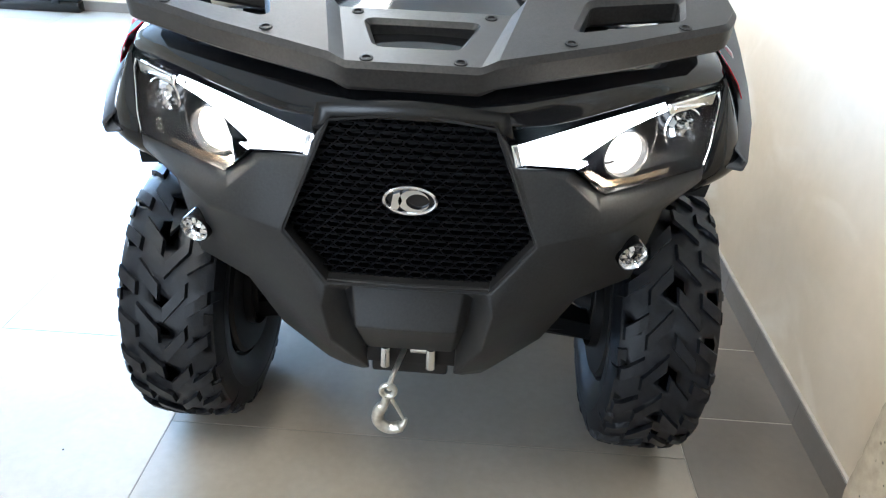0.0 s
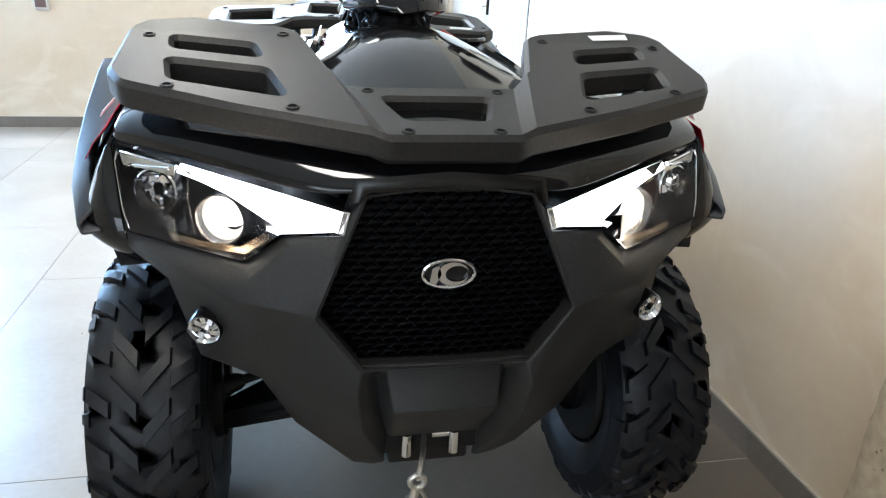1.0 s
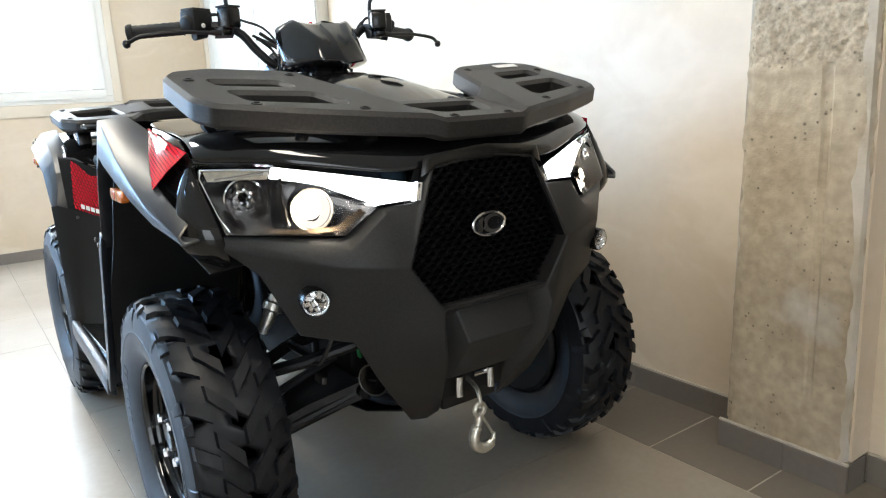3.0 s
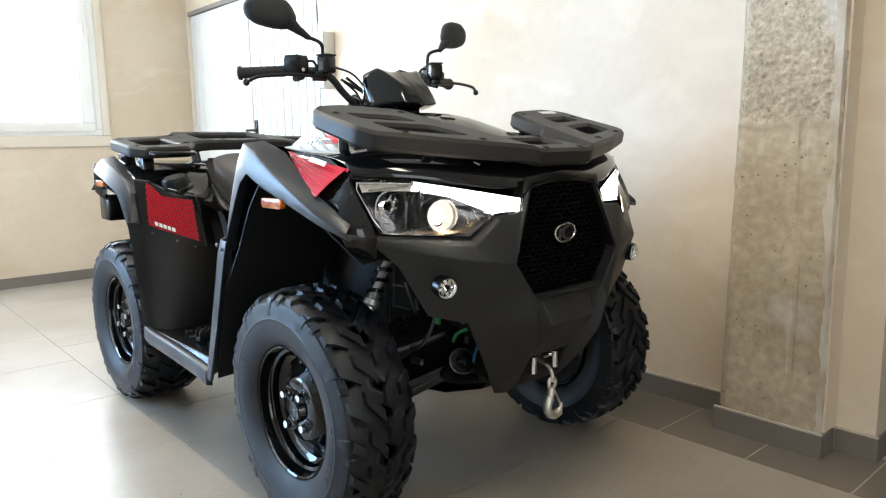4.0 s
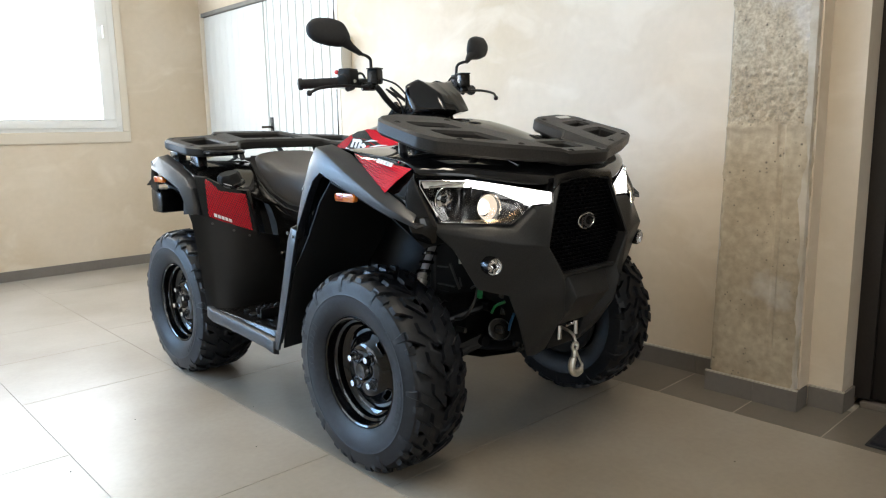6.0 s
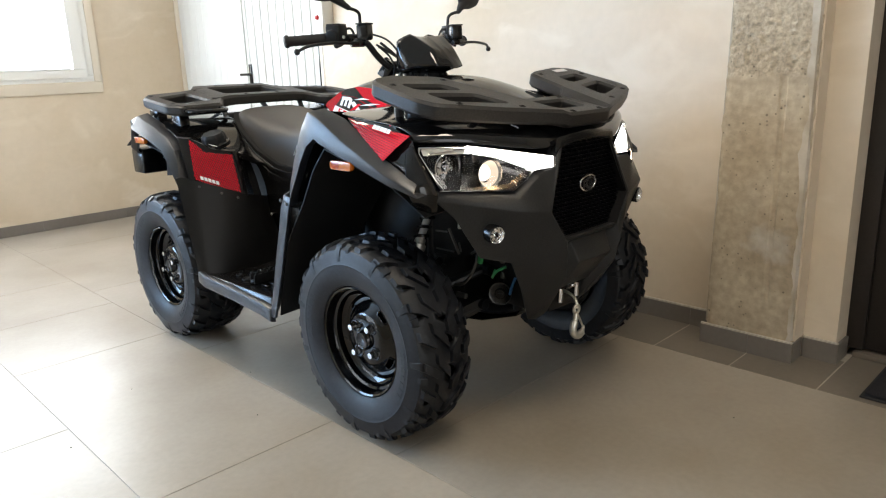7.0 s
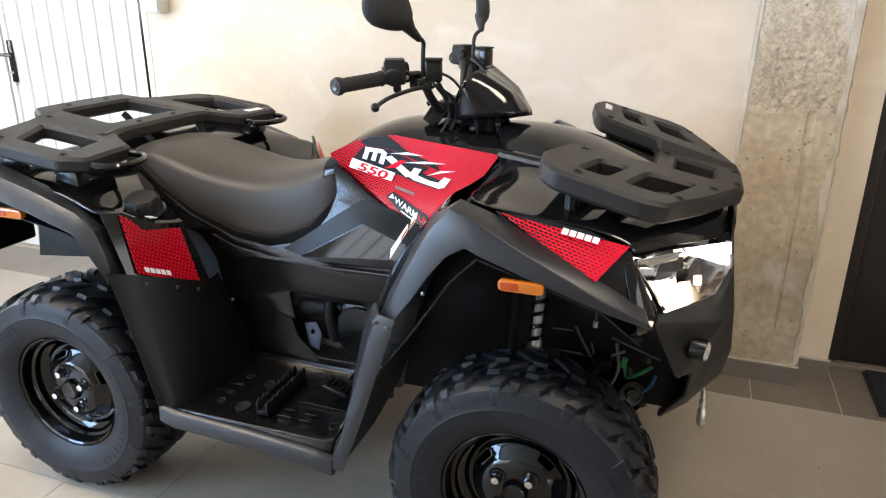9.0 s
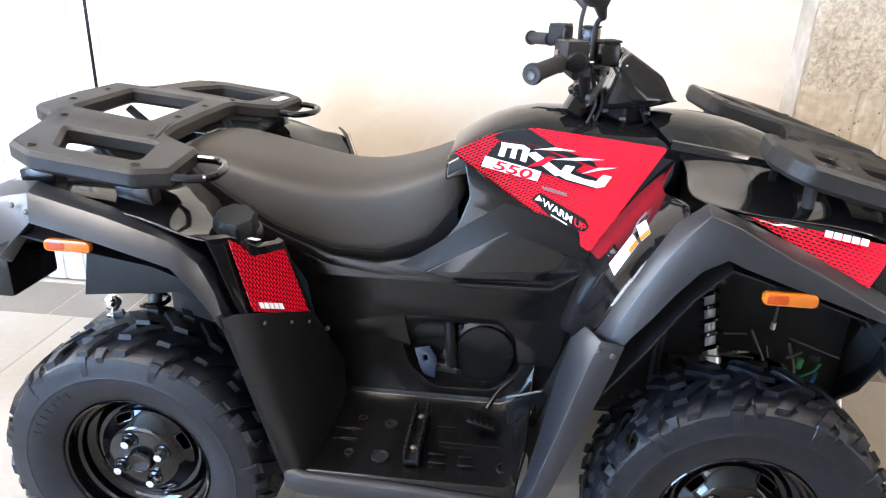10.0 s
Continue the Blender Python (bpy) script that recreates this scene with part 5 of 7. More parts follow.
    for y, z in ((0.294, 0.690), (0.322, 0.699)):
        bm = bmesh.new()
        lathe(bm, [(0.0, 0.0062), (0.003, 0.005), (0.004, 0.001)], aim((s * (0.589 - max(0, y - 0.33) * 0.9), y, z), (s, 0.1, 0)), 12)
        part("rivet", bm, M_ALU, quad, "small steel rivet")
    # liner inside the arch
    line = [((0.50, -0.235, 0.70), 0.20), ((0.545, -0.16, 0.78), 0.2), ((0.565, 0.0, 0.84), 0.2), ((0.570, 0.10, 0.872), 0.2), ((0.570, 0.16, 0.81), 0.22), ((0.570, 0.23, 0.70), 0.24), ((0.575, 0.33, 0.56), 0.26), ((0.575, 0.40, 0.36), 0.26), ((0.565, 0.43, 0.29), 0.30)]
    bm = bmesh.new()
    sheet(bm, [[mir(p, s), mir((0.40, p[1] - 0.005, p[2] + 0.01), s), mir((w, p[1] + 0.01, p[2]), s)] for p, w in line], 0.004)
    part("arch_liner", bm, M_INNER, quad, "black plastic wheel arch liner", angle=50)
    # side marker
    marker(s, 0.001, 0.831, 0.585, 0.047)


def marker(s, y, z, x, half):
    prof = fillet([(-half, -0.0125), (half, -0.0125), (half, 0.0125), (-half, 0.0125)], 0.012)
    me = plate([tuple(p) for p in prof], [], 0.016, M_ORANGE, lambda u, v, w: (s * (x + w), y + u, z + v), bevel=0.003)
    m = part("side_marker", me, None, quad, "orange side marker lens")
    inner = fillet([(0.004, -0.009), (half - 0.006, -0.009), (half - 0.006, 0.009), (0.004, 0.009)], 0.006)
    part("marker_insert", plate([tuple(p) for p in inner], [], 0.003, M_ORANGEDARK, lambda u, v, w: (s * (x + 0.0075 + w), y + u, z + v), bevel=0.001), None, m, "darker half of the lens")
    bm = bmesh.new()
    box(bm, min(s * (x - 0.06), s * (x - 0.009)), max(s * (x - 0.06), s * (x - 0.009)), y - 0.02, y + 0.02, z - 0.010, z + 0.010)
    part("marker_bracket", bm, M_INNER, m, bevel=0.002)


for s in (-1, 1):
    front_side(s)


# --- racks
def rack_bolt(bm, p, up):
    lathe(bm, [(0.0, 0.010), (0.0015, 0.0095), (0.002, 0.006), (-0.002, 0.005), (-0.002, 0.001)], aim(p, up), 14)


def front_rack():
    def lay(u, v, w):
        edge = 0.115 + 0.048 * max(0.0, min(1.0, (v + 0.413) / 0.218))
        sink = (0.006 + 0.020 * max(0.0, min(1.0, (v + 0.413) / 0.218))) * max(0.0, min(1.0, (edge - abs(u)) / 0.022))
        lift = 0.006 * max(0.0, (v + 0.05) / 0.07)
        return (u, v - 0.25 * w * 0.9, 1.0585 - 0.022 + 0.25 * v + w - sink + lift)

    half = [(0.098, -0.413), (0.300, -0.335), (0.468, -0.255), (0.492, -0.205), (0.488, -0.030), (0.462, 0.0), (0.385, 0.016), (0.235, -0.012), (0.205, -0.030), (0.160, -0.195)]
    outline = half + [(-x, y) for x, y in half[::-1]]
    holes = [[(-0.085, -0.250), (0.085, -0.250), (0.058, -0.345), (-0.058, -0.345)]]
    for s in (-1, 1):
        holes.append([(s * x, y) for x, y in ((0.412, -0.068), (0.286, -0.095), (0.272, -0.150), (0.406, -0.118))])
        holes.append([(s * x, y) for x, y in ((0.408, -0.166), (0.262, -0.200), (0.234, -0.296), (0.396, -0.240))])
    me = plate(outline, holes, 0.044, M_RACK, lay, bevel=0.008, round_by=0.013, cuts=2, angle=14, steps=0, creases=[((q * (0.115 - w), -0.413), (q * (0.163 - w), -0.195)) for q in (-1, 1) for w in (0, 0.022)])
    rack = part("front_rack", me, None, quad, "dark grey plastic front cargo rack")
    for x, y in ((0.066, -0.395), (0.222, -0.338), (0.106, -0.222), (0.397, -0.270), (0.449, -0.069), (0.235, -0.050)):
        for s in (-1, 1):
            bm = bmesh.new()
            rack_bolt(bm, Vector(lay(s * x, y, 0.0225)), (0, -0.24, 1))
            part("rack_bolt", bm, M_INNER, rack, "flat black bolt")
    part("rack_label", plate([(0.335, -0.022), (0.415, -0.012), (0.412, -0.034), (0.338, -0.042)], [], 0.001, M_WHITE, lambda u, v, w: lay(u, v, 0.0235 + w)), None, rack, "small white label")
    for s in (-1, 1):
        for x, y, z in ((0.12, -0.32, 0.905), (0.30, -0.24, 0.905), (0.42, -0.06, 0.935), (0.23, -0.06, 0.945)):
            bm = bmesh.new()
            tube(bm, [(s * x, y, z), (s * x, y, 1.035 + 0.25 * y)], 0.013, 8)
            part("rack_stay", bm, M_FRAME, rack, "black rack stay")


front_rack()


def rear_rack():
    def lay(u, v, w):
        return (u, v, 0.966 + 0.12 * (v - 1.4) + w + 0.010 * max(0.0, min(1.0, (0.24 - abs(u)) / 0.06)))

    half = [(0.0, 1.325), (0.215, 1.320), (0.275, 1.215), (0.455, 1.195), (0.502, 1.255), (0.500, 1.470), (0.452, 1.545), (0.215, 1.610), (0.185, 1.665), (0.0, 1.675)]
    outline = half + [(-x, y) for x, y in half[-2:0:-1]]
    holes = [[(-0.155, 1.395), (0.155, 1.395), (0.140, 1.590), (-0.140, 1.590)]]
    for s in (-1, 1):
        holes.append([(s * x, y) for x, y in ((0.285, 1.310), (0.430, 1.280), (0.432, 1.450), (0.285, 1.520))])
    me = plate(outline, holes, 0.042, M_RACK, lay, bevel=0.009, round_by=0.013, cuts=2, angle=24, steps=0)
    rack = part("rear_rack", me, None, quad, "dark grey plastic rear cargo rack")
    for x, y in ((0.245, 1.345), (0.465, 1.265), (0.455, 1.490), (0.215, 1.570), (0.08, 1.355), (0.08, 1.630)):
        for s in (-1, 1):
            bm = bmesh.new()
            rack_bolt(bm, Vector(lay(s * x, y, 0.0215)), (0, 0, 1))
            part("rack_bolt", bm, M_INNER, rack, "flat black bolt")
    part("rack_label", plate([(0.335, 1.235), (0.415, 1.225), (0.418, 1.25), (0.338, 1.26)], [], 0.001, M_WHITE, lambda u, v, w: lay(u, v, 0.0225 + w)), None, rack, "small white label")
    for s in (-1, 1):
        bm = bmesh.new()
        loop = [(0.290, 1.24, 0.945), (0.285, 1.17, 0.94), (0.330, 1.135, 0.938), (0.400, 1.130, 0.938), (0.440, 1.165, 0.94), (0.445, 1.24, 0.945)]
        tube(bm, curved([mir(p, s) for p in loop], 5), 0.0095, 10)
        part("rack_loop", bm, M_GLOSS, rack, "black steel tie-down loop")
    for s in (-1, 1):
        for line in (((0.20, 1.36, 0.955), (0.20, 1.335, 0.90)), ((0.12, 1.60, 0.97), (0.14, 1.50, 0.87))):
            bm = bmesh.new()
            tube(bm, [mir(p, s) for p in line], 0.012, 8)
            part("rack_stay", bm, M_FRAME, rack, "black rack stay")
        for y, z in ((1.282, 0.850), (1.490, 0.890)):
            bm = bmesh.new()
            box_at(bm, pose(s * 0.432, y, (z + 0.930) / 2 + 0.06 * (y - 1.3), -8), 0.022, 0.038, (0.945 - z) / 2)
            part("rack_bracket", bm, M_SATIN, rack, "black bracket under the rack", bevel=0.006)


rear_rack()


# --- tank cover
def tank_x(y, z):
    return 0.245 - 0.33 * (z - 0.775) - 0.06 * (y - 0.18)


def tank():
    ys = [(0.665, 0.950, 0.940), (0.62, 0.990, 0.968), (0.56, 1.028, 1.000), (0.46, 1.060, 1.022), (0.32, 1.052, 1.015), (0.20, 1.036, 1.002), (0.125, 1.030, 0.994)]
    rows = []
    for y, zc, ze in ys:
        half = [(0.0, y, zc), (0.07, y, zc - 0.004), (tank_x(y, ze) - 0.022, y, ze + 0.008), (tank_x(y, ze) + 0.002, y, ze - 0.012)]
        low = min(0.755 + 0.75 * max(0.0, y - 0.36), ze - 0.05)
        half += [(tank_x(y, z), y, z) for z in ((ze - 0.012) * 0.6 + low * 0.4, (ze - 0.012) * 0.3 + low * 0.7, low)]
        rows.append([mir(p, -1) for p in half[:0:-1]] + half)
    bm = bmesh.new()
    sheet(bm, rows, 0.006)
    t = subdivided(part("tank_cover", bm, M_GLOSS, quad, "gloss black tank cover", angle=50), 1)
    for s in (-1, 1):
        def lay(lift):
            return lambda u, v, w: (s * (tank_x(u, v) + lift + w), u, v)

        red = [(0.648, 0.961) if s < 0 else (0.600, 0.968), (0.567, 1.004) if s < 0 else (0.567, 0.996), (0.460, 1.025), (0.162, 1.000), (0.318, 0.764)]
        part("sticker", plate(red, [], 0.002, M_RED, lay(0.004), round_by=0.012), None, t, "red sticker with a dark printed net")
        part("sticker_wedge", plate([(0.555, 1.003), (0.520, 1.016), (0.473, 1.021), (0.413, 0.988), (0.323, 0.960), (0.317, 0.948), (0.389, 0.969), (0.462, 0.989), (0.541, 0.994)], [], 0.002, M_BLACKP, lay(0.0065), round_by=0.004), None, t, "black wedge")
        # big slanted model mark, drawn as plain strokes
        part("mark_shadow", plate([(0.569, 0.958), (0.540, 0.993), (0.465, 0.988), (0.397, 0.967), (0.345, 0.953), (0.365, 0.939), (0.310, 0.925), (0.314, 0.903), (0.385, 0.916), (0.440, 0.931)], [], 0.0015, M_BLACKP, lay(0.0075), round_by=0.006), None, t, "black print behind the white strokes")
        strokes = [
            [(0.542, 0.960), (0.535, 0.984), (0.521, 0.984), (0.528, 0.958)],
            [(0.515, 0.958), (0.509, 0.982), (0.497, 0.981), (0.502, 0.956)],
            [(0.491, 0.953), (0.485, 0.979), (0.470, 0.978), (0.477, 0.950)],
            [(0.536, 0.990), (0.484, 0.987), (0.468, 0.978), (0.486, 0.9775), (0.536, 0.979)],
            [(0.477, 0.969), (0.456, 0.974), (0.385, 0.930), (0.408, 0.925)],
            [(0.387, 0.950), (0.365, 0.948), (0.376, 0.933), (0.342, 0.923), (0.316, 0.920), (0.301, 0.935), (0.282, 0.932), (0.297, 0.910), (0.314, 0.906), (0.385, 0.920), (0.402, 0.928)],
            [(0.461, 0.979), (0.412, 0.986), (0.366, 0.981), (0.412, 0.980)],
            [(0.421, 0.960), (0.357, 0.968), (0.301, 0.967), (0.356, 0.962)],
            [(0.350, 0.934), (0.312, 0.949), (0.272, 0.952), (0.311, 0.944)],
        ]
        for k, st in enumerate(strokes):
            part("white_stroke", plate(st, [], 0.0015, M_WHITE, lay(0.0092 + 0.0006 * (k % 3))), None, t)
        part("red_stroke", plate([(0.473, 0.941), (0.437, 0.946), (0.410, 0.966), (0.429, 0.966)], [], 0.0015, M_REDPLAIN, lay(0.0110)), None, t)
        part("number_field", plate([(0.571, 0.958), (0.440, 0.932), (0.448, 0.911), (0.579, 0.935)], [], 0.0015, M_WHITE, lay(0.0098)), None, t, "white field behind the number")
        c, k = math.cos(radians(11.5)), math.sin(radians(11.5))

        def write(u, v, w):
            if s > 0:
                u = -u
            return (s * (tank_x(0.510 - u * c, 0.9235 - u * k + v) + 0.0110 + w), 0.510 - u * c, 0.9235 - u * k + v)

        if s < 0:
            part("number", lettering("550", 0.0285, 0.001, M_REDPLAIN, lambda u, v, w: write(u * 2.15, v, w), 0.25), None, t, "red number 550 on white")
        part("grey_mark", plate([(0.436, 0.901), (0.434, 0.894), (0.378, 0.882), (0.380, 0.889)], [], 0.0015, M_GREYP, lay(0.0085)), None, t, "thin grey bar")
        part("shop_sticker", plate([(0.459, 0.871), (0.441, 0.886), (0.428, 0.880), (0.334, 0.836), (0.325, 0.822), (0.333, 0.809), (0.355, 0.812), (0.373, 0.818), (0.418, 0.839), (0.447, 0.863)], [], 0.0015, M_BLACKP, lay(0.0085), round_by=0.004), None, t, "small black shop sticker")
        part("white_triangle", plate([(0.441, 0.881), (0.433, 0.868), (0.451, 0.870)], [], 0.001, M_WHITE, lay(0.0100)), None, t)
        if s < 0:
            for word, mat, y0, z0 in (("WARM", M_WHITE, 0.3980, 0.8428), ("UP", M_REDPLAIN, 0.3460, 0.8170)):
                part("word", lettering(word, 0.0222, 0.001, mat, lambda u, v, w: (-(tank_x(y0 - u * 1.02, z0 - u * 0.51 + v) + 0.0108 + w), y0 - u * 1.02, z0 - u * 0.51 + v), 0.1), None, t, "printed word on the small sticker")
        part("white_bar", plate([(0.412, 0.842), (0.374, 0.8235), (0.374, 0.8205), (0.412, 0.839)], [], 0.001, M_WHITE, lay(0.0100)), None, t)

tank()


def shoulder(s):
    """Gloss panel between the tank and the flare."""
    bm = bmesh.new()
    rows = [
        [(0.185, 0.145, 0.995), (0.222, 0.24, 0.885), (0.250, 0.325, 0.775), (0.262, 0.345, 0.690)],
        [(0.235, 0.150, 0.990), (0.262, 0.235, 0.892), (0.280, 0.318, 0.780), (0.285, 0.352, 0.680)],
        [(0.31, 0.190, 0.962), (0.34, 0.290, 0.830), (0.345, 0.350, 0.740), (0.340, 0.378, 0.650)],
        [(0.41, 0.205, 0.966), (0.430, 0.300, 0.850), (0.425, 0.362, 0.745), (0.420, 0.392, 0.650)],
        [(0.490, 0.180, 0.976), (0.490, 0.268, 0.892), (0.482, 0.335, 0.775), (0.480, 0.375, 0.670)],
        [(0.540, 0.170, 0.970), (0.548, 0.244, 0.874), (0.546, 0.303, 0.760), (0.538, 0.340, 0.680)],
    ]
    sheet(bm, [[mir(p, s) for p in r] for r in rows], 0.005)
    sh = subdivided(part("shoulder_panel", bm, M_GLOSS, quad, "gloss black panel beside the tank", angle=60), 2)
    # printed warning label in two fields
    out = Vector((s * 0.29, 0.78, 0.56))
    a, b, c, d = (Vector(mir(p, s)) for p in ((0.496, 0.258, 0.913), (0.503, 0.244, 0.929), (0.534, 0.238, 0.915), (0.531, 0.252, 0.897)))
    e, f, g, h = (Vector(mir(p, s)) for p in ((0.505, 0.265, 0.900), (0.530, 0.256, 0.893), (0.538, 0.294, 0.828), (0.513, 0.302, 0.840)))
    for name, mat, q, lift in (("warning_label", M_WHITE, (a, b, c, d), 0.011), ("warning_label", M_WHITE, (e, f, g, h), 0.011), ("label_stripe", M_ORANGE, (b.lerp(c, 0.72), c, d, a.lerp(d, 0.72)), 0.0122), ("label_stripe", M_ORANGE, (e.lerp(f, 0.66), f, f.lerp(g, 0.35), e.lerp(f, 0.66).lerp(h.lerp(g, 0.66), 0.3)), 0.0122)):
        bm = bmesh.new()
        loft(bm, [[p + out * lift for p in q], [p + out * (lift + 0.001) for p in q]])
        part(name, bm, mat, sh, "white printed warning label" if mat == M_WHITE else "orange label stripe")


for s in (-1, 1):
    shoulder(s)


# --- side panels under the seat
def side(s):
    def lay(x0, slope=0.0):
        return lambda u, v, w: (s * (x0 + slope * (0.75 - v) * (2.4 if v > 0.75 and slope else 1.0) + w), u, v)

    grey = [(0.618, 0.950), (0.600, 0.870), (0.622, 0.810), (0.662, 0.758), (0.720, 0.722), (0.810, 0.700), (0.924, 0.712), (1.066, 0.764), (1.170, 0.822), (1.120, 0.752), (1.030, 0.700), (0.985, 0.640), (0.950, 0.524), (0.834, 0.514), (0.724, 0.490), (0.744, 0.573), (0.641, 0.572), (0.518, 0.574), (0.474, 0.535), (0.464, 0.466), (0.372, 0.458), (0.345, 0.60), (0.290, 0.742), (0.330, 0.772), (0.520, 0.885)]
    part("seat_trim", plate(grey, [], 0.020, M_SATIN, lay(0.230, 0.08), bevel=0.005, round_by=0.012, creases=[((0.2, 0.75), (1.3, 0.75)), ((0.2, 0.85), (1.3, 0.85))]), None, quad, "satin black body panel below the seat")
    vent = [(0.700, 0.688), (0.506, 0.806), (0.290, 0.732), (0.335, 0.700), (0.385, 0.685), (0.620, 0.672)]
    def vent_x(v):
        return 0.247 + 0.03 * (v - 0.70)

    part("vent_panel", plate(vent, [], 0.012, M_GLOSS, lambda u, v, w: (s * (vent_x(v) + w), u, v), bevel=0.004, round_by=0.006), None, quad, "gloss black vent panel")
    edge = [((0.705, 0.689), (0.760, 0.700)), ((0.640, 0.726), (0.680, 0.752)), ((0.560, 0.775), (0.595, 0.812)), ((0.506, 0.807), (0.518, 0.862)), ((0.430, 0.781), (0.420, 0.838)), ((0.350, 0.754), (0.330, 0.802)), ((0.290, 0.733), (0.270, 0.768))]
    bm = bmesh.new()
    rows = []
    for (y0, z0), (y1, z1) in edge:
        a, b = Vector((vent_x(z0) + 0.004, y0, z0)), Vector((0.240 + 0.08 * (0.75 - z1) * (2.4 if z1 > 0.75 else 1), y1, z1))
        rows.append([a + Vector((-0.016, 0, -0.006)), a + Vector((0.002, 0, -0.002)), a + Vector((0.001, 0, 0.004)), a.lerp(b, 0.5) + Vector((-0.002, 0, 0)), b])
    sheet(bm, [[mir(p, s) for p in r] for r in rows], 0.004)
    part("vent_ridge", bm, M_GUARD, quad, "dull black ridge over the vent", angle=60)
    part("vent_lip", plate([(0.630, 0.672), (0.400, 0.676), (0.325, 0.722), (0.385, 0.664), (0.60, 0.662)], [], 0.012, M_GLOSS, lay(0.254, 0.08), bevel=0.003), None, quad, "gloss black vent lip")
    body = [(0.285, 0.745), (0.335, 0.62), (0.375, 0.455), (0.400, 0.325), (0.930, 0.325), (0.965, 0.52), (1.000, 0.720), (0.930, 0.690), (0.800, 0.672), (0.640, 0.678), (0.390, 0.690)]
    hole = [(0.752, 0.505), (0.700, 0.555), (0.510, 0.562), (0.452, 0.505), (0.462, 0.430), (0.520, 0.378), (0.670, 0.376), (0.730, 0.430)]
    part("side_panel", plate(body, [hole], 0.010, M_SATIN, lay(0.242), bevel=0.003, round_by=0.02), None, quad, "satin black side panel with an engine opening")
    # engine behind the opening
    bm = bmesh.new()
    m = aim((s * 0.165, 0.545, 0.465), (s, 0, 0))
    lathe(bm, [(0.0, 0.098), (0.03, 0.098), (0.042, 0.088), (0.046, 0.075), (0.054, 0.072), (0.058, 0.001)], m, 36)
    eng = part("engine_cover", bm, M_SATIN, quad, "round black engine cover")
    for k in range(8):
        bm = bmesh.new()
        q = m @ Matrix.Rotation(k * math.pi / 4, 4, "Z") @ pose(0.090, 0, 0.038)
        lathe(bm, [(0, 0.007), (0.010, 0.007), (0.011, 0.001)], q, 6)
        part("cover_bolt", bm, M_FRAME, eng, "black steel bolt")
    bm = bmesh.new()
    box_at(bm, pose(s * 0.178, 0.660, 0.400, 8), 0.016, 0.045, 0.012)
    box_at(bm, pose(s * 0.172, 0.640, 0.432, 24), 0.014, 0.016, 0.018)
    box_at(bm, pose(s * 0.165, 0.712, 0.520, 12), 0.014, 0.020, 0.014)
    box_at(bm, pose(s * 0.168, 0.690, 0.482, -20), 0.012, 0.010, 0.022)
    for q in range(5):
        lathe(bm, [(0, 0.009), (0.012, 0.008), (0.013, 0.001)], aim((s * 0.186, 0.615 + 0.024 * q, 0.398 + 0.012 * (q % 2)), (s, 0.1, 0.2)), 8)
    part("engine_casting", bm, M_ALU, quad, "bare aluminium engine castings", bevel=0.008)
    bm = bmesh.new()
    tube(bm, curved([mir(p, s) for p in ((0.20, 0.640, 0.56), (0.225, 0.632, 0.50), (0.21, 0.625, 0.42))], 4), [0.014, 0.016] * 4 + [0.014], 10)
    part("hose", bm, M_INNER, quad, "black rubber hose")
    bm = bmesh.new()
    rings = []
    for k in range(9):
        y, h = 0.738 - 0.0115 * k, (0.036 if k % 2 else 0.031) - 0.0012 * k
        rings.append([(s * (0.212 + 0.022 * math.cos(a)), y, 0.522 + h * math.sin(a)) for a in (2 * math.pi * q / 14 for q in range(14))])
    loft(bm, rings)
    part("intake_boot", bm, M_INNER, quad, "black rubber intake boot with bellows", angle=50)
    part("bracket_plate", plate([(0.724, 0.462), (0.686, 0.470), (0.664, 0.440), (0.668, 0.392), (0.700, 0.400)], [[(0.700, 0.445), (0.690, 0.447), (0.688, 0.435), (0.698, 0.433)]], 0.004, M_BLUESTEEL, lambda u, v, w: (s * (0.222 + 0.3 * (0.43 - v) + w), u, v), bevel=0.001), None, quad, "blue-grey steel bracket")
    for y, z in ((0.935, 0.522), (0.335, 0.632)):
        bm = bmesh.new()
        lathe(bm, [(0, 0.006), (0.004, 0.005), (0.005, 0.001)], aim((s * 0.258, y, z), (s, 0, 0)), 12)
        part("panel_screw", bm, M_ZINC, quad)


for s in (-1, 1):
    side(s)


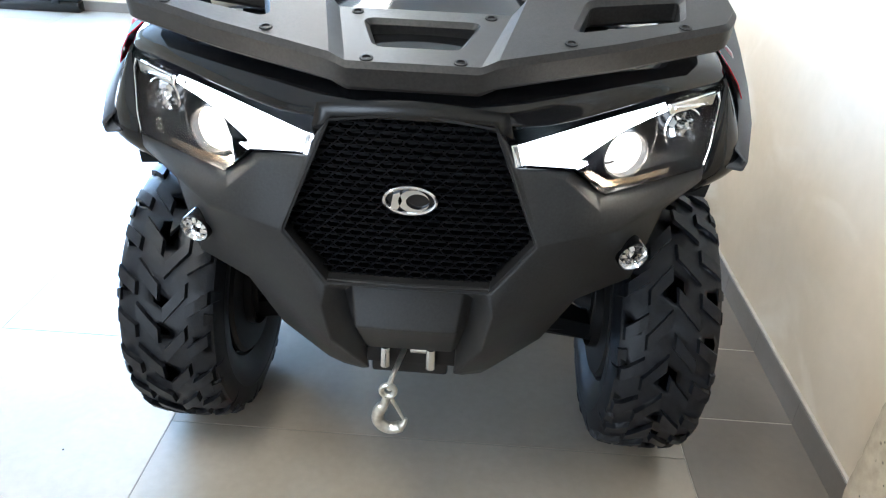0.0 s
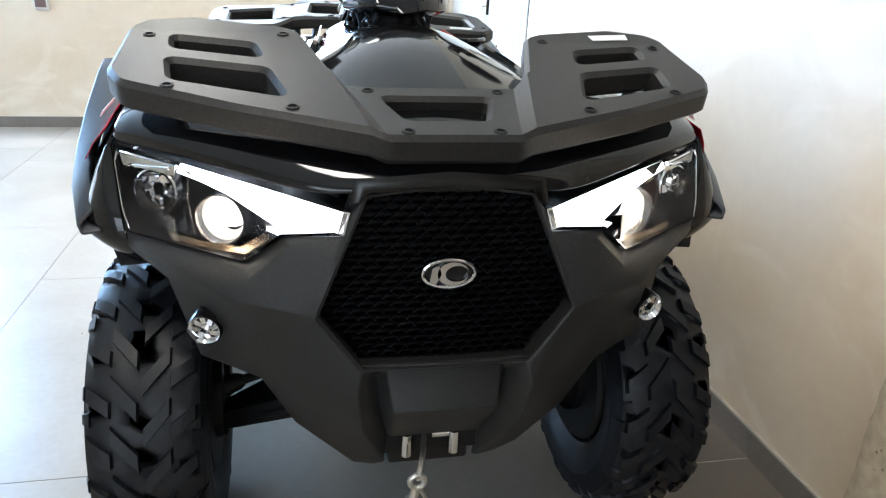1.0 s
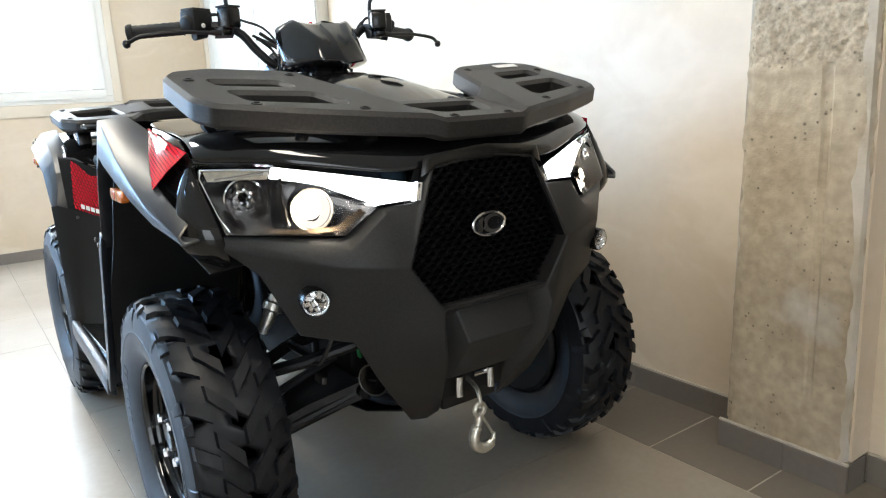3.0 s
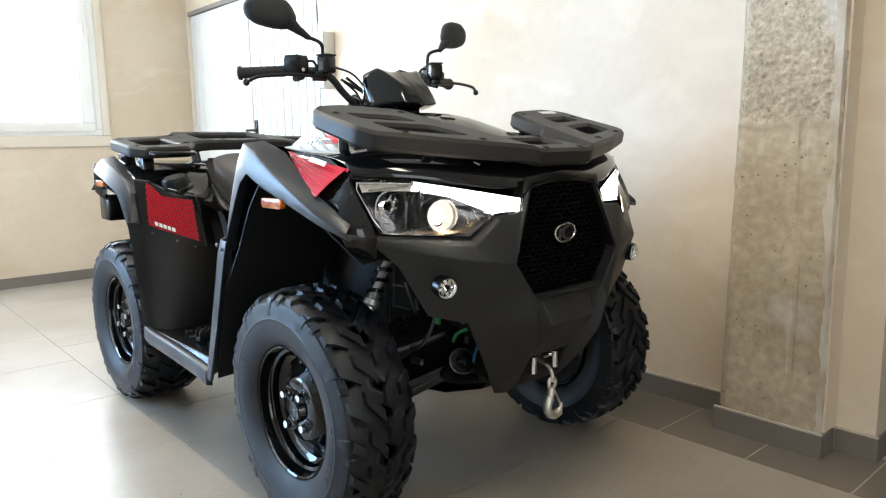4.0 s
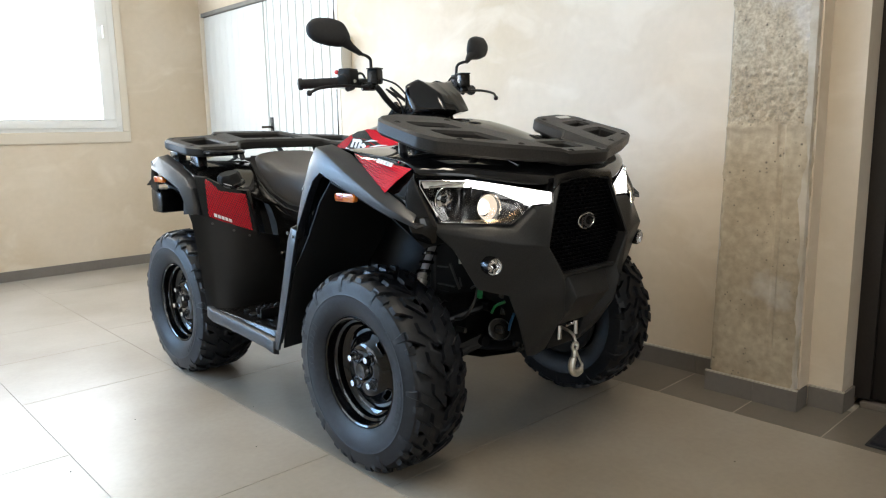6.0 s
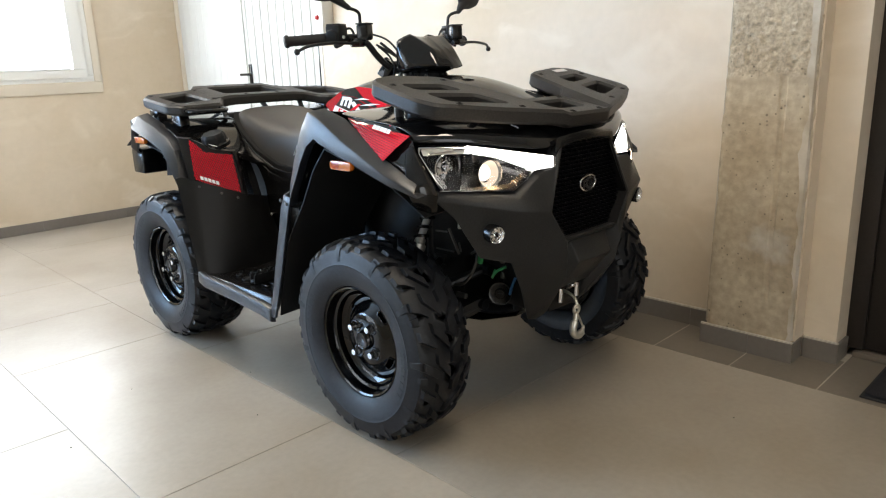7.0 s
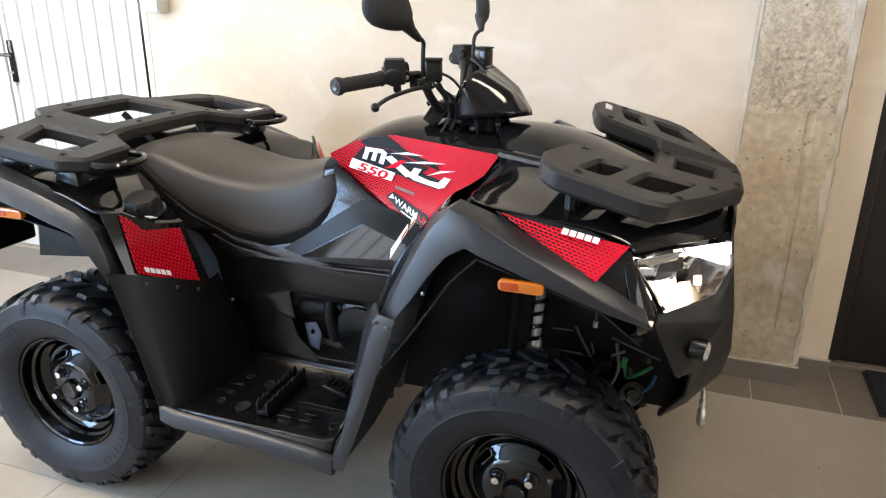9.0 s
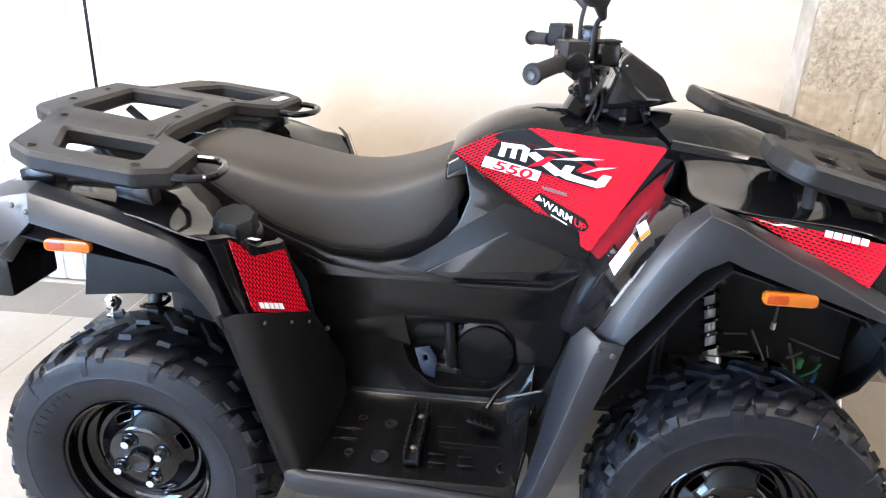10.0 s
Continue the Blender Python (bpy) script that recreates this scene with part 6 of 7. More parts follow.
# --- foot wells
def footwell(s):
    bm = bmesh.new()
    rows = [
        [(0.246, 0.92, 0.358), (0.252, 0.918, 0.347), (0.285, 0.912, 0.341), (0.52, 0.90, 0.338), (0.575, 0.905, 0.350), (0.592, 0.905, 0.318)],
        [(0.246, 0.70, 0.358), (0.252, 0.70, 0.344), (0.285, 0.70, 0.336), (0.52, 0.70, 0.332), (0.570, 0.70, 0.344), (0.588, 0.70, 0.305)],
        [(0.246, 0.50, 0.358), (0.252, 0.50, 0.344), (0.285, 0.50, 0.336), (0.52, 0.50, 0.332), (0.568, 0.48, 0.344), (0.586, 0.48, 0.295)],
        [(0.248, 0.455, 0.385), (0.254, 0.457, 0.365), (0.285, 0.462, 0.352), (0.51, 0.468, 0.345), (0.560, 0.462, 0.345), (0.584, 0.465, 0.291)],
        [(0.250, 0.42, 0.46), (0.256, 0.422, 0.43), (0.275, 0.427, 0.400), (0.50, 0.44, 0.39), (0.555, 0.452, 0.345), (0.582, 0.455, 0.288)],
    ]
    sheet(bm, [[mir(p, s) for p in r] for r in rows], 0.008)
    f = part("footwell", bm, M_SATIN, quad, "black plastic footwell", angle=40, bevel=0.004)
    bm = bmesh.new()
    rows = [[(0.578, y, z + 0.028), (0.598, y, z + 0.022), (0.600, y, z - 0.022), (0.575, y, z - 0.03)] for y, z in ((0.945, 0.335), (0.90, 0.322), (0.70, 0.315), (0.50, 0.302), (0.44, 0.292))]
    loft(bm, [[mir(p, s) for p in r] for r in rows])
    part("nerf_edge", bm, M_MATT, quad, "dark grey running board edge", bevel=0.006)
    for x, y, r in ((0.355, 0.826, 0.012), (0.368, 0.754, 0.016), (0.488, 0.829, 0.012), (0.493, 0.757, 0.021), (0.495, 0.480, 0.018)):
        bm = bmesh.new()
        lathe(bm, [(-0.002, r), (0.003, r - 0.001), (0.003, r - 0.004), (-0.001, r - 0.006), (-0.001, 0.001)], pose(s * x, y, 0.337), 20)
        part("drain_boss", bm, M_INNER, f, "black moulded drain boss")
    for x, y, long in ((0.468, 0.632, 0.020), (0.498, 0.629, 0.020), (0.468, 0.566, 0.018), (0.498, 0.566, 0.018), (0.422, 0.553, 0.080), (0.362, 0.620, 0.022), (0.400, 0.850, 0.030), (0.440, 0.850, 0.030)):
        bm = bmesh.new()
        box_at(bm, pose(s * x, y, 0.337), 0.004, long, 0.0035)
        part("floor_rib", bm, M_SATIN, f, bevel=0.002)
    # foot peg bar with teeth
    bm = bmesh.new()
    x0, x1 = sorted((s * 0.315, s * 0.515))
    box(bm, x0, x1, 0.668, 0.673, 0.338, 0.372)
    box(bm, x0, x1, 0.697, 0.702, 0.338, 0.372)
    box(bm, x0, x1, 0.673, 0.697, 0.338, 0.350)
    for k in range(8):
        for y in (0.6705, 0.6995):
            xx = x0 + 0.012 + k * 0.0255
            box(bm, xx - 0.006, xx + 0.006, y - 0.0024, y + 0.0024, 0.372, 0.379)
    peg = part("foot_peg", bm, M_FRAME, quad, "black steel foot peg with teeth", bevel=0.001)
    for x in (0.355, 0.475):
        bm = bmesh.new()
        lathe(bm, [(0, 0.009), (0.006, 0.009), (0.008, 0.001)], pose(s * x, 0.685, 0.351), 6)
        part("peg_bolt", bm, M_ZINC, peg)
    if s < 0:
        bm = bmesh.new()
        tube(bm, curved([(-0.262, 0.470, 0.425), (-0.290, 0.505, 0.400), (-0.325, 0.530, 0.372)], 4), 0.007)
        box_at(bm, pose(-0.362, 0.540, 0.366, 14, 6), 0.030, 0.036, 0.005)
        for k in range(5):
            box_at(bm, pose(-0.362, 0.540, 0.366, 14, 6) @ pose(0, -0.028 + 0.014 * k, 0.006), 0.028, 0.003, 0.003)
        part("brake_pedal", bm, M_SATIN, quad, "black foot brake pedal with a ribbed pad", bevel=0.002)
        stirrup = [(0.484, 0.404), (0.402, 0.440), (0.386, 0.425), (0.396, 0.340), (0.476, 0.330)]
        b = part("pedal_bracket", plate(stirrup, [[(0.462, 0.388), (0.412, 0.410), (0.412, 0.358), (0.462, 0.350)]], 0.006, M_FRAME, lambda u, v, w: (-0.330 - 0.2 * (u - 0.43) + w, u, v), bevel=0.002, round_by=0.006), None, quad, "black steel pedal bracket")
        bm = bmesh.new()
        tube(bm, [(-0.322, 0.484, 0.409), (-0.338, 0.402, 0.445)], 0.003, 8)
        part("bracket_edge", bm, M_ALU, b, "thin bright edge of the bracket")


for s in (-1, 1):
    footwell(s)


# --- seat
def seat():
    st = [
        (0.606, 0.953, 0.870, 0.112), (0.630, 0.957, 0.805, 0.150), (0.700, 0.925, 0.722, 0.172), (0.810, 0.884, 0.678, 0.180), (0.924, 0.870, 0.686, 0.194),
        (1.060, 0.896, 0.736, 0.200), (1.180, 0.922, 0.802, 0.194), (1.280, 0.942, 0.858, 0.172), (1.350, 0.922, 0.880, 0.135), (1.380, 0.905, 0.885, 0.09),
    ]
    bm = bmesh.new()
    rings = []
    for y, zt, zb, w in st:
        ring = []
        for k in range(24):
            a = 2 * math.pi * k / 24
            c, q = math.cos(a), math.sin(a)
            e = 0.62
            x = w * math.copysign(abs(c) ** e, c)
            z = (zt + zb) / 2 + (zt - zb) / 2 * math.copysign(abs(q) ** (e if q > 0 else 0.35), q)
            if q > 0:
                x *= 1 - 0.10 * q
            else:
                x *= 1 + 0.23 * min(1.0, -1.3 * q)
            ring.append((x, y, z))
        rings.append(ring)
    loft(bm, rings)
    saddle = subdivided(part("seat", bm, M_SEAT, quad, "black vinyl saddle seat", angle=60), 1)
    bm = bmesh.new()
    rings = []
    for y, zt, zb, w in st[1:9]:
        top, low, w = zb + 0.035, zb - 0.040, w * 1.13
        rings.append([(-w, y, top), (-w * 0.99, y, (top + low) / 2), (-w * 0.92, y, low), (w * 0.92, y, low), (w * 0.99, y, (top + low) / 2), (w, y, top)])
    loft(bm, rings)
    part("seat_base", bm, M_INNER, saddle, "black plastic base under the seat", angle=40)


seat()


# --- rear body
def rear(s):
    bm = bmesh.new()
    rows = [
        [(0.15, 1.06, 0.700), (0.15, 1.15, 0.760), (0.15, 1.20, 0.830), (0.15, 1.30, 0.895), (0.15, 1.58, 0.910)],
        [(0.27, 1.030, 0.715), (0.27, 1.13, 0.762), (0.27, 1.175, 0.840), (0.27, 1.29, 0.902), (0.27, 1.58, 0.910)],
        [(0.352, 1.000, 0.780), (0.348, 1.125, 0.802), (0.360, 1.175, 0.860), (0.38, 1.28, 0.908), (0.40, 1.58, 0.916)],
        [(0.44, 1.030, 0.804), (0.45, 1.140, 0.813), (0.45, 1.180, 0.860), (0.455, 1.28, 0.904), (0.460, 1.56, 0.922)],
        [(0.530, 1.074, 0.842), (0.525, 1.14, 0.844), (0.515, 1.19, 0.858), (0.508, 1.31, 0.888), (0.500, 1.56, 0.912)],
    ]
    sheet(bm, [[mir(p, s) for p in r] for r in rows], 0.005)
    d = subdivided(part("rear_deck", bm, M_GLOSS, quad, "gloss black rear deck", angle=60), 1)
    def face_y(x, z):
        return 0.999 + 0.30 * (x - 0.373) + 0.36 * (z - 0.775)

    bm = bmesh.new()
    rows = []
    for x, top, low, back in ((0.300, 0.730, 0.600, 0.075), (0.335, 0.766, 0.600, 0.030), (0.352, 0.785, 0.606, 0.006), (0.373, 0.786, 0.612, 0.0), (0.44, 0.800, 0.645, 0.0), (0.50, 0.842, 0.675, 0.0), (0.545, 0.850, 0.690, 0.012)):
        rows.append([(x, face_y(x, z) + back, z) for z in (top, top * 0.67 + low * 0.33, top * 0.33 + low * 0.67, low)])
    rows = [[(p[0], p[1] + 0.012, p[2] + 0.006), *r] for r in rows for p in r[:1]]
    sheet(bm, [[mir(p, s) for p in r] for r in rows], 0.005)
    fen = part("rear_fender", bm, M_GLOSS, quad, "gloss black rear fender", angle=40)
    # red sticker on the slanting front face
    red = [(0.515, 0.843), (0.496, 0.826), (0.472, 0.792), (0.425, 0.782), (0.376, 0.774), (0.382, 0.624), (0.455, 0.657), (0.531, 0.694)]
    part("sticker", plate(red, [], 0.002, M_REDNET, lambda u, v, w: (s * u, face_y(u, v) - 0.006 - w, v), round_by=0.004, cuts=2), None, fen, "red sticker with a dark printed net")
    bm = bmesh.new()
    for k in range(5):
        x = 0.512 - 0.0125 * k
        z = 0.7045 - 0.468 * (0.525 - x)
        q = [(x, z - 0.005), (x - 0.0095, z - 0.0095), (x - 0.0102, z + 0.0035), (x - 0.0008, z + 0.008)]
        loft(bm, [[(s * u, face_y(u, v) - 0.0085, v) for u, v in q], [(s * u, face_y(u, v) - 0.0100, v) for u, v in q]])
    part("white_mark", bm, M_WHITE, fen, "small white bars printed on the sticker")
    # flare: upper edge, crest, lower edge
    st = [
        ((0.455, 1.600, 0.900), (0.480, 1.610, 0.880), (0.490, 1.610, 0.760), (0.470, 1.60, 0.740)),
        ((0.475, 1.540, 0.925), (0.532, 1.545, 0.902), (0.552, 1.530, 0.790), (0.530, 1.525, 0.765)),
        ((0.488, 1.465, 0.932), (0.538, 1.457, 0.922), (0.580, 1.432, 0.874), (0.550, 1.425, 0.880)),
        ((0.490, 1.310, 0.888), (0.544, 1.306, 0.886), (0.585, 1.292, 0.842), (0.555, 1.290, 0.850)),
        ((0.485, 1.170, 0.836), (0.548, 1.167, 0.842), (0.587, 1.152, 0.802), (0.555, 1.150, 0.806)),
        ((0.485, 1.110, 0.806), (0.554, 1.110, 0.802), (0.588, 1.114, 0.762), (0.556, 1.118, 0.760)),
        ((0.505, 1.078, 0.748), (0.562, 1.076, 0.744), (0.588, 1.080, 0.716), (0.556, 1.084, 0.712)),
        ((0.520, 1.052, 0.690), (0.576, 1.056, 0.690), (0.584, 1.058, 0.676), (0.556, 1.064, 0.676)),
    ]
    bm = bmesh.new()
    sheet(bm, [[mir(p, s) for p in r] for r in st], 0.005)
    fl = part("rear_flare", bm, M_MATT, quad, "dark grey textured rear fender flare", angle=34, bevel=0.006)
    for p in ((0.568, 1.445, 0.892), (0.556, 1.480, 0.900)):
        bm = bmesh.new()
        lathe(bm, [(0.0, 0.006), (0.003, 0.005), (0.004, 0.001)], aim(mir(p, s), (s, 0, 0.2)), 12)
        part("rivet", bm, M_ALU, fl, "small steel rivet")
    # lower guard ahead of the rear wheel, flush with the fender above it
    bm = bmesh.new()
    rows = [
        [(0.215, 1.010, 0.585), (0.262, 0.985, 0.595), (0.325, 0.955, 0.612), (0.380, 0.938, 0.628), (0.455, 0.969, 0.660), (0.530, 1.003, 0.690), (0.572, 1.034, 0.706), (0.590, 1.050, 0.704), (0.572, 1.074, 0.702)],
        [(0.215, 0.985, 0.520), (0.262, 0.945, 0.530), (0.320, 0.920, 0.540), (0.390, 0.921, 0.555), (0.465, 0.951, 0.580), (0.535, 0.985, 0.605), (0.574, 1.004, 0.610), (0.591, 1.018, 0.608), (0.574, 1.040, 0.608)],
        [(0.215, 0.935, 0.440), (0.262, 0.893, 0.440), (0.325, 0.893, 0.450), (0.400, 0.905, 0.465), (0.480, 0.928, 0.485), (0.545, 0.957, 0.500), (0.578, 0.972, 0.502), (0.593, 0.985, 0.502), (0.578, 1.005, 0.502)],
        [(0.215, 0.920, 0.370), (0.262, 0.890, 0.370), (0.330, 0.888, 0.375), (0.410, 0.894, 0.385), (0.495, 0.907, 0.395), (0.558, 0.926, 0.402), (0.583, 0.940, 0.404), (0.595, 0.955, 0.404), (0.583, 0.972, 0.404)],
        [(0.215, 0.915, 0.318), (0.262, 0.890, 0.318), (0.330, 0.888, 0.318), (0.410, 0.890, 0.320), (0.500, 0.895, 0.322), (0.565, 0.905, 0.324), (0.588, 0.916, 0.324), (0.597, 0.932, 0.322), (0.586, 0.945, 0.320)],
    ]
    sheet(bm, [[mir(p, s) for p in r] for r in rows], 0.006)
    g = part("rear_guard", bm, M_GUARD, quad, "dark textured guard ahead of the rear wheel", angle=50)
    for p in ((0.528, 0.990, 0.668), (0.455, 0.958, 0.636), (0.400, 0.936, 0.612)):
        bm = bmesh.new()
        lathe(bm, [(0.0, 0.005), (0.002, 0.0042), (0.003, 0.001)], aim(mir(p, s), (s * 0.4, -1, 0)), 12)
        part("rivet", bm, M_ALU, g, "small steel rivet")
    # inner wall of the rear arch
    bm = bmesh.new()
    rows = [[mir((x, y, z), s) for x in (0.56, 0.40, 0.24)] for y, z in ((0.96, 0.36), (1.00, 0.50), (1.06, 0.66), (1.12, 0.76), (1.20, 0.79), (1.35, 0.815), (1.47, 0.84), (1.55, 0.80))]
    sheet(bm, rows, 0.004)
    part("arch_liner", bm, M_INNER, quad, "black plastic wheel arch liner", angle=50)
    part("arch_skirt", plate([(1.400, 0.800), (1.425, 0.665), (1.205, 0.688), (1.130, 0.655), (1.10, 0.73), (1.16, 0.80), (1.30, 0.84)], [], 0.006, M_INNER, lambda u, v, w: (s * (0.455 + w), u, v), bevel=0.002), None, quad, "black plastic skirt under the rear deck")
    marker(s, 1.361, 0.831, 0.575, 0.048)


for s in (-1, 1):
    rear(s)


def tail():
    part("tail_panel", plate([(-0.47, 0.90), (0.47, 0.90), (0.44, 0.74), (0.30, 0.70), (-0.30, 0.70), (-0.44, 0.74)], [], 0.05, M_MATT, lambda u, v, w: (u, 1.585 + w, v), bevel=0.012, round_by=0.03), None, quad, "dark grey tail panel")
    for s in (-1, 1):
        bm = bmesh.new()
        box(bm, min(s * 0.34, s * 0.50), max(s * 0.34, s * 0.50), 1.56, 1.67, 0.665, 0.775)
        t = part("tail_lamp_box", bm, M_SATIN, quad, "black tail lamp housing", bevel=0.01)
        bm = bmesh.new()
        box(bm, min(s * 0.36, s * 0.48), max(s * 0.36, s * 0.48), 1.668, 1.684, 0.685, 0.755)
        part("lens", bm, M_REDLENS, t, "red tail lens", bevel=0.006)
    bm = bmesh.new()
    lathe(bm, [(0.0, 0.022), (0.012, 0.022), (0.014, 0.012), (0.034, 0.012)], pose(-0.03, 1.64, 0.375), 20)
    lathe(bm, [(0.025 * (1 - math.cos(a)), max(0.001, 0.025 * math.sin(a))) for a in (math.pi * k / 12 for k in range(2, 13))], pose(-0.03, 1.64, 0.402), 24)
    part("hitch_ball", bm, M_CHROME, quad, "chrome towing ball")
    bm = bmesh.new()
    box(bm, -0.07, 0.01, 1.36, 1.70, 0.355, 0.375)
    part("tow_bar", bm, M_FRAME, quad, "black steel tow bar", bevel=0.004)


tail()


def fuel_cap():
    m = aim((-0.385, 1.095, 0.805), (-0.28, -0.1, 1))
    bm = bmesh.new()
    prof = [(0.0, 0.058), (0.012, 0.056), (0.016, 0.048), (0.018, 0.046)]
    lathe(bm, prof, m, 32)
    f = part("filler_neck", bm, M_SATIN, quad, "black filler neck", angle=30)
    bm = bmesh.new()
    rings = []
    for z, r in ((0.010, 0.046), (0.014, 0.050), (0.044, 0.047), (0.053, 0.040), (0.054, 0.001)):
        rings.append([m @ Vector((r * (1 - 0.07 * (k % 4 > 1)) * math.cos(2 * math.pi * k / 32), r * (1 - 0.07 * (k % 4 > 1)) * math.sin(2 * math.pi * k / 32), z)) for k in range(32)])
    loft(bm, rings)
    part("fuel_cap", bm, M_INNER, f, "black ribbed fuel cap", angle=30)
    part("cap_label", plate([(1.050, -0.418), (1.050, -0.440), (1.030, -0.437), (1.030, -0.415)], [], 0.0015, M_WHITE, lambda u, v, w: (v, u, 0.8135 - 0.25 * (v + 0.43) + 0.15 * (u - 1.04) + w)), None, f, "tiny white label")


fuel_cap()


# --- handlebar
def handlebar():
    bm = bmesh.new()
    right = [(-0.02, 0.345, 1.075), (-0.09, 0.348, 1.085), (-0.135, 0.36, 1.125), (-0.175, 0.372, 1.172), (-0.23, 0.398, 1.188), (-0.40, 0.480, 1.178)]
    tube(bm, curved([mir(p, -1) for p in right][::-1], 5) + curved(right, 5), 0.011, 12)
    bar = part("handlebar", bm, M_FRAME, quad, "black steel handlebar")
    bm = bmesh.new()
    tube(bm, [(0, 0.30, 0.95), (0, 0.345, 1.08)], 0.028, 14)
    box_at(bm, pose(0, 0.345, 1.085), 0.07, 0.025, 0.022)
    part("stem", bm, M_FRAME, bar, bevel=0.004)
    for s in (-1, 1):
        a, b = Vector((s * 0.300, 0.428, 1.186)), Vector((s * 0.410, 0.477, 1.179))
        bm = bmesh.new()
        pts = [a.lerp(b, k / 14) for k in range(15)]
        tube(bm, [pts[0] - (b - a) * 0.03, *pts], [0.019, *(0.0172 if k % 2 else 0.0162 for k in range(15))], 16)
        tube(bm, [b, b + (b - a) * 0.05, b + (b - a) * 0.11], [0.0205, 0.021, 0.018], 18)
        g = part("grip", bm, M_GRIP, bar, "black rubber grip")
        bm = bmesh.new()
        lathe(bm, [(0.0, 0.010), (0.002, 0.009), (0.0, 0.005), (0.0, 0.001)], aim(b + (b - a) * 0.112, b - a), 14)
        part("grip_end", bm, M_ALU, g)
        bm = bmesh.new()
        q = pose(s * 0.270, 0.402, 1.200, 0, 0, -s * 25)
        box_at(bm, q, 0.031, 0.026, 0.027)
        tube(bm, [q @ Vector((0, 0, 0)), q @ Vector((s * 0.036, 0.004, -0.012))], 0.023, 14)
        part("switch_box", bm, M_INNER, bar, "black switch box", bevel=0.007)
        bm = bmesh.new()
        box_at(bm, q @ pose(0, 0, 0.028), 0.028, 0.023, 0.003)
        part("switch_lid", bm, M_RACK, bar, bevel=0.002)
        bm = bmesh.new()
        box_at(bm, q @ pose(s * -0.006, 0.027, 0.006), 0.006, 0.004, 0.006)
        part("switch_button", bm, M_REDLENS if s > 0 else M_GREYP, bar)
        bm = bmesh.new()
        tube(bm, curved([q @ Vector(p) for p in ((-s * 0.010, -0.02, 0.012), (-s * 0.045, -0.03, 0.016), (-s * 0.060, -0.035, -0.01), (-s * 0.040, -0.03, -0.022))]), 0.004, 8)
        part("hose_bend", bm, M_GRIP, bar, "thin black hose")
        bm = bmesh.new()
        lathe(bm, [(0, 0.006), (0.006, 0.005), (0.007, 0.001)], aim(q @ Vector((s * 0.004, -0.026, -0.012)), (s * 0.3, -1, 0)), 10)
        part("switch_screw", bm, M_ZINC, bar)
        bm = bmesh.new()
        tube(bm, [q @ Vector((-s * 0.02, -0.005, -0.030)), q @ Vector((s * 0.018, -0.005, -0.038))], 0.010, 10)
        part("choke_lever", bm, M_FRAME, bar)
        bm = bmesh.new()
        r = pose(s * 0.214, 0.324, 1.201, 0, 0, -s * 20)
        box_at(bm, r, 0.021, 0.021, 0.025)
        box_at(bm, r @ pose(s * 0.005, 0.02, -0.030), 0.016, 0.022, 0.012)
        part("brake_reservoir", bm, M_SATIN, bar, "black square brake fluid reservoir", bevel=0.006)
        bm = bmesh.new()
        box_at(bm, r @ pose(0, 0, 0.027), 0.0215, 0.0215, 0.0025)
        part("reservoir_lid", bm, M_INNER, bar, bevel=0.001)
        bm = bmesh.new()
        tube(bm, curved([mir(p, s) for p in ((0.205, 0.330, 1.165), (0.25, 0.332, 1.166), (0.33, 0.338, 1.168), (0.415, 0.354, 1.160), (0.449, 0.371, 1.145))], 5), [0.0075] * 6 + [0.0050] * 15, 10)
        lathe(bm, [(-0.010, 0.002), (-0.0075, 0.0075), (0, 0.010), (0.0075, 0.0075), (0.010, 0.002)], aim((s * 0.451, 0.372, 1.143), (0, 0, 1)), 14)
        part("brake_lever", bm, M_FRAME, bar, "black brake lever")
        bm = bmesh.new()
        for z, y in ((1.168, 0.352), (1.186, 0.37)):
            tube(bm, [(s * 0.198, y, z), (s * 0.240, y + 0.014, z)], 0.013, 10)
        part("lever_clamp", bm, M_FRAME, bar)
        bm = bmesh.new()
        tube(bm, curved([mir(p, s) for p in ((0.175, 0.35, 1.20), (0.13, 0.30, 1.17), (0.09, 0.26, 1.09), (0.07, 0.25, 1.03))]), 0.0035, 6)
        part("cable", bm, M_GRIP, bar, "thin black cables")
        # mirror
        bm = bmesh.new()
        tube(bm, curved([mir(p, s) for p in ((0.207, 0.354, 1.185), (0.207, 0.354, 1.240), (0.212, 0.351, 1.262), (0.232, 0.347, 1.272), (0.257, 0.345, 1.277))], 5), 0.0055, 10)
        stem = part("mirror", bm, M_GRIP, quad, "black rear-view mirror on a stalk")
        c = Vector((s * 0.360, 0.379, 1.346)) if s < 0 else Vector((0.345, 0.380, 1.338))
        inward = Vector((-s * 0.30, 0.955, -0.05)).normalized()
        across = Vector((s * 0.955, 0.30, 0)).normalized()
        up = inward.cross(across) * (1 if inward.cross(across).z > 0 else -1)
        tip = Vector((s * 0.255, 0.345, 1.276))
        out = [(-0.078, -0.022), (-0.055, 0.030), (-0.010, 0.045), (0.050, 0.042), (0.078, 0.018), (0.076, -0.014), (0.050, -0.036), (0.0, -0.048), (-0.050, -0.050)]
        out = [tuple(p) for p in fillet(out, 0.02, 3)]
        bm = bmesh.new()
        rings = []
        for d, k in ((0.010, 0.90), (0.006, 0.98), (-0.004, 1.0), (-0.016, 0.92), (-0.026, 0.70), (-0.031, 0.35)):
            rings.append([c + across * (u * k) + up * (v * k) + inward * d for u, v in out])
        loft(bm, rings)
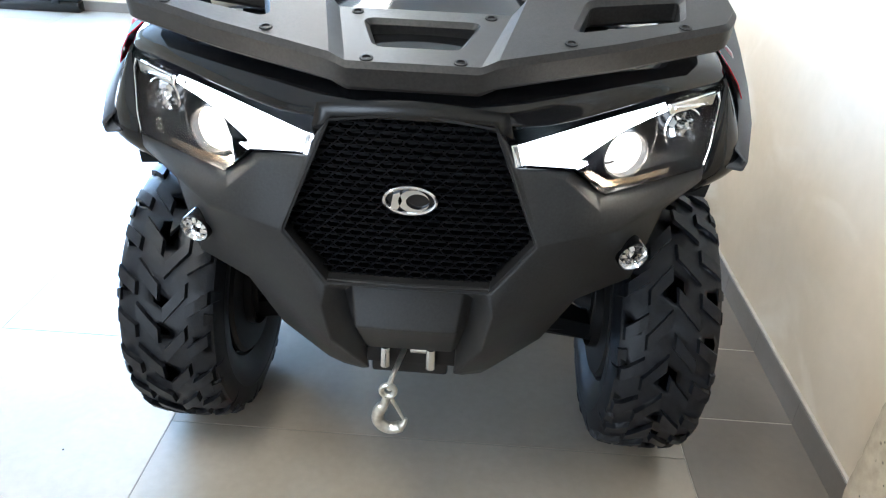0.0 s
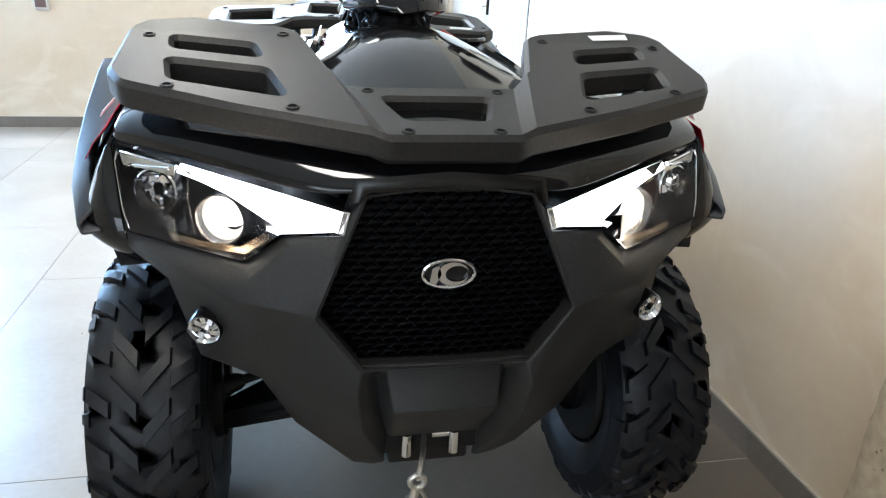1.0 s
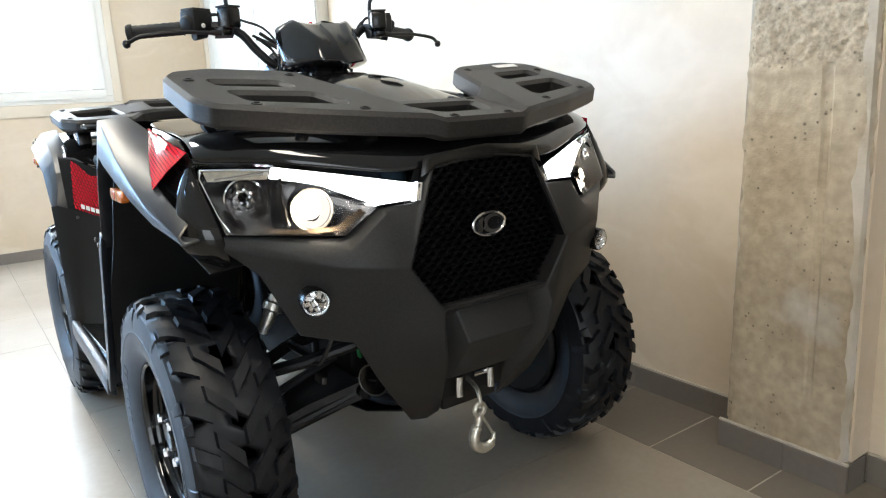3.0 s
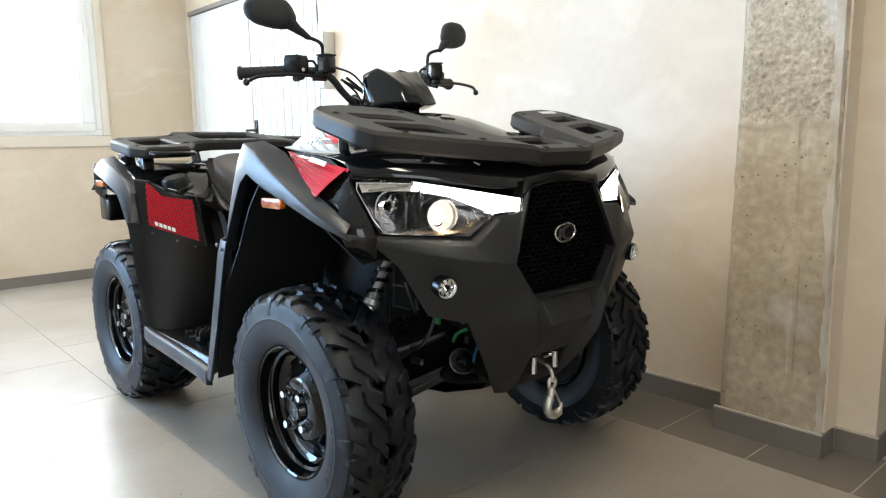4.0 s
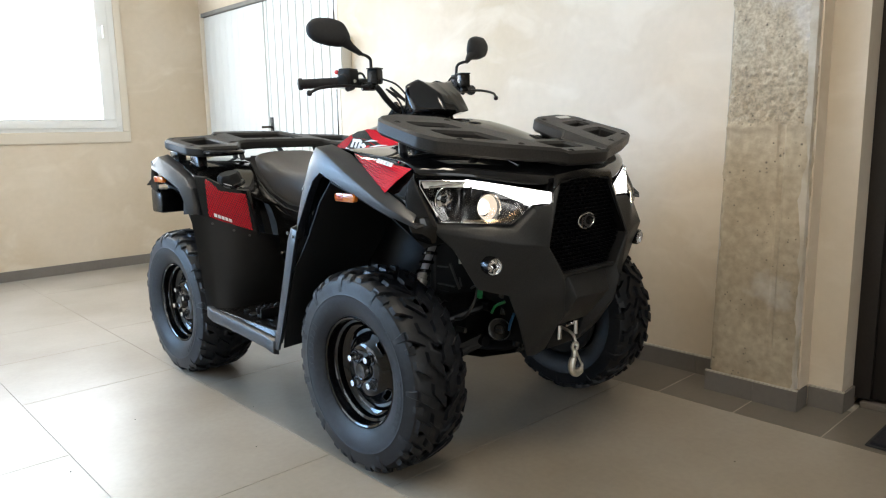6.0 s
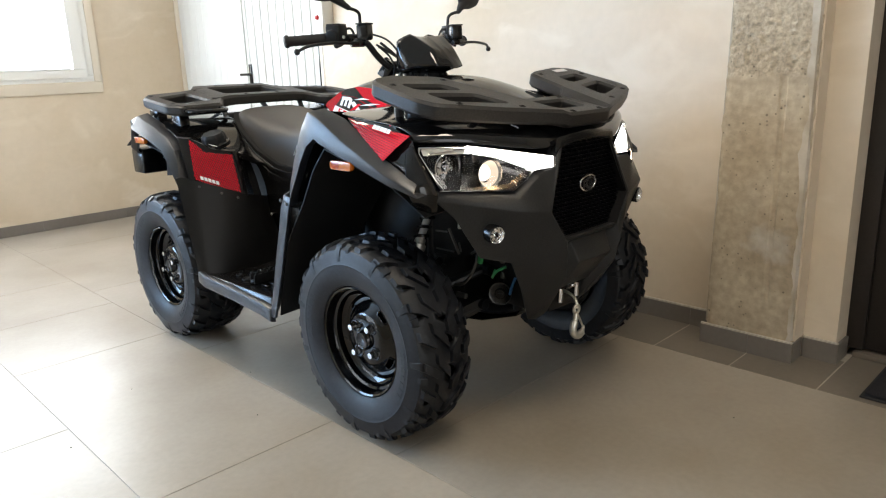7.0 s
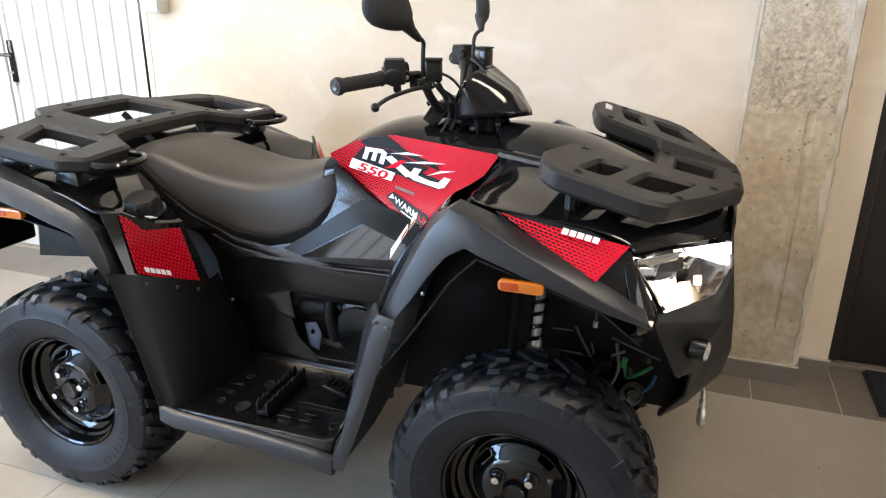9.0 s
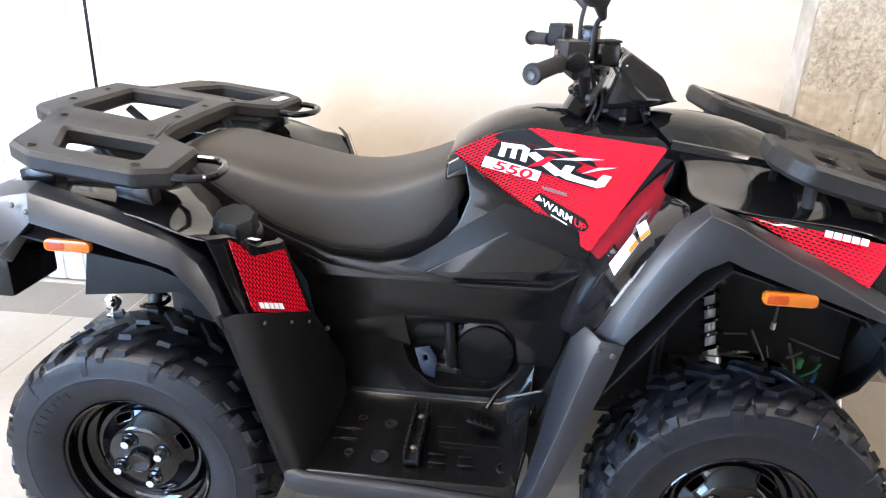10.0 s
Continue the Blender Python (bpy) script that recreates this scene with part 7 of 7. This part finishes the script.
        tube(bm, [tip, tip.lerp(c - across * 0.05 - up * 0.03, 0.55), c - across * 0.045 - up * 0.025 - inward * 0.006], [0.008, 0.013, 0.022], 12)
        part("mirror_shell", bm, M_GRIP, stem, "black mirror shell", angle=50)
        bm = bmesh.new()
        bm.faces.new([bm.verts.new(c + across * (u * 0.86) + up * (v * 0.86) + inward * 0.0108) for u, v in out])
        part("mirror_glass", bm, M_CHROME, stem, "mirror glass")


handlebar()


def pod():
    """Faceted instrument housing."""
    bm = bmesh.new()
    half = {
        "A": (0.120, 0.284, 1.180), "A2": (0.100, 0.312, 1.062), "B": (0.078, 0.258, 1.199), "M": (0.0, 0.258, 1.191), "W": (0.042, 0.257, 1.188), "M2": (0.0, 0.318, 1.062),
        "C": (0.116, 0.236, 1.077), "K": (0.100, 0.180, 1.084), "R": (0.052, 0.171, 1.142), "Rc": (0.0, 0.166, 1.142), "Rw": (0.026, 0.169, 1.136), "V": (0.058, 0.138, 1.083), "Vc": (0.0, 0.126, 1.076),
        "D": (0.06, 0.200, 1.062), "Dc": (0.0, 0.195, 1.060),
    }
    for s in (-1, 1):
        vs = {k: bm.verts.new(mir(p, s)) for k, p in half.items()}
        for f in ("A B R", "A R K C", "R V K", "A C A2", "B W Rw R", "W M Rc Rw", "R Rw V", "Rw Rc Vc V", "A A2 M2 M W B", "C K D A2", "K V Vc D", "D Dc M2 A2", "D Vc Dc"):
            bm.faces.new([vs[k] for k in f.split()])
    bmesh.ops.remove_doubles(bm, verts=bm.verts, dist=1e-4)
    p = subdivided(part("instrument_pod", bm, M_GLOSS, quad, "faceted gloss black instrument housing", bevel=0.004, angle=60, segments=1), 1)
    # ignition block and loom beside the column
    bm = bmesh.new()
    box_at(bm, pose(-0.082, 0.366, 1.076, 35, 10, 20), 0.022, 0.021, 0.031)
    lathe(bm, [(0, 0.015), (0.012, 0.014), (0.014, 0.009), (0.010, 0.001)], aim((-0.083, 0.374, 1.104), (-0.2, 0.6, 0.8)), 16)
    part("ignition_lock", bm, M_GLOSS, p, "gloss black ignition lock", bevel=0.003)
    for k, (x, y) in enumerate(((-0.10, 0.335), (-0.085, 0.318), (-0.07, 0.33), (-0.06, 0.345), (0.07, 0.33), (0.09, 0.325))):
        bm = bmesh.new()
        q = 1 if x > 0 else -1
        tube(bm, curved([(q * (0.13 + 0.01 * (k % 3)), 0.345, 1.150 + 0.006 * k), (x, y, 1.120), (x * 0.9, y - 0.01, 1.075), (x * 1.05, y + 0.01, 1.025)]), 0.0036 + 0.0012 * (k % 2), 8)
        part("cable", bm, M_GRIP, p, "black cable")
    bm = bmesh.new()
    box_at(bm, pose(0, 0.318, 1.115, -65), 0.06, 0.035, 0.004)
    part("display", bm, M_DARKBOWL, p, "dark instrument display", bevel=0.002)
    bm = bmesh.new()
    lathe(bm, [(0.0, 0.075), (0.03, 0.07), (0.06, 0.055), (0.10, 0.045)], pose(0, 0.25, 0.99), 20)
    part("steering_boot", bm, M_INNER, p, "black rubber boot under the housing")
    for k in range(8):
        bm = bmesh.new()
        a = 2 * math.pi * k / 8
        tube(bm, curved([(0.05 * math.cos(a), 0.25 + 0.05 * math.sin(a), 1.07), (0.075 * math.cos(a), 0.25 + 0.075 * math.sin(a), 1.03), (0.06 * math.cos(a + 0.5), 0.25 + 0.06 * math.sin(a + 0.5), 1.0)]), 0.006, 6)
        part("wire", bm, M_INNER, p, "black cable under the housing")
    for x, y, z in ((-0.085, 0.30, 1.06), (-0.06, 0.20, 1.055), (-0.095, 0.26, 1.045)):
        bm = bmesh.new()
        box_at(bm, pose(x, y, z, 20, 10, 30), 0.008, 0.005, 0.004)
        part("connector", bm, M_ALU, p, "small pale connector", bevel=0.002)


pod()


# --- running gear
def chassis():
    bm = bmesh.new()
    box(bm, -0.12, 0.12, -0.02, 1.44, 0.262, 0.30)
    for s in (-1, 1):
        tube(bm, curved([mir(p, s) for p in ((0.10, -0.24, 0.345), (0.12, -0.05, 0.31), (0.15, 0.6, 0.30), (0.14, 1.2, 0.32), (0.13, 1.45, 0.40))]), 0.019, 10)
        tube(bm, curved([mir(p, s) for p in ((0.12, -0.24, 0.34), (0.13, -0.22, 0.60), (0.14, 0.05, 0.80), (0.14, 0.5, 0.78), (0.14, 1.1, 0.74), (0.13, 1.45, 0.78))]), 0.017, 10)
        tube(bm, [mir(p, s) for p in ((0.15, 0.12, 0.31), (0.15, 0.10, 0.79))], 0.015, 10)
    part("frame", bm, M_FRAME, quad, "black tubular steel frame", bevel=0.002)
    bm = bmesh.new()
    loft(bm, [[(-0.13, -0.02, 0.31), (0.13, -0.02, 0.31), (0.13, -0.02, 0.68), (-0.13, -0.02, 0.68)], [(-0.19, 0.30, 0.30), (0.19, 0.30, 0.30), (0.17, 0.30, 0.78), (-0.17, 0.30, 0.78)], [(-0.19, 0.95, 0.30), (0.19, 0.95, 0.30), (0.19, 0.95, 0.72), (-0.19, 0.95, 0.72)], [(-0.14, 1.40, 0.34), (0.14, 1.40, 0.34), (0.16, 1.40, 0.80), (-0.16, 1.40, 0.80)]])
    part("engine", bm, M_INNER, quad, "dark engine block", bevel=0.02)
    bm = bmesh.new()
    rows = [[(x, y, z) for x in (-w, -0.08, 0.08, w)] for y, z, w in ((-0.292, 0.40, 0.12), (-0.225, 0.318, 0.12), (-0.10, 0.280, 0.14), (0.2, 0.258, 0.18))]
    sheet(bm, rows, 0.006)
    part("skid_plate", bm, M_SATIN, quad, "black skid plate", bevel=0.003)
    bm = bmesh.new()
    box(bm, -0.15, 0.15, -0.33, -0.20, 0.36, 0.64)
    part("radiator", bm, M_INNER, quad, "dark radiator behind the grille", bevel=0.008)


chassis()


def suspension(s):
    for z0, z1, name in ((0.338, 0.245, "lower_arm"), (0.46, 0.395, "upper_arm")):
        bm = bmesh.new()
        ends = (-0.105, 0.055) if name == "lower_arm" else (-0.13, 0.06)
        tip = Vector((s * 0.392, -0.005, z1))
        for y in ends:
            tube(bm, [(s * 0.15, y, z0), (s * 0.27, y * 0.62, (z0 + z1) / 2), tip], 0.0145, 10)
        tube(bm, [(s * 0.255, ends[0] * 0.66, (z0 * 0.6 + z1 * 0.4)), (s * 0.255, ends[1] * 0.66, (z0 * 0.6 + z1 * 0.4))], 0.011, 8)
        for y in ends:
            tube(bm, [(s * 0.15, y - 0.025, z0), (s * 0.15, y + 0.025, z0)], 0.019, 12)
        if name == "lower_arm":
            rim = [(0.155, -0.118, z0), (0.270, -0.075, (z0 + z1) / 2 + 0.010), (0.395, -0.026, z1), (0.395, 0.020, z1), (0.270, 0.036, (z0 + z1) / 2 + 0.010), (0.155, 0.062, z0)]
            loft(bm, [[mir((x, y, z - 0.020), s) for x, y, z in rim], [mir((x, y, z + 0.022), s) for x, y, z in rim]])
        part(name, bm, M_FRAME, quad, "black steel suspension arm")
    bm = bmesh.new()
    box_at(bm, pose(s * 0.405, 0.0, 0.315), 0.020, 0.030, 0.075)
    lathe(bm, [(-0.05, 0.095), (0.004, 0.095), (0.004, 0.03)], aim((s * 0.43, 0, 0.306), (s, 0, 0)), 28)
    part("knuckle", bm, M_FRAME, quad, "black steering knuckle", bevel=0.003)
    # black disc added in place of the shade inside the wheel
    bm = bmesh.new()
    lathe(bm, [(-0.012, 0.02), (-0.012, 0.155), (-0.004, 0.163), (0.002, 0.163), (0.002, 0.02)], aim((s * 0.410, 0, 0.306), (s, 0, 0)), 32)
    part("wheel_dark_disc", bm, M_INNER, quad, "black disc added to keep the inside of the wheel dark")
    # black panel added in place of the shadow inside the arch
    inner = [(-0.27, 0.44), (-0.27, 0.84), (-0.10, 0.90), (0.12, 0.93), (0.30, 0.80), (0.35, 0.60), (0.33, 0.40), (0.12, 0.45), (-0.10, 0.50)]
    part("inner_fender", plate(inner, [], 0.004, M_INNER, lambda u, v, w: (s * (0.152 + w), u, v), round_by=0.03), None, quad, "black panel added to keep the inside of the wheel arch dark")
    comb = [(0.058, 0.706), (0.052, 0.758), (0.012, 0.758), (0.0, 0.700), (0.016, 0.702), (0.018, 0.712), (0.030, 0.712), (0.032, 0.703)]
    part("spring_bracket", plate(comb, [[(0.024, 0.746), (0.040, 0.746), (0.040, 0.738), (0.024, 0.738)], [(0.022, 0.730), (0.042, 0.730), (0.042, 0.722), (0.022, 0.722)]], 0.004, M_ALU, lambda u, v, w: (s * (0.222 + w), u, v)), None, quad, "grey slotted steel bracket")
    bm = bmesh.new()
    tube(bm, [(s * 0.10, 0.042, 0.385), (s * 0.40, 0.018, 0.302)], 0.0105, 10)
    tube(bm, [(s * 0.345, 0.022, 0.317), (s * 0.355, 0.022, 0.314), (s * 0.375, 0.020, 0.309), (s * 0.395, 0.018, 0.303)], [0.013, 0.019, 0.022, 0.020], 14)
    part("drive_shaft", bm, M_GRIP, quad, "black drive shaft with a rubber boot")
    bm = bmesh.new()
    tube(bm, [(s * 0.10, 0.07, 0.425), (s * 0.385, 0.06, 0.405)], 0.007, 8)
    part("tie_rod", bm, M_FRAME, quad, "black tie rod")
    # damper with an open coil spring
    low, high = Vector((s * 0.325, 0.022, 0.480)), Vector((s * 0.135, 0.034, 0.81))
    bm = bmesh.new()
    tube(bm, [low, low.lerp(high, 0.88)], 0.0120, 14)
    tube(bm, [low.lerp(high, 0.86), high], 0.010, 12)
    d = part("damper", bm, M_DAMPER, quad, "front damper with a black coil spring")
    bm = bmesh.new()
    axis = (high - low).normalized()
    u = axis.orthogonal().normalized()
    v = axis.cross(u)
    a, b, turns, n = low.lerp(high, 0.22), low.lerp(high, 0.95), 9.0, 130
    tube(bm, [a.lerp(b, k / n) + 0.0185 * (math.cos(2 * math.pi * turns * k / n) * u + math.sin(2 * math.pi * turns * k / n) * v) for k in range(n + 1)], 0.0056, 6)
    part("coil_spring", bm, M_GLOSS, d, "black coil spring")
    bm = bmesh.new()
    lathe(bm, [(-0.035, 0.014), (0.0, 0.017), (0.004, 0.0235), (0.020, 0.0235), (0.024, 0.018), (0.040, 0.017)], aim(low.lerp(high, 0.14), axis), 20)
    part("spring_seat", bm, M_ZINC, d, "bright metal spring seat")
    # rear arms and damper
    bm = bmesh.new()
    for z0, z1 in ((0.32, 0.27), (0.47, 0.39)):
        for y in (1.15, 1.40):
            tube(bm, [(s * 0.14, y, z0), (s * 0.38, 1.294 + (y - 1.294) * 0.3, z1)], 0.016, 10)
    tube(bm, [(s * 0.1, 1.294, 0.33), (s * 0.38, 1.294, 0.306)], 0.016, 10)
    part("rear_arm", bm, M_FRAME, quad, "black rear suspension arms")
    low, high = Vector((s * 0.30, 1.38, 0.42)), Vector((s * 0.22, 1.36, 0.78))
    bm = bmesh.new()
    tube(bm, [low, high], 0.017, 12)
    d = part("rear_damper", bm, M_ALU, quad, "rear damper with a dark coil spring")
    axis = (high - low).normalized()
    u = axis.orthogonal().normalized()
    v = axis.cross(u)
    bm = bmesh.new()
    tube(bm, [low.lerp(high, 0.15 + 0.8 * k / 100) + 0.032 * (math.cos(2 * math.pi * 8 * k / 100) * u + math.sin(2 * math.pi * 8 * k / 100) * v) for k in range(101)], 0.0065, 6)
    part("coil_spring", bm, M_GLOSS, d, "black coil spring")
    bm = bmesh.new()
    lathe(bm, [(-0.03, 0.10), (0.004, 0.10), (0.004, 0.03)], aim((s * 0.41, 1.294, 0.306), (s, 0, 0)), 24)
    part("rear_brake", bm, M_FRAME, quad, "black rear hub")


for s in (-1, 1):
    suspension(s)


def front_bits():
    m = aim((-0.172, -0.212, 0.400), (-0.85, -0.52, 0.05))
    bm = bmesh.new()
    lathe(bm, [(-0.036, 0.016), (-0.026, 0.031), (0.002, 0.036), (0.008, 0.034), (0.005, 0.027), (0.004, 0.018), (0.010, 0.014), (0.010, 0.001)], m, 28)
    horn = part("horn", bm, M_SATIN, quad, "round black horn")
    bm = bmesh.new()
    lathe(bm, [(0.006, 0.0365), (0.0095, 0.0350), (0.008, 0.0325)], m, 28)
    part("horn_ring", bm, M_ALU, horn, "grey metal ring")
    bm = bmesh.new()
    box_at(bm, m @ pose(0, 0, 0.0105), 0.009, 0.002, 0.0012)
    part("horn_slot", bm, M_INNER, horn)
    bm = bmesh.new()
    tube(bm, [(-0.150, -0.205, 0.440), (-0.135, -0.200, 0.475), (-0.125, -0.195, 0.50)], 0.010, 8)
    part("horn_bracket", bm, M_ALU, horn, "grey metal bracket")
    for mat, pts, name in (
        (M_WIRE, ((-0.20, -0.26, 0.50), (-0.215, -0.235, 0.485), (-0.195, -0.20, 0.455), (-0.17, -0.19, 0.47)), "green wire"),
        (M_WIREBLUE, ((-0.17, -0.27, 0.46), (-0.175, -0.26, 0.43), (-0.16, -0.24, 0.40)), "blue wire"),
        (M_ALU, ((-0.247, -0.026, 0.417), (-0.255, -0.09, 0.425), (-0.265, -0.15, 0.445), (-0.25, -0.18, 0.50), (-0.22, -0.17, 0.56)), "grey brake hose"),
    ):
        bm = bmesh.new()
        tube(bm, curved(pts), 0.0045, 8)
        part("wire", bm, mat, quad, name)
    bm = bmesh.new()
    box_at(bm, pose(-0.20, -0.245, 0.515, 0, 20, 30), 0.012, 0.006, 0.006)
    part("clip", bm, M_ALU, quad, "pale metal clip", bevel=0.002)
    bm = bmesh.new()
    box_at(bm, pose(-0.26, -0.13, 0.40, 0, 10, 0), 0.006, 0.02, 0.008)
    part("clip", bm, M_ALU, quad, "pale metal clip", bevel=0.002)
    # stays, hoses and clips in the wheel arch
    for name, mat, r, pts, label in (
        ("stay", M_ALU, 0.0028, ((-0.245, -0.158, 0.585), (-0.245, -0.276, 0.544)), "thin bright steel stay"),
        ("clip", M_ALU, 0.0040, ((-0.245, -0.161, 0.534), (-0.245, -0.192, 0.553)), "bright metal clip"),
        ("clip", M_ALU, 0.0028, ((-0.245, -0.110, 0.561), (-0.245, -0.118, 0.532)), "bright metal clip"),
        ("brake_hose", M_ALU, 0.0038, ((-0.240, -0.122, 0.720), (-0.245, -0.118, 0.690), (-0.245, -0.116, 0.618)), "grey brake hose"),
        ("hose_end", M_ZINC, 0.0062, ((-0.245, -0.116, 0.622), (-0.245, -0.115, 0.606)), "bright hose end"),
        ("stay", M_ALU, 0.0042, ((-0.245, -0.068, 0.600), (-0.245, -0.109, 0.524)), "grey steel stay"),
        ("stay", M_ALU, 0.0028, ((-0.245, -0.010, 0.585), (-0.245, -0.061, 0.588)), "grey steel stay"),
        ("stay", M_ALU, 0.0028, ((-0.245, -0.010, 0.528), (-0.245, -0.087, 0.528)), "grey steel stay"),
    ):
        bm = bmesh.new()
        tube(bm, pts, r, 8)
        part(name, bm, mat, quad, label)
    bm = bmesh.new()
    box_at(bm, pose(-0.240, -0.193, 0.520, 8), 0.006, 0.007, 0.013)
    part("connector", bm, M_WIRE, quad, "yellow-green connector", bevel=0.002)
    # winch rope rollers and hook
    for line, r in (([(-0.046, -0.345, 0.368), (-0.046, -0.345, 0.412)], 0.0095), ([(0.038, -0.345, 0.368), (0.038, -0.345, 0.412)], 0.0095), ([(0.0, -0.335, 0.402), (0.034, -0.335, 0.402)], 0.008)):
        bm = bmesh.new()
        tube(bm, line, r, 14)
        part("fairlead_roller", bm, M_CHROME, quad, "chrome winch roller")
    bm = bmesh.new()
    box(bm, -0.075, 0.07, -0.325, -0.29, 0.335, 0.42)
    part("winch", bm, M_FRAME, quad, "black winch body", bevel=0.006)
    bm = bmesh.new()
    tube(bm, curved([(-0.012, -0.33, 0.395), (-0.022, -0.375, 0.388), (-0.030, -0.395, 0.372), (-0.032, -0.398, 0.355)]), 0.005, 8)
    part("winch_rope", bm, M_ZINC, quad, "steel winch rope")
    bm = bmesh.new()
    ring = [(-0.034 + 0.0125 * math.sin(2 * math.pi * k / 20), -0.398, 0.352 + 0.0125 * math.cos(2 * math.pi * k / 20)) for k in range(21)]
    tube(bm, ring, 0.0055, 10, False)
    tube(bm, curved([(-0.036, -0.398, 0.340), (-0.040, -0.399, 0.322), (-0.052, -0.400, 0.300), (-0.050, -0.401, 0.278), (-0.030, -0.402, 0.266), (-0.008, -0.402, 0.274), (0.000, -0.402, 0.292)], 6), [0.0085] * 8 + [0.0115] * 22 + [0.008, 0.007, 0.006, 0.0055, 0.005, 0.004, 0.003], 12)
    hook = part("winch_hook", bm, M_ZINC, quad, "bright zinc winch hook")
    bm = bmesh.new()
    tube(bm, [(-0.030, -0.398, 0.338), (-0.016, -0.400, 0.312), (-0.004, -0.402, 0.288)], [0.004, 0.0035, 0.003], 8)
    part("safety_latch", bm, M_ZINC, hook)


front_bits()

# ---------------------------------------------------------------- tiles, one by one
def slab(name, x0, x1, y0, y1, z0, z1, mat, parent, edge=0.0015):
    """A tile with a small chamfer round its top."""
    bm = bmesh.new()
    w, d, h = (x1 - x0) / 2, (y1 - y0) / 2, z1 - z0
    rings = [[(-w, -d, 0), (w, -d, 0), (w, d, 0), (-w, d, 0)], [(-w, -d, h - edge), (w, -d, h - edge), (w, d, h - edge), (-w, d, h - edge)], [(-w + edge, -d + edge, h), (w - edge, -d + edge, h), (w - edge, d - edge, h), (-w + edge, d - edge, h)]]
    loft(bm, rings)
    ob = part(name, bm, mat, parent, angle=20)
    ob.matrix_local = pose((x0 + x1) / 2, (y0 + y1) / 2, z0)
    return ob


J = 0.0012
BORDER_X = 0.80
columns = [(-0.41, BORDER_X)] + [(-0.41 - 0.6 * (k + 1), -0.41 - 0.6 * k) for k in range(7)]
starts = [1.574, 1.88, 1.28, 1.58, 0.98, 1.88, 1.28, 1.58]
for (x0, x1), start in zip(columns, starts):
    y = start - 1.2 * math.ceil((start - ROOM_Y0) / 1.2)
    while y < BACK_Y:
        cuts = [y, y + 0.62, y + 1.2] if abs(y - 3.08) < 0.01 and abs(x0 + 1.01) < 0.01 else [y, y + 1.2]
        for a, b in zip(cuts, cuts[1:]):
            a, b = max(a, ROOM_Y0), min(b, BACK_Y)
            if b - a > 0.02:
                slab("floor_tile", x0 + J, x1 - J, a + J, b - J, -0.008, 0.0, M_TILE, floor, 0.0004)
        y += 1.2
bm = bmesh.new()
box(bm, BORDER_X, 1.185, ROOM_Y0, BACK_Y, -0.0030, -0.0008)
part("border_joint", bm, M_PALEGROUT, floor, "pale grout between the border tiles")
k = math.floor((ROOM_Y0 - 0.83) / 0.297)
while True:
    y0 = 0.83 + 0.2965 * k
    if y0 > BACK_Y:
        break
    a, b = max(y0, ROOM_Y0), min(y0 + 0.2965, BACK_Y)
    if b - a > 0.02:
        slab("border_tile", BORDER_X + J, (1.185 if b < 0.9 else 1.10) - J, a + 0.0018, b - 0.0018, -0.008, 0.0, M_BORDER, floor, 0.001)
    k += 1

bm = bmesh.new()
rng = random.Random(5)
for x, y in ((-1.05, 2.35), (-0.56, 2.10), (-0.40, 2.42), (-0.63, 1.46), (-0.05, 0.72), (0.42, 0.95), (-0.92, 1.42), (-0.75, 2.62)):
    lathe(bm, [(0.0, 0.0022), (0.0012, 0.0018), (0.0016, 0.0003)], pose(x + rng.uniform(-0.02, 0.02), y, 0.0), 7)
tagged(part("floor_grit", bm, M_BLACKP), "tiny dark specks of grit on the floor tiles", "grit", "", "stuff")

base = thing("baseboard", pose(0, 0, 0), "grey-brown tile skirting along the walls", "baseboard", "", "structure")
SK, SH = 0.010, 0.074


def skirt_x(x, y0, y1, first):
    """Skirting on a wall that faces -x; joints every 0.2965 m from first."""
    cuts = sorted({y0, y1, *(first + 0.2965 * n for n in range(-30, 30) if y0 + 0.01 < first + 0.2965 * n < y1 - 0.01)})
    for a, b in zip(cuts, cuts[1:]):
        slab("skirting_tile", x - SK, x, a + J / 2, b - J / 2, 0.0, SH, M_SKIRT, base, 0.0015)
    bm = bmesh.new()
    box(bm, x - 0.0085, x, y0, y1, SH + 0.0002, SH + 0.006)
    part("skirting_joint", bm, M_PALEGROUT, base, "pale joint on the skirting", bevel=0.001)


skirt_x(WALL_X, PIL_Y1 + 0.012, DOOR_Y0, 0.83)
skirt_x(PIL_X - 0.002, PIL_Y0 - 0.010, PIL_Y1 + 0.012, 0.83)
skirt_x(NICHE_X, REV_Y - 0.010, PIL_Y0 - 0.012, 0.5)
skirt_x(NICHE_X, ROOM_Y0, DARK_Y0, 0.83)
slab("skirting_tile", PIL_X, NICHE_X - 0.011, PIL_Y0 - 0.010, PIL_Y0, 0, SH, M_SKIRT, base)
slab("skirting_tile", NICHE_X + 0.001, REV_X - 0.02, REV_Y - 0.010, REV_Y, 0, SH, M_SKIRT, base)
x = WALL_X
while x > ROOM_X0:
    slab("skirting_tile", max(x - 0.6, ROOM_X0) + J / 2, x - J / 2, BACK_Y - SK, BACK_Y, 0, SH, M_SKIRT, base)
    x -= 0.6
